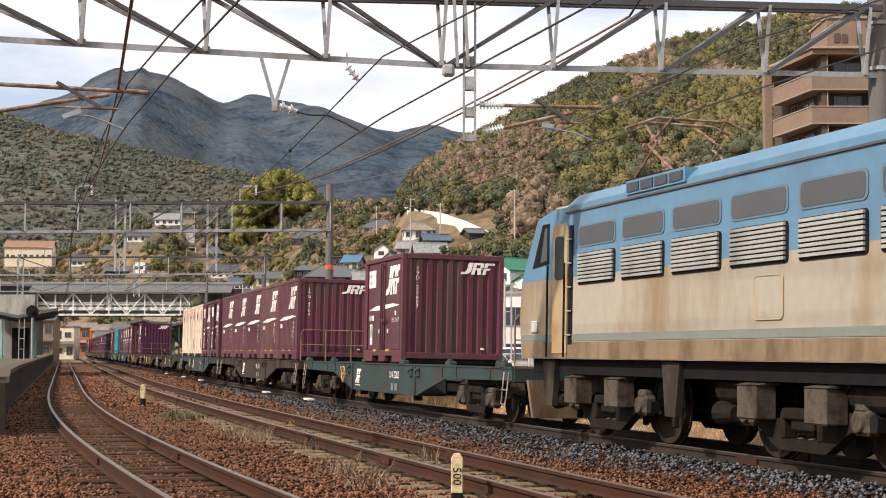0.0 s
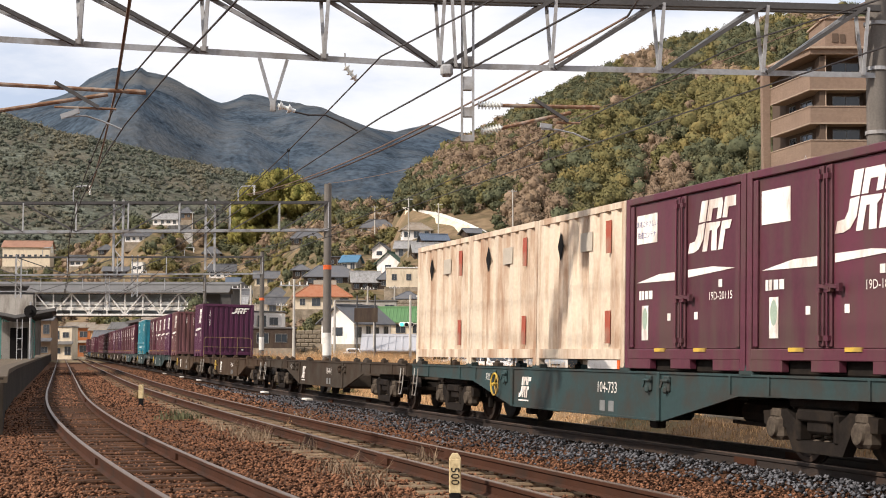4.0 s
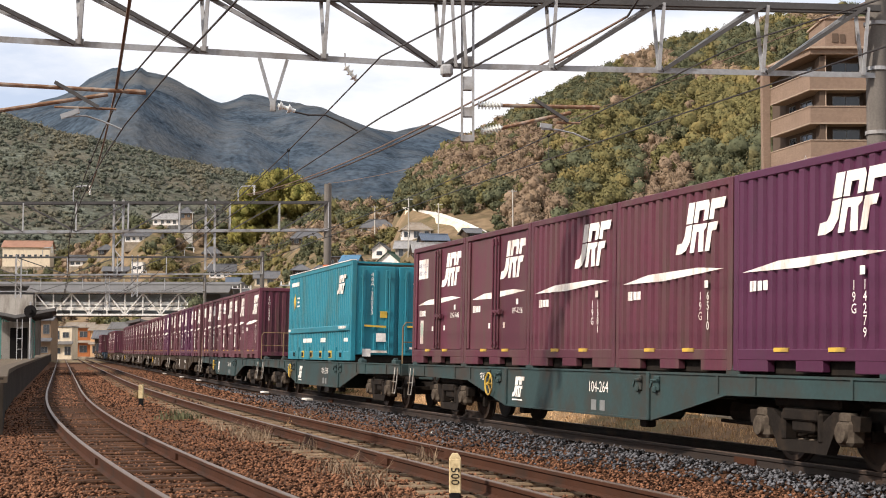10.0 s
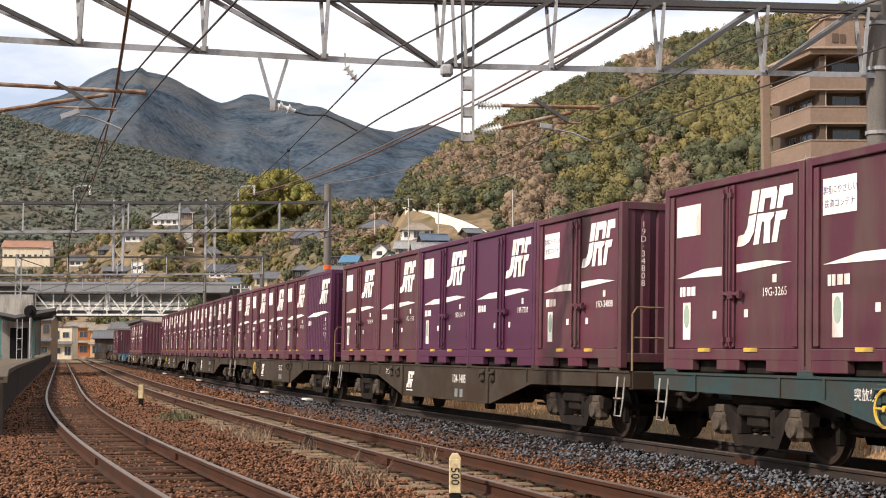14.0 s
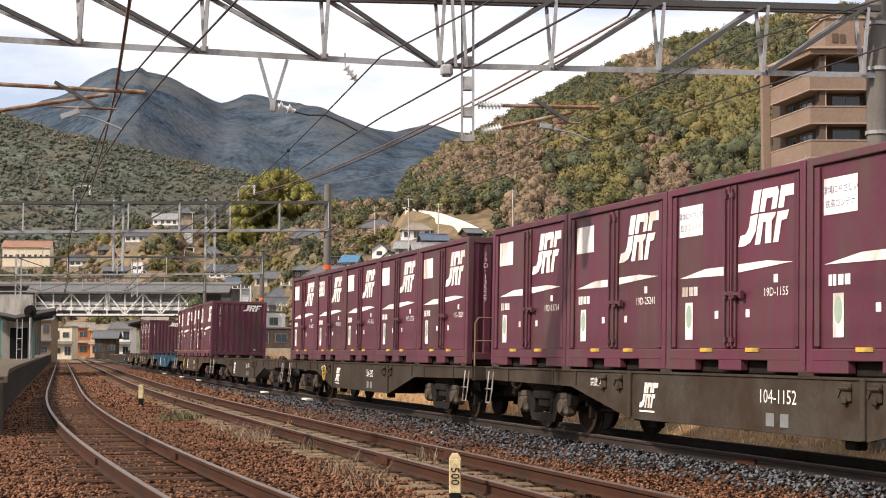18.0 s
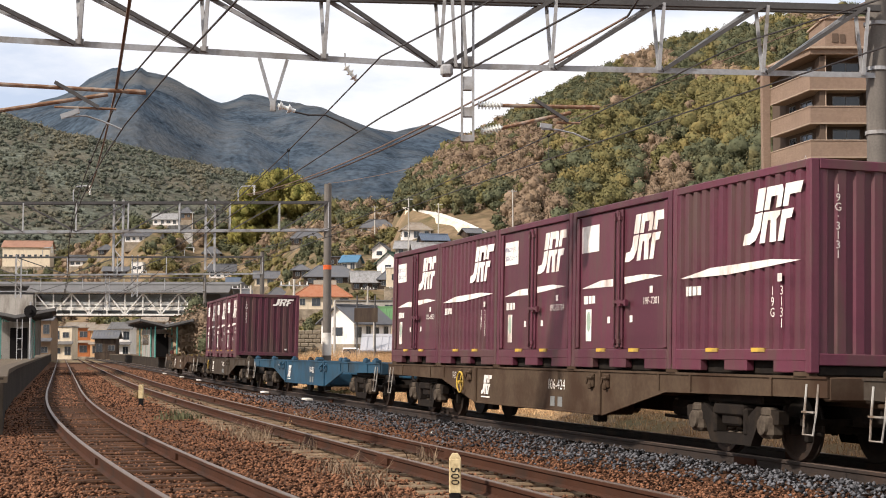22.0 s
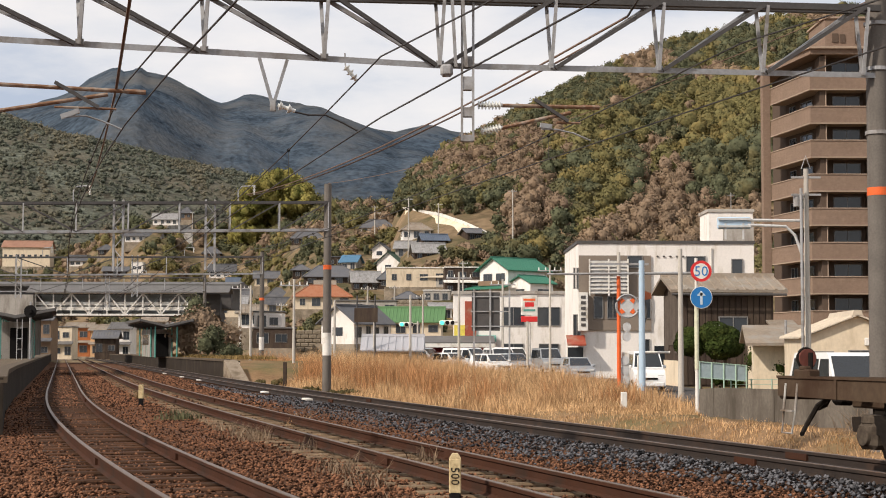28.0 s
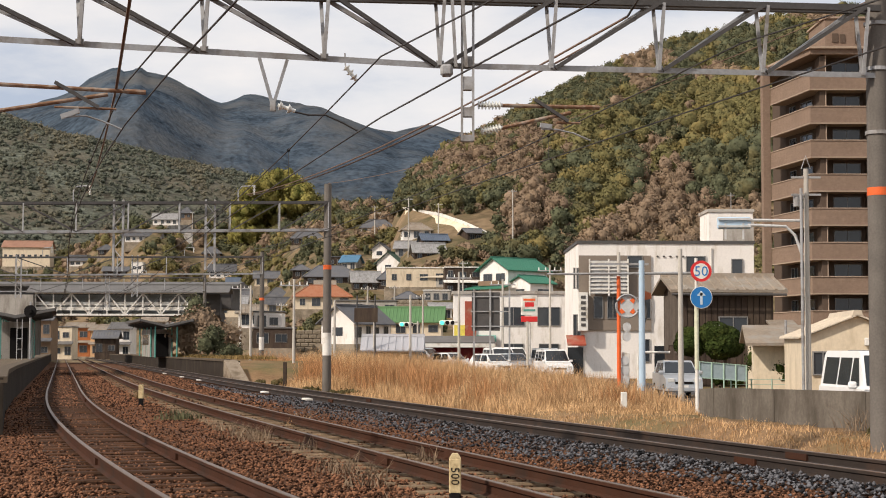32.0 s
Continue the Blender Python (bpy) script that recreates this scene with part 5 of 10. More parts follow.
# vee hanger with its own insulator and arm
v = thing("wire_hanger", "galvanised vee hanger with insulator and steady arm", "hanger")
vt = Vector((-2.51, 22.47, 4.97))
part("strut", Geo().bar((-2.71, 22.42, 5.67), vt + Vector((-0.02, 0, 0.06)), 0.045), M_GALV, v)
part("strut", Geo().bar((-2.31, 22.52, 5.66), vt + Vector((0.02, 0, 0.06)), 0.045), M_GALV, v)
part("foot", Geo().box(tuple(vt), (0.08, 0.09, 0.16)), M_GALV, v)
insulator(v, (-2.44, 22.48, 4.98), (-2.19, 22.54, 4.90), 0.075, 2)
part("steady_arm", Geo().line([(-2.20, 22.54, 4.89), (-2.0, 22.59, 4.85), (-1.75, 22.66, 4.86), (-1.51, 22.72, 4.76), (-1.28, 22.77, 4.64)], 0.014), M_WIRE, v)
v2 = thing("wire_insulator", "white porcelain strain insulator under the gantry", "insulator")
insulator(v2, (-1.46, 22.73, 5.60), (-1.30, 22.77, 5.40), 0.07, 3)
part("hook", Geo().tube((-1.46, 22.73, 5.60), (-1.47, 22.73, 5.80), 0.012, n=6), M_GALV, v2)


def gantry(yr, xr, xl, top, depth, posts, bays, pole_h, band=True, slope=0.27):
    """A farther portal: two chords, light web, lattice posts and a round end pole."""
    g = thing("overhead_line_gantry", "grey steel gantry with lattice posts over the station tracks", "gantry", group="overhead line gantries")
    zr = grade(yr)
    a, b = Vector((xr, yr, top - depth + zr)), Vector((xl, yr - slope * (xr - xl), top - depth + zr - 0.55))
    truss(g, a, b, depth, 0.35, bays, chord=0.11, web=0.05)
    for q in posts:
        p = a + (b - a) * q
        base = p.z - 1.7
        for s in (-0.2, 0.2):
            part("post_leg", Geo().bar((p.x + s, p.y, base), (p.x + s, p.y, p.z + depth + 0.15), 0.09), M_GALV, g)
        n = 6
        for i in range(n):
            z0, z1 = base + (p.z + depth - base) * i / n, base + (p.z + depth - base) * (i + 1) / n
            part("post_lacing", Geo().bar((p.x - 0.2 * (-1) ** i, p.y, z0), (p.x + 0.2 * (-1) ** i, p.y, z1), 0.035), M_GALV, g)
    base = height(xr, yr)
    bands = [(0.4, 1.55, M_WHITEP, "white painted foot band"), (0.3, 0.02, M_BLACK, "")]
    if band:
        bands = [(5.5, 0.2, M_ORANGE, "faded orange band"), (1.7, 1.0, M_WHITEP, "chalky white band")]
    round_pole(g, (xr, yr, base), pole_h, 0.20, 0.16, M_CONCPOLE, bands)
    # small arms with insulators above the chord
    for q in (0.2035, 0.562):
        p = a + (b - a) * q + Vector((0, 0, depth))
        part("feeder_arm", Geo().line([p, p + Vector((0, 0, 0.55)), p + Vector((0.15, 0, 0.72)), p + Vector((0.75, 0, 0.75))], 0.03), M_GALV, g)
        insulator(g, p + Vector((0.7, 0, 0.72)), p + Vector((0.7, 0, 0.36)), 0.08, 3)
    return g


gantry(68.0, -5.12, -24.0, 7.95, 1.22, (0.265, 0.465), 9, 9.3)
gantry(118.0, -13.9, -42.0, 8.6, 1.3, (0.33, 0.62), 8, 9.2)
gantry(158.0, -24.5, -56.0, 8.9, 1.3, (0.3, 0.65), 8, 9.4)
gantry(200.0, -33.0, -66.0, 9.2, 1.3, (0.3, 0.65), 8, 9.4)

# overhead wires: contact wire, carrying wire and droppers over each track; feeders along the poles
GANTRY_Y = [-25.0, 21.5, 66.0, 112.0, 152.0, 194.0, 240.0]


# track: height of the contact wire, of the carrying wire at its supports, sideways place at the near gantry
WIRES = {"platform": (4.55, 5.13, -0.17), "middle": (4.65, 5.52, -0.42), "through": (5.0, 5.72, -0.12)}


def build_wires():
    for name, (low, high, pull) in WIRES.items():
        w = thing("overhead_wire", "sagging overhead contact wire with droppers", "wire", group="overhead wires")
        cont, carry = [], []
        for s, (a, b) in enumerate(zip(GANTRY_Y, GANTRY_Y[1:])):
            for i in range(13 if b == GANTRY_Y[-1] else 12):
                f = i / 12
                y = a + (b - a) * f
                x = centre(name, y) + pull * (1 - 2 * f) * (1 if s % 2 else -1)
                cont.append(Vector((x, y, grade(y) + low)))
                carry.append(Vector((x, y, grade(y) + high - 4 * (high - low - 0.22) * f * (1 - f))))
                if i in (2, 5, 8, 10):
                    part("dropper", Geo().tube(carry[-1], cont[-1], 0.0045, n=4), M_WIRE, w)
                    part("clamp", keep("wire_clamp", lambda: Geo().lathe([(0.004, -0.035), (0.03, -0.02), (0.034, 0.0), (0.03, 0.02), (0.004, 0.035)], n=8).mesh("clamp", M_BLACK)), None, w, m=Matrix.Translation(carry[-1]))
        part("contact_wire", Geo().line(cont, 0.012, 5), M_WIRE, w)
        part("carrying_wire", Geo().line(carry, 0.012, 5), M_WIRE, w)
    ends = (((2.90, 23.9, 6.62), (-8.47, 66.0, 7.90), 0.42, 0.020), ((3.02, 23.9, 6.57), (-8.38, 66.0, 7.84), 0.42, 0.020), ((3.2, 12.0, 7.1), (2.90, 23.9, 6.62), 0.05, 0.020), ((-5.1, 68.0, 8.0), (-13.9, 118.0, 8.6), 0.45, 0.016),
            ((-5.1, 68.0, 7.6), (-13.9, 118.0, 8.2), 0.45, 0.016), ((-13.9, 118.0, 8.4), (-24.5, 158.0, 8.6), 0.45, 0.016), ((-3.39, 16.5, 5.32), (-4.70, 21.9, 5.13), 0.0, 0.022), ((-4.70, 21.9, 5.13), (-15.1, 64.8, 7.84), 0.35, 0.018),
            ((-2.4, 10.0, 5.6), (-3.39, 16.5, 5.32), 0.0, 0.022), ((6.95, 25.0, 7.1), (-5.1, 68.0, 8.6), 0.5, 0.010))
    for a, b, sag, r in ends:
        a, b = Vector(a), Vector(b)
        pts = [a + (b - a) * (i / 12) - Vector((0, 0, sag * 4 * (i / 12) * (1 - i / 12))) for i in range(13)]
        thing("feeder_wire", "dark feeder cable strung between the gantries", "wire", group="feeder wires", data=Geo().line(pts, r, 5).mesh("feeder_wire", M_WIRERUST if b.x < -4.6 and a.y < 30 else M_WIRE))


build_wires()


# distance post, boundary posts, signal stub
def km_post():
    p = thing("distance_post", "weathered white wooden distance post with black lettering", "post", pose(0.13, 16.1, -0.50))
    part("shaft", Geo().box((0, 0, 0.30), (0.12, 0.12, 0.62), bev=0.012), M_BLACK, p, "soot-black lower shaft")
    g = Geo()
    g.box((0, 0, 0.60), (0.125, 0.125, 0.36), bev=0.01)
    g.slab([(-0.06, 0.78), (0.06, 0.78), (0.03, 0.83), (-0.03, 0.83)], -0.06, 0.06)
    part("head", g, M_POSTCREAM, p)
    t = text_geo("500", 0.125)
    part("lettering", t, M_BLACK, p, m=Matrix.Translation((-0.042, -0.067, 0.60)) @ Matrix.Rotation(radians(90), 4, "Y"))
    return p


M_POSTCREAM = mat("aged_cream_paint", (0.62, 0.50, 0.29), rough=0.8, var=0.15, scale=6, dirt=(0.35, 0.25, 0.13), dirt_amount=0.45, dirt_scale=9)
km_post()


def stub_post(x, y, h, w, label, dark=0.4):
    z = height(x, y) - 0.02
    p = thing("marker_post", label, "post", pose(x, y, z))
    part("shaft", Geo().box((0, 0, h * dark / 2), (w, w, h * dark), bev=0.01), M_BLACK if dark > 0.2 else M_WHITEP, p)
    part("head", Geo().box((0, 0, h * (1 + dark) / 2), (w * 1.02, w * 1.02, h * (1 - dark)), bev=0.012), M_POSTCREAM if dark > 0.2 else M_WHITEP, p)


stub_post(-8.66, 44.3, 0.66, 0.13, "small yellow and black marker post between the tracks")
stub_post(4.72, 40.2, 0.50, 0.15, "leaning white concrete marker post in the dry grass", 0.1)
stub_post(-10.9, 92.0, 0.9, 0.16, "dark wooden stake beside the track", 0.9)


# ---- the station ----
def platform(name, pts, depth, label, zrel=0.86, taper=None):
    """Platform with a dark face; pts run along the track edge."""
    t = thing(name, label, "platform", kind="structure")
    top, face, lip = Geo(), Geo(), Geo()
    for (x0, y0), (x1, y1) in zip(pts, pts[1:]):
        d = Vector((x1 - x0, y1 - y0, 0)).normalized()
        n = Vector((d.y, -d.x, 0)) * depth
        n0, n1 = (n * min(1.0, max(0.06, (q - taper) / 40)) if taper else n for q in (y0, y1))
        z0, z1 = grade(y0) + zrel, grade(y1) + zrel
        b0, b1 = z0 - 1.4, z1 - 1.4
        A, B = Vector((x0, y0, z0)), Vector((x1, y1, z1))
        top.add([A, B, B + n1, A + n0], [(0, 1, 2, 3) if depth > 0 else (3, 2, 1, 0)])
        e = n.normalized() * 0.05
        face.add([A + e, B + e, Vector((x1, y1, b1)) + e, Vector((x0, y0, b0)) + e, A + n0, B + n1, Vector((x1, y1, b1)) + n1, Vector((x0, y0, b0)) + n0], [(0, 1, 2, 3), (5, 4, 7, 6), (4, 0, 3, 7), (1, 5, 6, 2)])
        lip.bar(A + n.normalized() * 0.18 + Vector((0, 0, -0.04)), B + n.normalized() * 0.18 + Vector((0, 0, -0.04)), 0.40, 0.12)
    part("paving", top, M_PAVE, t)
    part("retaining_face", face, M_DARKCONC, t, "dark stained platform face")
    part("edge_stone", lip, M_EDGE, t)
    return t


platform("platform_1", [(centre("platform", y) - 1.62, y) for y in (29.0, 40.0, 52.0, 65.0, 85.0, 110.0, 150.0, 200.0, 260.0)], -7.0, "paved station platform with a dark stained concrete face")
platform("platform_2", [(centre("through", y) + 1.75, y) for y in (90.0, 120.0, 150.0, 200.0, 260.0)], 5.0, "paved station platform opposite with a dark concrete face", taper=88.0)


def canopy(x, y, z, w, length, rot, label, posts=4, walls=True):
    c = thing("platform_canopy", label, "canopy", pose(x, y, z, 0, 0, rot))
    part("roof", Geo().slab([(-w / 2 - 0.4, 3.05), (0, 2.55), (w / 2 + 0.4, 3.05), (w / 2 + 0.4, 3.22), (0, 2.75), (-w / 2 - 0.4, 3.22)], -length / 2, length / 2), M_ROOFGREY, c)
    for i in range(posts):
        yy = -length / 2 + 0.6 + i * (length - 1.2) / (posts - 1)
        for s in (-0.9, 0.9):
            part("post", Geo().tube((s, yy, 0), (s, yy, 2.6), 0.07, n=10), M_TURQ, c, "sea-green steel post")
        part("crossbeam", Geo().bar((-w / 2 - 0.2, yy, 2.9), (0, yy, 2.5), 0.08, 0.14).bar((w / 2 + 0.2, yy, 2.9), (0, yy, 2.5), 0.08, 0.14), M_GALVDARK, c)
    if walls:
        part("waiting_room_wall", Geo().box((0, 1.0, 1.2), (1.9, length * 0.5, 2.4)), M_CONC, c)
        # The wall has no opening; a black panel imitates the unlit interior.
        part("doorway", Geo().box((0.1, 1.0 - length * 0.25 - 0.02, 1.0), (1.1, 0.06, 2.0)), M_BLACK, c, "dark open doorway")
        part("window", Geo().box((-0.96, 1.0, 1.5), (0.05, length * 0.35, 0.9)), M_DARKGLASS, c)
    part("fascia", Geo().box((-w / 2 - 0.4, 0, 3.14), (0.06, length, 0.24)).box((w / 2 + 0.4, 0, 3.14), (0.06, length, 0.24)), M_GALVDARK, c)
    return c


M_ROOFGREY = mat("grey_sheet_roof", (0.12, 0.115, 0.11), rough=0.7, var=0.2, scale=1, fine=8)
M_DARKGLASS = mat("dark_window_glass", (0.02, 0.024, 0.028), rough=0.12, var=0.1, spec=0.6)
canopy(-28.4, 103.0, grade(103) + 0.86, 4.0, 16.0, 14.0, "grey platform shelter with sea-green posts and a waiting room")
canopy(-25.6, 138.0, grade(138) + 0.86, 3.6, 20.0, 15.0, "grey butterfly canopy with sea-green posts on the far platform", 5)


def signal(x, y, z):
    s = thing("platform_signal", "round black-backed signal lamp on a mast", "signal", pose(x, y, z))
    part("mast", Geo().tube((0, 0, 0), (0, 0, 3.3), 0.06, n=8), M_GALV, s)
    part("backboard", Geo().tube((0, -0.06, 2.75), (0, -0.02, 2.75), 0.36, n=20), M_BLACK, s)
    part("hood", Geo().tube((0, -0.25, 2.75), (0, -0.06, 2.75), 0.13, 0.15, n=12), M_BLACK, s)
    part("ladder", Geo().bar((-0.45, 0, 0), (-0.45, 0, 2.3), 0.04).bar((-0.75, 0, 0), (-0.75, 0, 2.3), 0.04).bar((-0.75, 0, 1.8), (-0.45, 0, 1.8), 0.04).bar((-0.75, 0, 1.2), (-0.45, 0, 1.2), 0.04).bar((-0.75, 0, 0.6), (-0.45, 0, 0.6), 0.04), M_GALV, s)


signal(-23.6, 88.0, grade(88) + 0.86)


M_GALVLIGHTB = mat("pale_panel", (0.36, 0.38, 0.37), rough=0.7, var=0.15)


def footbridge():
    b = thing("station_footbridge", "covered white steel truss footbridge over the tracks", "footbridge")
    y = 186.0
    x0, x1, z0, z1 = -49.3, -29.8, 5.0, 7.6
    a, c = Vector((x0, y, 0)), Vector((x1, y, 0))
    for z, w in ((z0, 0.22), (z1, 0.2)):
        part("chord", Geo().bar((x0, y, z), (x1, y, z), 0.25, w), M_WHITEP, b)
    n = 9
    for i in range(n + 1):
        x = x0 + (x1 - x0) * i / n
        part("web_post", Geo().bar((x, y, z0), (x, y, z1), 0.14), M_WHITEP, b)
        if i < n:
            x2 = x0 + (x1 - x0) * (i + 1) / n
            part("diagonal", Geo().bar((x, y, z0 if i % 2 else z1), (x2, y, z1 if i % 2 else z0), 0.14), M_WHITEP, b)
    for z in (5.75, 6.35):
        part("side_panel", Geo().box(((x0 + x1) / 2, y + 0.3, z), (x1 - x0, 0.06, 0.42)), M_WHITEP, b)
    part("deck", Geo().box(((x0 + x1) / 2, y + 1.4, z0 - 0.1), (x1 - x0, 2.6, 0.2)), M_GALVDARK, b)
    part("far_side", Geo().box(((x0 + x1) / 2, y + 2.8, 6.3), (x1 - x0, 0.08, 2.4)), M_GALVLIGHTB, b)
    part("roof", Geo().slab([(y - 0.7, 7.75), (y + 1.4, 8.6), (y + 3.5, 7.75), (y + 3.5, 7.6), (y + 1.4, 8.4), (y - 0.7, 7.6)], x0 - 1.0, x1 + 4, "x"), M_ROOFGREY, b)
    part("stair_tower", Geo().box((x0 - 2.6, y + 1.2, 3.0), (5.0, 4.0, 8.8)), M_CONC, b, "grey clad stair tower")
    part("stair_flight", Geo().slab([(y + 3, 5.0), (y + 13, -0.4), (y + 13, 1.9), (y + 3, 7.6)], x1 - 0.4, x1 + 2.4, "x"), M_GALVDARK, b)
    part("concourse_roof", Geo().slab([(y + 4, 8.9), (y + 9, 9.35), (y + 14, 8.9), (y + 14, 8.6), (y + 4, 8.6)], x0 - 8, x1 + 4.5, "x"), M_ROOFGREY, b, "long grey concourse roof")
    part("concourse_wall", Geo().box(((x0 + x1) / 2 - 1.5, y + 9, 7.2), (x1 - x0 + 10, 8.0, 2.8)), M_GALVDARK, b)
    part("support", Geo().box((x1 + 1.0, y + 1.4, 2.3), (0.5, 0.5, 5.4)), M_CONC, b)
    return b


footbridge()


def platform_ramp():
    x, y = centre("through", 90.0) + 1.75, 90.0
    z = grade(90) + 0.86
    g = Geo().add([(x, y, z), (x + 0.75, y + 0.3, z), (x + 1.95, y - 2.8, z - 1.3), (x + 1.15, y - 3.2, z - 1.3), (x, y, z - 1.4), (x + 0.75, y + 0.3, z - 1.4)], [(0, 3, 2, 1), (0, 4, 3), (1, 2, 5)])
    setting("platform_ramp", g, M_RAMP, "worn pale paved ramp at the platform's end", "ramp")
    # earth bank that carries the platform's end
    b = Geo()
    rows = [(y - 2.4, x + 1.9, x + 4.8, -0.5), (y + 1.0, x + 0.76, x + 5.4, 0.45), (y + 6.0, x + 0.2, x + 6.0, 0.80), (y + 22.0, x - 3.3, x + 3.2, 0.82)]
    for yy, xa, xb, h in rows:
        b.v.extend([(xa, yy, grade(yy) + h - 0.04), (xb, yy, grade(yy) + h - 0.12), (xb + 1.8, yy, grade(yy) - 0.75)])
    for i in range(len(rows) - 1):
        k = 3 * i
        b.f.extend([(k, k + 1, k + 4, k + 3), (k + 1, k + 2, k + 5, k + 4)])
    b.f.append((0, 2, 1))
    setting("platform_bank", b, M_SOIL, "bare brown earth bank behind the platform ramp", "bank")


M_RAMP = mat("pale_worn_paving", (0.27, 0.22, 0.165), rough=0.95, var=0.25, scale=2, fine=14, dirt=(0.15, 0.115, 0.08), dirt_amount=0.4)
platform_ramp()


def track_boards():
    """White plates that lie along the near rail of the through line."""
    for y in (47.5, 55.5, 78.0, 88.0, 101.0):
        o, d, sd = track_frame("through", y)
        q = o - sd * 0.84 + Vector((0, 0, -0.10))
        b = thing("track_board", "small white painted plate lying beside the rail", "plate", Matrix.Translation(q) @ Matrix.Rotation(math.atan2(-d.x, d.y), 4, "Z"), group="track plates")
        part("plate", Geo().box((0, 0, 0), (0.2, 0.8, 0.06), bev=0.01), M_WHITEP, b)
    c = thing("yellow_point_marker", "small yellow marker frame on a dark stake", "marker", pose(-12.3, 106.0, height(-12.3, 106.0)))
    part("stake", Geo().bar((0, 0, 0), (0, 0, 1.3), 0.1), M_BLACK, c)
    part("frame", Geo().line([(0.2, 0, 0.6), (0.45, 0, 1.1), (0.7, 0, 0.6), (0.45, 0, 0.2), (0.2, 0, 0.6)], 0.06, 6), M_YELLOW, c)
    d = thing("marker_stake", "dark wooden stake with a pale top beside the line", "stake", pose(-8.6, 84.0, height(-8.6, 84.0)))
    part("shaft", Geo().box((0, 0, 0.65), (0.2, 0.2, 1.3), bev=0.02), M_WALLDARKPOST, d)


M_WALLDARKPOST = mat("dark_creosoted_wood", (0.06, 0.045, 0.035), rough=0.9, var=0.3)
track_boards()
# ---- the town ----
M_TILE = mat("grey_roof_tiles", (0.095, 0.097, 0.105), rough=0.75, var=0.25, objvar=0.35, scale=1.0, fine=7, dirt=(0.12, 0.115, 0.11), dirt_amount=0.4, dirt_scale=0.8)
M_TILEBROWN = mat("brown_grey_roof_tiles", (0.24, 0.195, 0.15), rough=0.8, var=0.25, scale=1.0, fine=9, dirt=(0.26, 0.24, 0.21), dirt_amount=0.4, dirt_scale=1.2)
M_TILERED = mat("orange_roof_tiles", (0.33, 0.135, 0.075), rough=0.8, var=0.25, scale=1.5, fine=8, dirt=(0.3, 0.16, 0.1), dirt_amount=0.4)
M_ROOFGREEN = mat("green_sheet_roof", (0.025, 0.15, 0.095), rough=0.6, var=0.15, scale=0.7, fine=6)
M_ROOFBLUE = mat("blue_sheet_roof", (0.07, 0.17, 0.27), rough=0.6, var=0.15)
M_WALLCREAM = mat("cream_render", (0.66, 0.56, 0.42), rough=0.9, var=0.12, objvar=0.12, scale=0.6, fine=8, dirt=(0.5, 0.41, 0.29), dirt_amount=0.3, streak=4)
M_WALLWHITE = mat("white_render", (0.78, 0.745, 0.70), rough=0.9, var=0.08, objvar=0.1, scale=0.6, fine=8, dirt=(0.58, 0.53, 0.46), dirt_amount=0.25, streak=4)
M_WALLGREY = mat("grey_render", (0.40, 0.37, 0.33), rough=0.9, var=0.15, objvar=0.2, scale=0.6, fine=8, dirt=(0.25, 0.22, 0.19), dirt_amount=0.4, streak=4)
M_WALLDARK = mat("dark_weathered_boards", (0.055, 0.04, 0.032), rough=0.9, var=0.3, objvar=0.15, scale=2, fine=20, dirt=(0.10, 0.075, 0.055), dirt_amount=0.4, streak=8)
M_WALLBROWN = mat("brown_clay_wall", (0.22, 0.15, 0.10), rough=0.9, var=0.2, objvar=0.2, scale=1, fine=10)
M_STONE = mat("terrace_stone", (0.30, 0.25, 0.19), rough=0.95, var=0.35, scale=0.8, fine=2.5, dirt=(0.17, 0.14, 0.10), dirt_amount=0.5, dirt_scale=0.6)
M_GLASS = mat("window_glass", (0.035, 0.042, 0.05), rough=0.1, var=0.15, spec=0.6, objvar=0.3)
M_FRAME = mat("aluminium_frame", (0.22, 0.215, 0.205), rough=0.5, metal=0.2, var=0.1)
M_ORANGEWALL = mat("orange_render", (0.36, 0.135, 0.055), rough=0.85, var=0.15, scale=0.7, fine=8)
M_ASPHALT = mat("asphalt", (0.075, 0.072, 0.07), rough=0.95, var=0.2, scale=1, fine=20, dirt=(0.11, 0.10, 0.095), dirt_amount=0.4)


def window(parent, c, w, h, facing="y", mullions=1, sill=False):
    """A window on a wall whose outer face looks towards -y (or -x): frame with a pane set back."""
    g = Geo()
    t = 0.05
    for q in (-1, 1):
        g.box((q * (w / 2 - t / 2), 0, 0), (t, 0.09, h))
        g.box((0, 0, q * (h / 2 - t / 2)), (w - 2 * t, 0.09, t))
    for i in range(mullions):
        g.box((-w / 2 + w * (i + 1) / (mullions + 1), 0, 0), (t * 0.8, 0.07, h - 2 * t))
    m = Matrix.Translation(c)
    if facing != "y":
        m = m @ Matrix.Rotation(radians(-90 if facing == "x" else facing), 4, "Z")
    f = part("window", keep(("win", round(w, 2), round(h, 2), mullions), lambda: g.mesh("window", M_FRAME)), None, parent, m=m)
    part("pane", keep(("pane", round(w, 2), round(h, 2)), lambda: Geo().box((0, 0.02, 0), (w - t, 0.02, h - t)).mesh("pane", M_GLASS)), None, f)
    return f


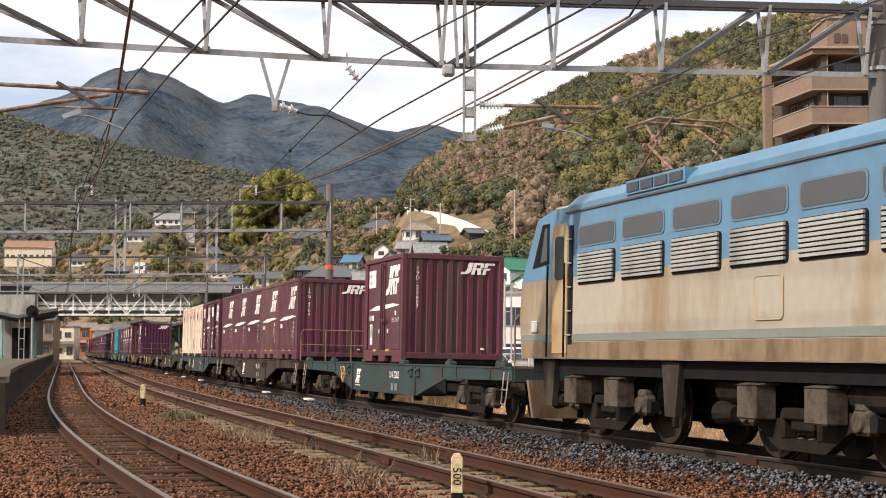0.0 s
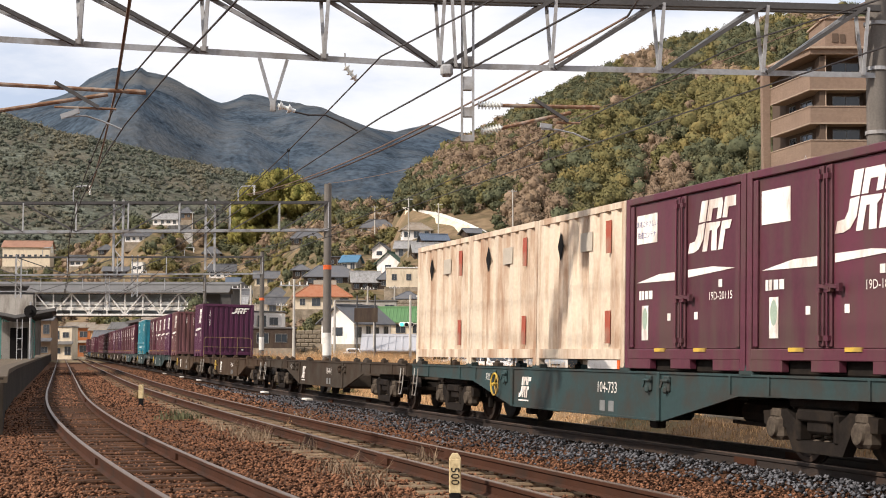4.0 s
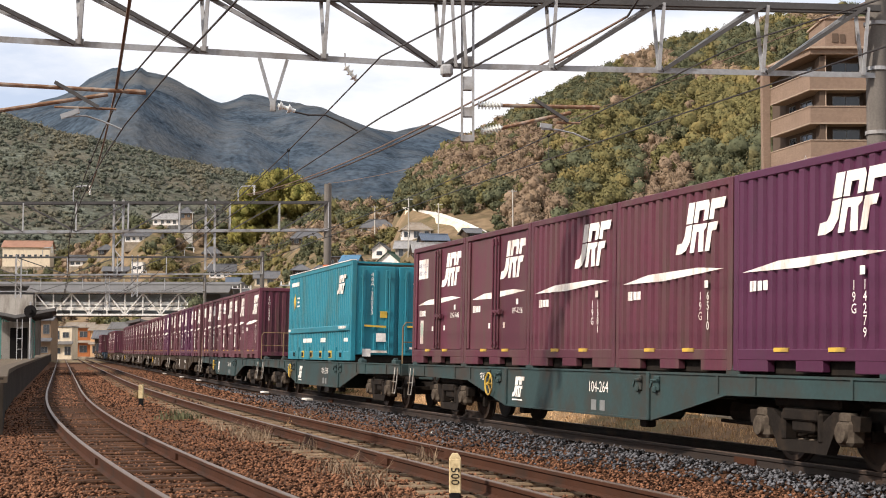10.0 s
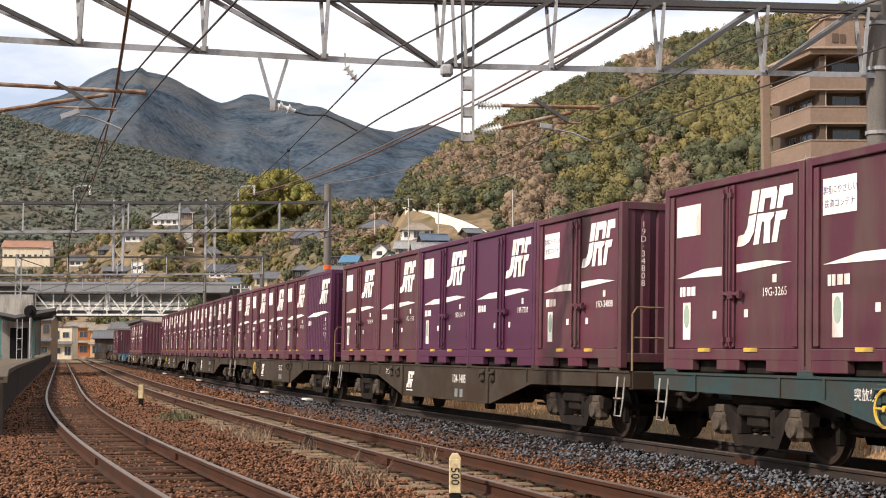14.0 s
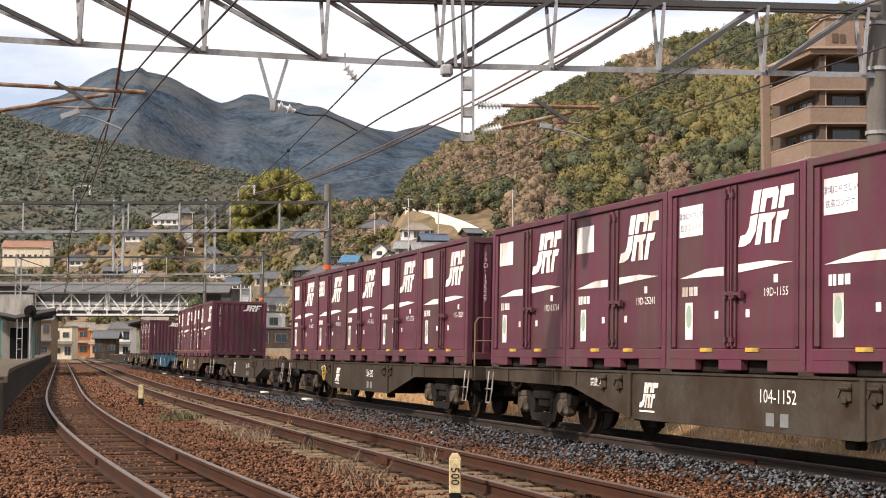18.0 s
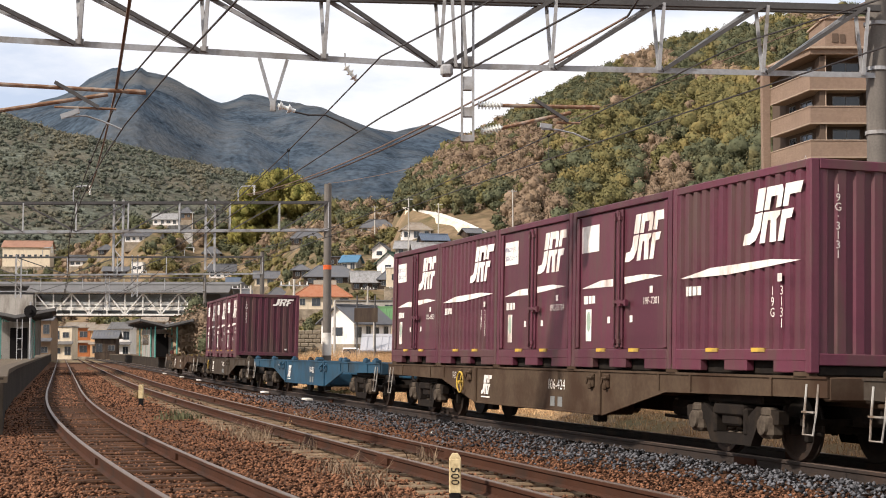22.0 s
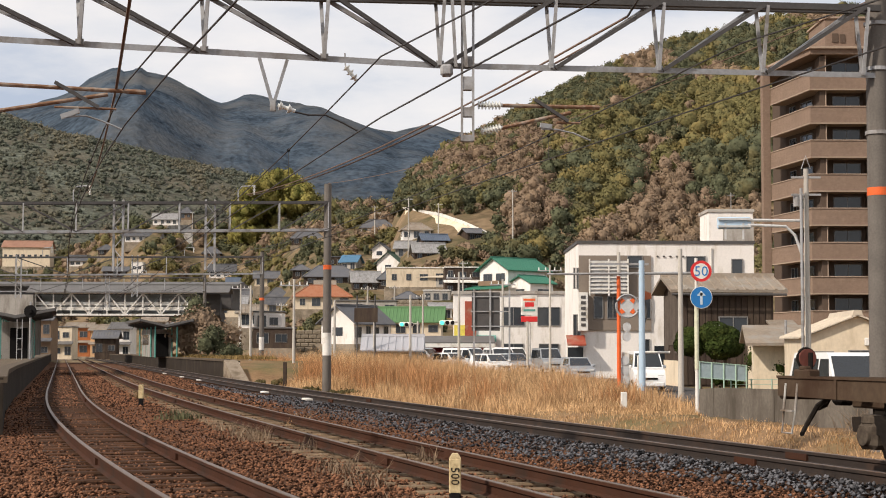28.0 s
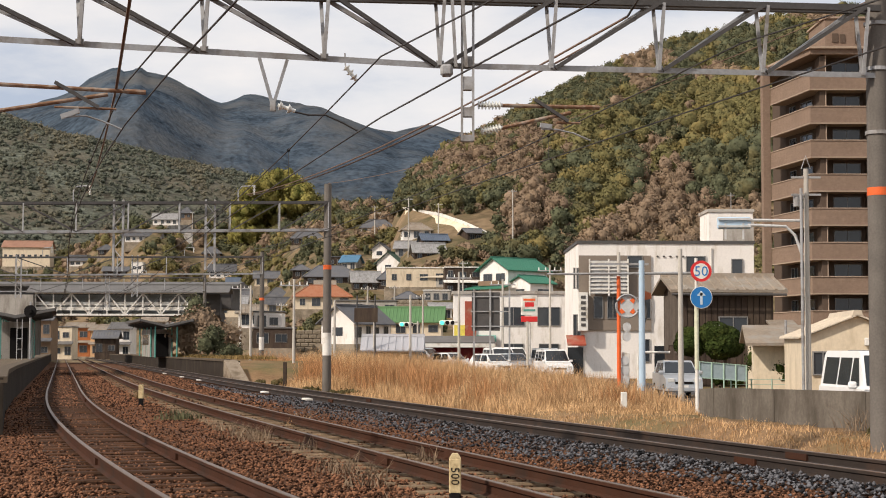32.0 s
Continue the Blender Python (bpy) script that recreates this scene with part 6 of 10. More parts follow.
def roof_mesh(kind, w, d, rise, over=0.55, th=0.14):
    """A tiled roof over a w x d plan, eave at z = 0, ridge along x."""
    g = Geo()
    W, Dp = w / 2 + over, d / 2 + over
    e = -over * rise / (d / 2)
    if kind == "gable":
        n = max(4, int(2 * W / 0.5))
        xs = []
        for i in range(n):
            a = -W + 2 * W * i / n
            p = 2 * W / n
            xs += [(a, 0.0), (a + p * 0.66, 0.0), (a + p * 0.74, 0.05), (a + p * 0.92, 0.05)]
        xs.append((W, 0.0))
        m = len(xs)
        vs = [(x, y, z + th + q) for y, z in ((-Dp, e), (0, rise), (Dp, e)) for x, q in xs]
        vs += [(x, y, z) for y, z in ((-Dp, e), (0, rise), (Dp, e)) for x, q in xs]
        fs = []
        for r in range(2):
            for i in range(m - 1):
                k = r * m + i
                fs.append((k, k + 1, k + 1 + m, k + m))
                k += 3 * m
                fs.append((k + m, k + 1 + m, k + 1, k))
        for i in range(m - 1):
            fs.append((3 * m + i, 3 * m + i + 1, i + 1, i))
            fs.append((2 * m + i, 2 * m + i + 1, 5 * m + i + 1, 5 * m + i))
        for c in (0, m - 1):
            for r in range(2):
                q = (r * m + c, (r + 1) * m + c, (r + 4) * m + c, (r + 3) * m + c)
                fs.append(q if c == 0 else q[::-1])
        g.add(vs, fs)
        g.slab([(-0.2, rise + th - 0.05), (0.2, rise + th - 0.05), (0.12, rise + th + 0.16), (-0.12, rise + th + 0.16)], -W, W, "x")
    else:
        rl = max(0.3, W - Dp * 0.9)
        v = [(-W, -Dp, e), (W, -Dp, e), (W, Dp, e), (-W, Dp, e), (-rl, 0, rise), (rl, 0, rise)]
        vs = v + [(x, y, z + th) for x, y, z in v]
        g.add(vs, [(6, 7, 11, 10), (7, 8, 11), (8, 9, 10, 11), (9, 6, 10), (1, 0, 3, 2), (0, 1, 7, 6), (1, 2, 8, 7), (2, 3, 9, 8), (3, 0, 6, 9)])
        g.box((0, 0, rise + th), (2 * rl + 0.3, 0.3, 0.2), bev=0.05)
        for sx in (-1, 1):
            for sy in (-1, 1):
                g.bar((sx * W, sy * Dp, e + th), (sx * rl, 0, rise + th), 0.22, 0.14)
    return g


def gable_wall(w, d, h, rise):
    g = Geo()
    g.slab([(-d / 2, 0), (d / 2, 0), (d / 2, h), (0, h + rise), (-d / 2, h)], -w / 2, w / 2, "x")
    return g


def house(px, base, y, w, d, h, rot=0.0, roof="hip", rise=1.5, wall=None, tiles=None, label="", floors=1, plinth=3.0, wins=3, lean_to=False, porch=False, group="village houses"):
    """A village house at bearing px (sideways per metre ahead), base level and distance."""
    wall, tiles = wall or M_WALLCREAM, tiles or M_TILE
    kinds = {M_TILE: "grey tiled", M_TILEBROWN: "brown-grey tiled", M_TILERED: "orange tiled", M_ROOFGREEN: "green sheet", M_ROOFBLUE: "blue sheet", M_ROOFGREY: "grey sheet", M_WHITEP: "white flat", M_TILEBLUE: "blue-grey tiled", M_TILESILVER: "silver-grey tiled", M_TILEPALE: "pale beige", M_TILEGREEN: "dark green tiled", M_TILEFADED: "faded red", M_ROOFLEAF: "green sheet"}
    walls = {M_ORANGEWALL: "orange", M_ORANGEPALE: "peach", M_WALLCREAM: "cream", M_WALLWHITE: "white", M_WALLGREY: "grey", M_WALLDARK: "dark timber", M_WALLBROWN: "brown clay"}
    HOUSES.append((px, y, w))
    hh = thing("house", label or f"{walls[wall]} walled house with a {kinds[tiles]} roof on a terrace", "house", pose(px * y, y, base, 0, 0, rot), group=group)
    part("wall", gable_wall(w, d, h, rise) if roof == "gable" else Geo().box((0, 0, h / 2), (w, d, h)), wall, hh)
    if roof == "flat":
        part("roof", Geo().box((0, 0, h + 0.1), (w + 0.3, d + 0.3, 0.22), bev=0.03), tiles, hh)
    else:
        part("roof", roof_mesh(roof, w, d, rise).mesh("roof", tiles), None, hh, m=Matrix.Translation((0, 0, h)))
    rs = random.Random(int(px * 1e4) + int(y * 7))
    fh = h / floors
    for f in range(floors):
        for i in range(wins):
            x = -w / 2 + w * (i + 0.5) / wins + rs.uniform(-0.2, 0.2)
            ww = min(w / wins * 0.62, rs.choice((1.0, 1.6, 1.8)))
            window(hh, (x, -d / 2 - 0.03, f * fh + fh * 0.52), ww, rs.choice((1.0, 1.25, 1.5)) if fh > 2.2 else 0.9, mullions=1)
        if floors > 1 and f == 0:
            part("lower_eave", Geo().slab([(-d / 2 - 1.0, fh - 0.25), (-d / 2, fh + 0.2), (-d / 2, fh + 0.35), (-d / 2 - 1.0, fh - 0.1)], -w / 2 - 0.3, w / 2 + 0.3, "x"), tiles, hh)
    if floors == 1 and w > 5:
        part("side_window", Geo().box((-w / 2 - 0.02, 0, h * 0.55), (0.05, 1.4, 1.0)), M_GLASS, hh)
    if porch:
        part("porch", Geo().slab([(-d / 2 - 1.6, h * 0.62), (-d / 2, h * 0.75), (-d / 2, h * 0.8), (-d / 2 - 1.6, h * 0.68)], -w / 4, w / 4, "x"), M_WHITEP, hh)
    if plinth:
        part("plinth", Geo().box((0, 0.3, -plinth / 2), (w + 0.8, d + 1.2, plinth)), M_STONE, hh, "stone terrace wall")
    return hh


HOUSES = []


def build_village():
    W, C, G_, K, B = M_WALLWHITE, M_WALLCREAM, M_WALLGREY, M_WALLDARK, M_WALLBROWN
    T, TB, TR, RG, RB, RS, WF = M_TILE, M_TILEBROWN, M_TILERED, M_ROOFGREEN, M_ROOFBLUE, M_ROOFGREY, M_WHITEP
    TL, TS, TP, TG, TF = M_TILEBLUE, M_TILESILVER, M_TILEPALE, M_TILEGREEN, M_TILEFADED
    rows = [
        # bearing, base, distance, width, depth, wall height, turn, roof, rise, wall, tiles
        (-0.0886, 28.5, 423, 8.4, 5, 2.3, 6, "hip", 2.1, K, T), (-0.0426, 39.6, 492, 5.5, 4.5, 2.3, 4, "hip", 1.8, K, TB),
        (-0.043, 32.3, 435, 9.4, 5.6, 2.3, 4, "hip", 2.1, W, T), (-0.0178, 24.9, 348, 6.3, 4.5, 2.6, 8, "hip", 1.4, W, TB),
        (-0.0063, 21.9, 335, 5.4, 4.5, 2.3, 12, "gable", 1.2, K, TL), (-0.0099, 18.9, 328, 6.5, 4.5, 2.3, 10, "gable", 1.8, K, TS),
        (-0.023, 20.4, 339, 4.9, 4.5, 2.3, -6, "gable", 1.4, G_, TS), (-0.0397, 22.1, 372, 6.1, 3.6, 2.3, 80, "gable", 1.4, W, T),
        (-0.0311, 17, 338, 9, 5.3, 2.3, 72, "gable", 2.2, W, TG), (-0.0691, 19.3, 357, 3.6, 4.5, 2.3, 0, "flat", 0.3, K, T),
        (-0.0596, 18.2, 354, 3.6, 4.5, 2.3, -14, "gable", 1.3, G_, RB), (-0.0926, 16.6, 360, 3.8, 4.5, 2.3, 6, "hip", 1.1, K, T),
        (-0.0732, 13.8, 331, 11.2, 6.7, 2.3, 8, "hip", 2.2, K, T), (-0.1127, 16.4, 400, 7.8, 4.7, 2.3, 8, "gable", 1.6, C, T),
        (-0.0173, 12.6, 302, 11.8, 7.1, 3.7, 3, "flat", 0.6, C, WF), (-0.0507, 12.3, 320, 5.5, 4.5, 2.3, 8, "gable", 1.9, K, TS),
        (-0.0351, 12.9, 320, 4, 4.5, 2.3, 0, "hip", 1.8, K, T), (-0.0079, 12.4, 301, 7, 4.5, 2.3, -5, "gable", 1.2, G_, TP),
        (-0.0039, 9.3, 292, 5.1, 4.5, 2.3, 0, "flat", 1, G_, WF), (0.0125, 10.7, 293, 6.9, 4.5, 5.3, 4, "flat", 1.1, K, WF),
        (-0.0496, 5.4, 225, 8.8, 5.3, 2.3, 0, "flat", 0.4, G_, RS), (-0.0563, 1.5, 186, 8, 4.7, 2.7, 60, "gable", 1.8, W, T),
        (-0.1074, 10.3, 356, 5.1, 4.5, 2.3, 8, "hip", 1.8, K, T), (-0.1074, 8, 340, 4.8, 4.5, 2.3, 5, "gable", 1.4, C, T),
        (-0.1125, 3.2, 202, 3.6, 4.5, 2.4, 0, "flat", 0.3, W, RS), (-0.1364, 16.6, 450, 3.6, 4.5, 2.3, 5, "gable", 1.9, K, TL),
        (-0.13, 12.4, 422, 8, 4.8, 2.3, 8, "hip", 2, K, T), (-0.1092, 1, 183, 4.6, 4.5, 2.3, 0, "flat", 0.5, K, RS),
        (-0.1807, 42.1, 528, 8.6, 5.2, 2.3, 5, "gable", 1.9, W, TS), (-0.1673, 45.6, 548, 4.1, 4.5, 2.8, 0, "hip", 1.9, B, T),
        (-0.1987, 35.7, 519, 8.5, 5.1, 2.3, 6, "gable", 2.1, W, T), (-0.2195, 33.1, 551, 4.8, 4.5, 2.3, 0, "hip", 1.6, K, T),
        (-0.2103, 22.8, 500, 10.2, 6.1, 2.3, 4, "gable", 1.3, K, T), (-0.1983, 23.7, 486, 3.6, 4.5, 3.4, 0, "flat", 0.7, W, WF),
        (-0.1305, 11.5, 416, 4.9, 4.5, 2.3, -8, "gable", 1.7, W, T), (-0.1246, 3.8, 225, 3.6, 4.5, 2.3, 6, "gable", 0.9, W, TB),
        (-0.1507, 29.5, 510, 5.7, 4.5, 2.3, 8, "hip", 1.9, B, T), (-0.1437, 22, 480, 8, 4.8, 2.3, 6, "gable", 2, W, T),
        (-0.1375, 5.9, 255, 4.7, 4.5, 2.3, 4, "gable", 1.1, C, TS), (-0.0768, 11.2, 316, 3.6, 4.5, 2.3, 5, "gable", 0.9, B, TB),
        (0.0187, 23.5, 336, 3.6, 4.5, 2.3, 20, "gable", 0.9, K, T), (-0.0015, 5.7, 278, 3.6, 4.5, 2.3, 6, "gable", 0.8, W, TS),
        (-0.0226, 7.8, 287, 4, 4.5, 2.3, -10, "hip", 1.1, C, T), (-0.2368, 30.4, 576, 7.1, 4.5, 2.3, 4, "gable", 1.9, W, T),
        (-0.257, 18.3, 530, 8.2, 4.9, 2.3, 2, "gable", 1.6, G_, T), (-0.2596, 3.1, 250, 3.6, 4.5, 2.3, 0, "gable", 0.8, W, T),
        (-0.1862, 3.1, 262, 3.6, 4.5, 2.3, 3, "gable", 1.1, K, TB), (-0.2456, 0.8, 275, 3.6, 4.5, 3.6, 0, "flat", 0.7, W, RS),
        (-0.218, 0.3, 268, 3.6, 4.5, 2.3, 4, "gable", 1, B, T), (-0.2074, 1, 280, 3.6, 4.5, 3.3, -3, "gable", 0.9, W, RS),
        (-0.0783, 8, 290, 10.2, 6.1, 2.6, 4, "hip", 1.9, C, TR), (-0.2702, 31.6, 604, 18.3, 8, 7.8, 3, "gable", 2.4, C, TF),
        (-0.0208, 2.4, 215, 8.7, 5.2, 2.4, -3, "gable", 1.7, C, M_ROOFLEAF),
    ]
    for i, (px, base, y, w, d, h, rot, roof, rise, wall, tiles) in enumerate(rows):
        lab = {TR: "cream house with an orange tiled hipped roof on a terrace", TF: "long cream school block with a faded red roof", M_ROOFLEAF: "low pale hall with a bright green sheet roof"}.get(tiles, "")
        if px < -0.18 and y < 300:  # town houses on the level beyond the station
            h, base, wall = h + base + 1.2, -1.2, (B, G_, C, K, W)[i % 5]
        house(px, base, y, w, d, h, rot, roof, rise, wall, tiles, lab, floors=2 if h > 5 and tiles is not TF else 1, wins=2 if w < 5 else (3 if w < 8 else (4 if w < 14 else 8)), plinth=0.3 if px < -0.18 and y < 300 else 3.2)
    # the two-storey house with stacked green roofs, gable end towards the line
    x, y, z = 13.4, 291.0, 9.0
    HOUSES.append((x / y, y, 12))
    h = thing("house", "white two-storey house with stacked green sheet roofs", "house", pose(x, y, z, 0, 0, 42), group="village houses")
    part("wall", gable_wall(10.4, 7.6, 6.6, 2.1), W, h)
    part("roof", roof_mesh("gable", 10.4, 7.6, 2.1, 0.8).mesh("roof", RG), None, h, m=Matrix.Translation((0, 0, 6.6)))
    part("plinth", Geo().box((0, 0, -2), (15, 13, 4)), M_STONE, h, "stone terrace wall")
    for yy in (-1.8, 1.6):
        window(h, (-5.24, yy, 5.0), 2.4, 1.5, facing="x")
        window(h, (-5.24, yy, 1.6), 2.4, 1.7, facing="x")
    window(h, (-1.5, -3.84, 5.0), 1.8, 1.2)
    part("balcony", Geo().box((-5.9, 0.2, 3.9), (1.2, 5.4, 0.9)), M_WALLBROWN, h, "brown slatted balcony")
    part("lower_roof", Geo().slab([(-8.2, 2.7), (-5.2, 3.5), (-5.2, 3.65), (-8.2, 2.85)], -5.0, 5.4), RG, h, m=Matrix.Identity(4))
    part("wing_wall", gable_wall(6.0, 5.2, 3.9, 1.2), W, h, m=Matrix.Translation((-1.4, -6.2, 0)))
    part("wing_roof", roof_mesh("gable", 6.0, 5.2, 1.2, 0.6).mesh("wing_roof", RG), None, h, m=Matrix.Translation((-1.4, -6.2, 3.9)))
    window(h, (-4.44, -6.2, 1.9), 2.2, 1.6, facing="x")
    window(h, (-1.0, -8.84, 1.9), 3.0, 1.6)
    # far end of the line: tall orange house, cream house and others beyond the bridge
    house(-0.235, -1.2, 330, 5.2, 6, 6.2, 0, "gable", 0.8, M_ORANGEWALL, TB, "orange painted town house beyond the station", floors=2, wins=2, plinth=1, group="")
    house(-0.2225, -1.2, 326, 3.0, 5, 5.6, 0, "gable", 0.9, M_ORANGEPALE, TB, "narrow peach town house beyond the station", floors=2, wins=1, plinth=1, group="")
    house(-0.2155, -1.2, 340, 4.0, 6, 5.8, 0, "gable", 1.0, B, TB, "brown clay house beyond the station", wins=1, plinth=1, group="")
    # stone terraces that carry the houses above the road
    for x, y, z, w, h_ in ((5.6, 262.0, 5.4, 6.4, 4.6), (-6.6, 280.0, 7.6, 9.5, 4.0), (-17.2, 232.0, 2.0, 12.0, 3.2)):
        s = thing("terrace_wall", "pale stone terrace wall below the hillside houses", "stone wall", pose(x, y, z, 0, 0, 3), group="terrace walls")
        n = int(w / 1.1)
        for r in range(5):
            for q in range(n):
                part("stone", keep(("tstone", round(w / n, 2), round(h_ / 5, 2)), lambda: Geo().box((0, 0, 0), (w / n - 0.06, 0.5, h_ / 5 - 0.06), bev=0.08).mesh("stone", M_STONE)), None, s, m=Matrix.Translation((-w / 2 + (q + 0.5 + 0.5 * (r % 2)) * w / n, 0.1 * r, -h_ / 2 + (r + 0.5) * h_ / 5)))
        part("backing", Geo().box((0, 0.6, -0.2), (w, 0.6, h_ - 0.3)), M_STONE, s)


M_ROOFLEAF = mat("faded_green_sheet_roof", (0.085, 0.185, 0.075), rough=0.6, var=0.15, scale=0.7, fine=6)
M_TILEBLUE = mat("blue_grey_roof_tiles", (0.085, 0.11, 0.15), rough=0.6, var=0.25, scale=1.0, fine=7)
M_TILESILVER = mat("silvery_roof_tiles", (0.27, 0.265, 0.26), rough=0.6, var=0.25, scale=1.0, fine=7, dirt=(0.18, 0.17, 0.16), dirt_amount=0.4)
M_TILEPALE = mat("pale_beige_roof", (0.50, 0.43, 0.34), rough=0.8, var=0.15, scale=1.0, fine=7)
M_TILEGREEN = mat("dark_green_roof_tiles", (0.05, 0.085, 0.06), rough=0.7, var=0.25, scale=1.0, fine=7)
M_TILEFADED = mat("faded_red_roof", (0.30, 0.17, 0.12), rough=0.85, var=0.2, scale=0.6, fine=4)
M_ORANGEPALE = mat("peach_render", (0.58, 0.36, 0.20), rough=0.85, var=0.15, scale=0.7, fine=8)


def shops():
    # the shop with its sign, red and white frontage
    s = thing("roadside_shop", "white two-storey roadside shop with red banners and dark windows", "shop", pose(5.6, 122.0, -0.9))
    part("wall", Geo().box((0, 3, 3.2), (9.5, 6, 6.4)), M_WALLWHITE, s)
    part("parapet", Geo().box((0, 3, 6.5), (9.8, 6.3, 0.25)), M_WALLGREY, s)
    for x in (-2.6, 0.0, 2.8):
        window(s, (x, -0.04, 4.6), 1.8, 1.5)
        window(s, (x, -0.04, 1.5), 1.6, 1.9)
    part("banner", Geo().box((-3.4, -0.1, 3.8), (0.9, 0.08, 4.0)), M_REDMARK, s, "tall red banner")
    part("awning", Geo().slab([(-1.3, 2.6), (0, 3.0), (0, 3.1), (-1.3, 2.7)], -4.7, -1.4, "x"), M_TURQ, s, "green awning")
    part("shop_panel", Geo().box((-3.9, -0.06, 3.4), (1.6, 0.06, 1.0)), M_YELLOWP, s, "yellow sign panel")
    p = thing("shop_sign", "tall shop sign with red, orange and green stripes on white", "sign", pose(6.57, 117.0, -0.9))
    part("pole", Geo().tube((0, 0, 0), (0, 0, 6.0), 0.12, n=10), M_WHITEP, p)
    part("panel", Geo().box((0, 0, 5.35), (1.25, 0.3, 1.5), bev=0.03), M_WHITEP, p)
    part("orange_stripe", Geo().box((0, -0.165, 5.78), (0.9, 0.01, 0.16)), M_ORANGE, p)
    part("red_stripe", Geo().box((0, -0.165, 5.42), (0.7, 0.01, 0.34)), M_SIGNRED, p)
    part("green_stripe", Geo().box((0, -0.165, 4.98), (0.9, 0.01, 0.16)), M_TURQ, p)
    part("lower_panel", Geo().box((0, 0, 4.3), (1.25, 0.28, 0.42), bev=0.03), M_SIGNRED, p, "red lower panel")
    # open stall with an awning and the red shed
    a = thing("market_stall", "low stall with a blue-grey awning roof beside the road", "stall", pose(-3.6, 112.0, -0.9))
    part("roof", roof_mesh("gable", 4.0, 4.2, 0.9, 0.3, 0.08).mesh("roof", M_ROOFBLUEGREY), None, a, m=Matrix.Translation((0, 0, 2.0)))
    for x in (-1.8, 1.8):
        for y in (-1.8, 1.8):
            part("post", Geo().tube((x, y, 0), (x, y, 2.2), 0.05, n=6), M_GALV, a)
    part("back_wall", Geo().box((0, 1.9, 1.0), (3.8, 0.1, 2.0)), M_WALLGREY, a)
    b = thing("red_shed", "low shed with a dark red front and grey roof", "shed", pose(0.6, 118.0, -0.9))
    part("wall", Geo().box((0, 1.5, 1.2), (6.2, 3, 2.4)), M_REDDARK, b)
    part("roof", Geo().slab([(-0.6, 2.4), (3.4, 2.9), (3.4, 3.05), (-0.6, 2.55)], -3.4, 3.4, "x"), M_ROOFGREY, b)
    part("fascia", Geo().box((0, -0.6, 2.3), (6.8, 0.06, 0.3)), M_WHITEP, b)
    # big frame sign (back of a road sign) near the shop
    f = thing("sign_frame", "back of a large steel road sign on two posts", "sign", pose(2.9, 104.0, -0.9))
    part("panel", Geo().box((0, 0, 4.6), (1.9, 0.08, 2.6)), M_GALVDARK, f)
    for x in (-0.8, 0.3, 1.6):
        part("post", Geo().bar((x, -0.1, 0), (x, -0.1, 6.1), 0.12), M_GALV, f)
    for z in (3.6, 4.6, 5.6):
        part("rib", Geo().bar((-1.0, -0.08, z), (1.6, -0.08, z), 0.08), M_GALV, f)
    d = thing("dark_sign_board", "dark wooden sign board on posts beside the line", "sign", pose(-5.1, 102.0, -0.9))
    part("panel", Geo().box((0, 0, 4.3), (1.55, 0.1, 0.95)), M_WALLDARK, d)
    for x in (-0.6, 0.6):
        part("post", Geo().tube((x, 0.1, 0), (x, 0.1, 5.6), 0.06, n=6), M_GALVDARK, d)


M_YELLOWP = mat("yellow_sign_paint", (0.70, 0.55, 0.10), rough=0.6)
M_SIGNRED = mat("red_sign_paint", (0.60, 0.03, 0.03), rough=0.5)
M_REDDARK = mat("dark_red_boards", (0.16, 0.02, 0.02), rough=0.8, var=0.2)
M_ROOFBLUEGREY = mat("pale_grey_awning", (0.36, 0.36, 0.38), rough=0.7, var=0.1)
M_SIGNBLUE = mat("blue_sign_paint", (0.015, 0.16, 0.42), rough=0.45, var=0.06)
M_PALEBLUE = mat("pale_blue_paint", (0.42, 0.55, 0.66), rough=0.5, var=0.1)
build_village()
shops()


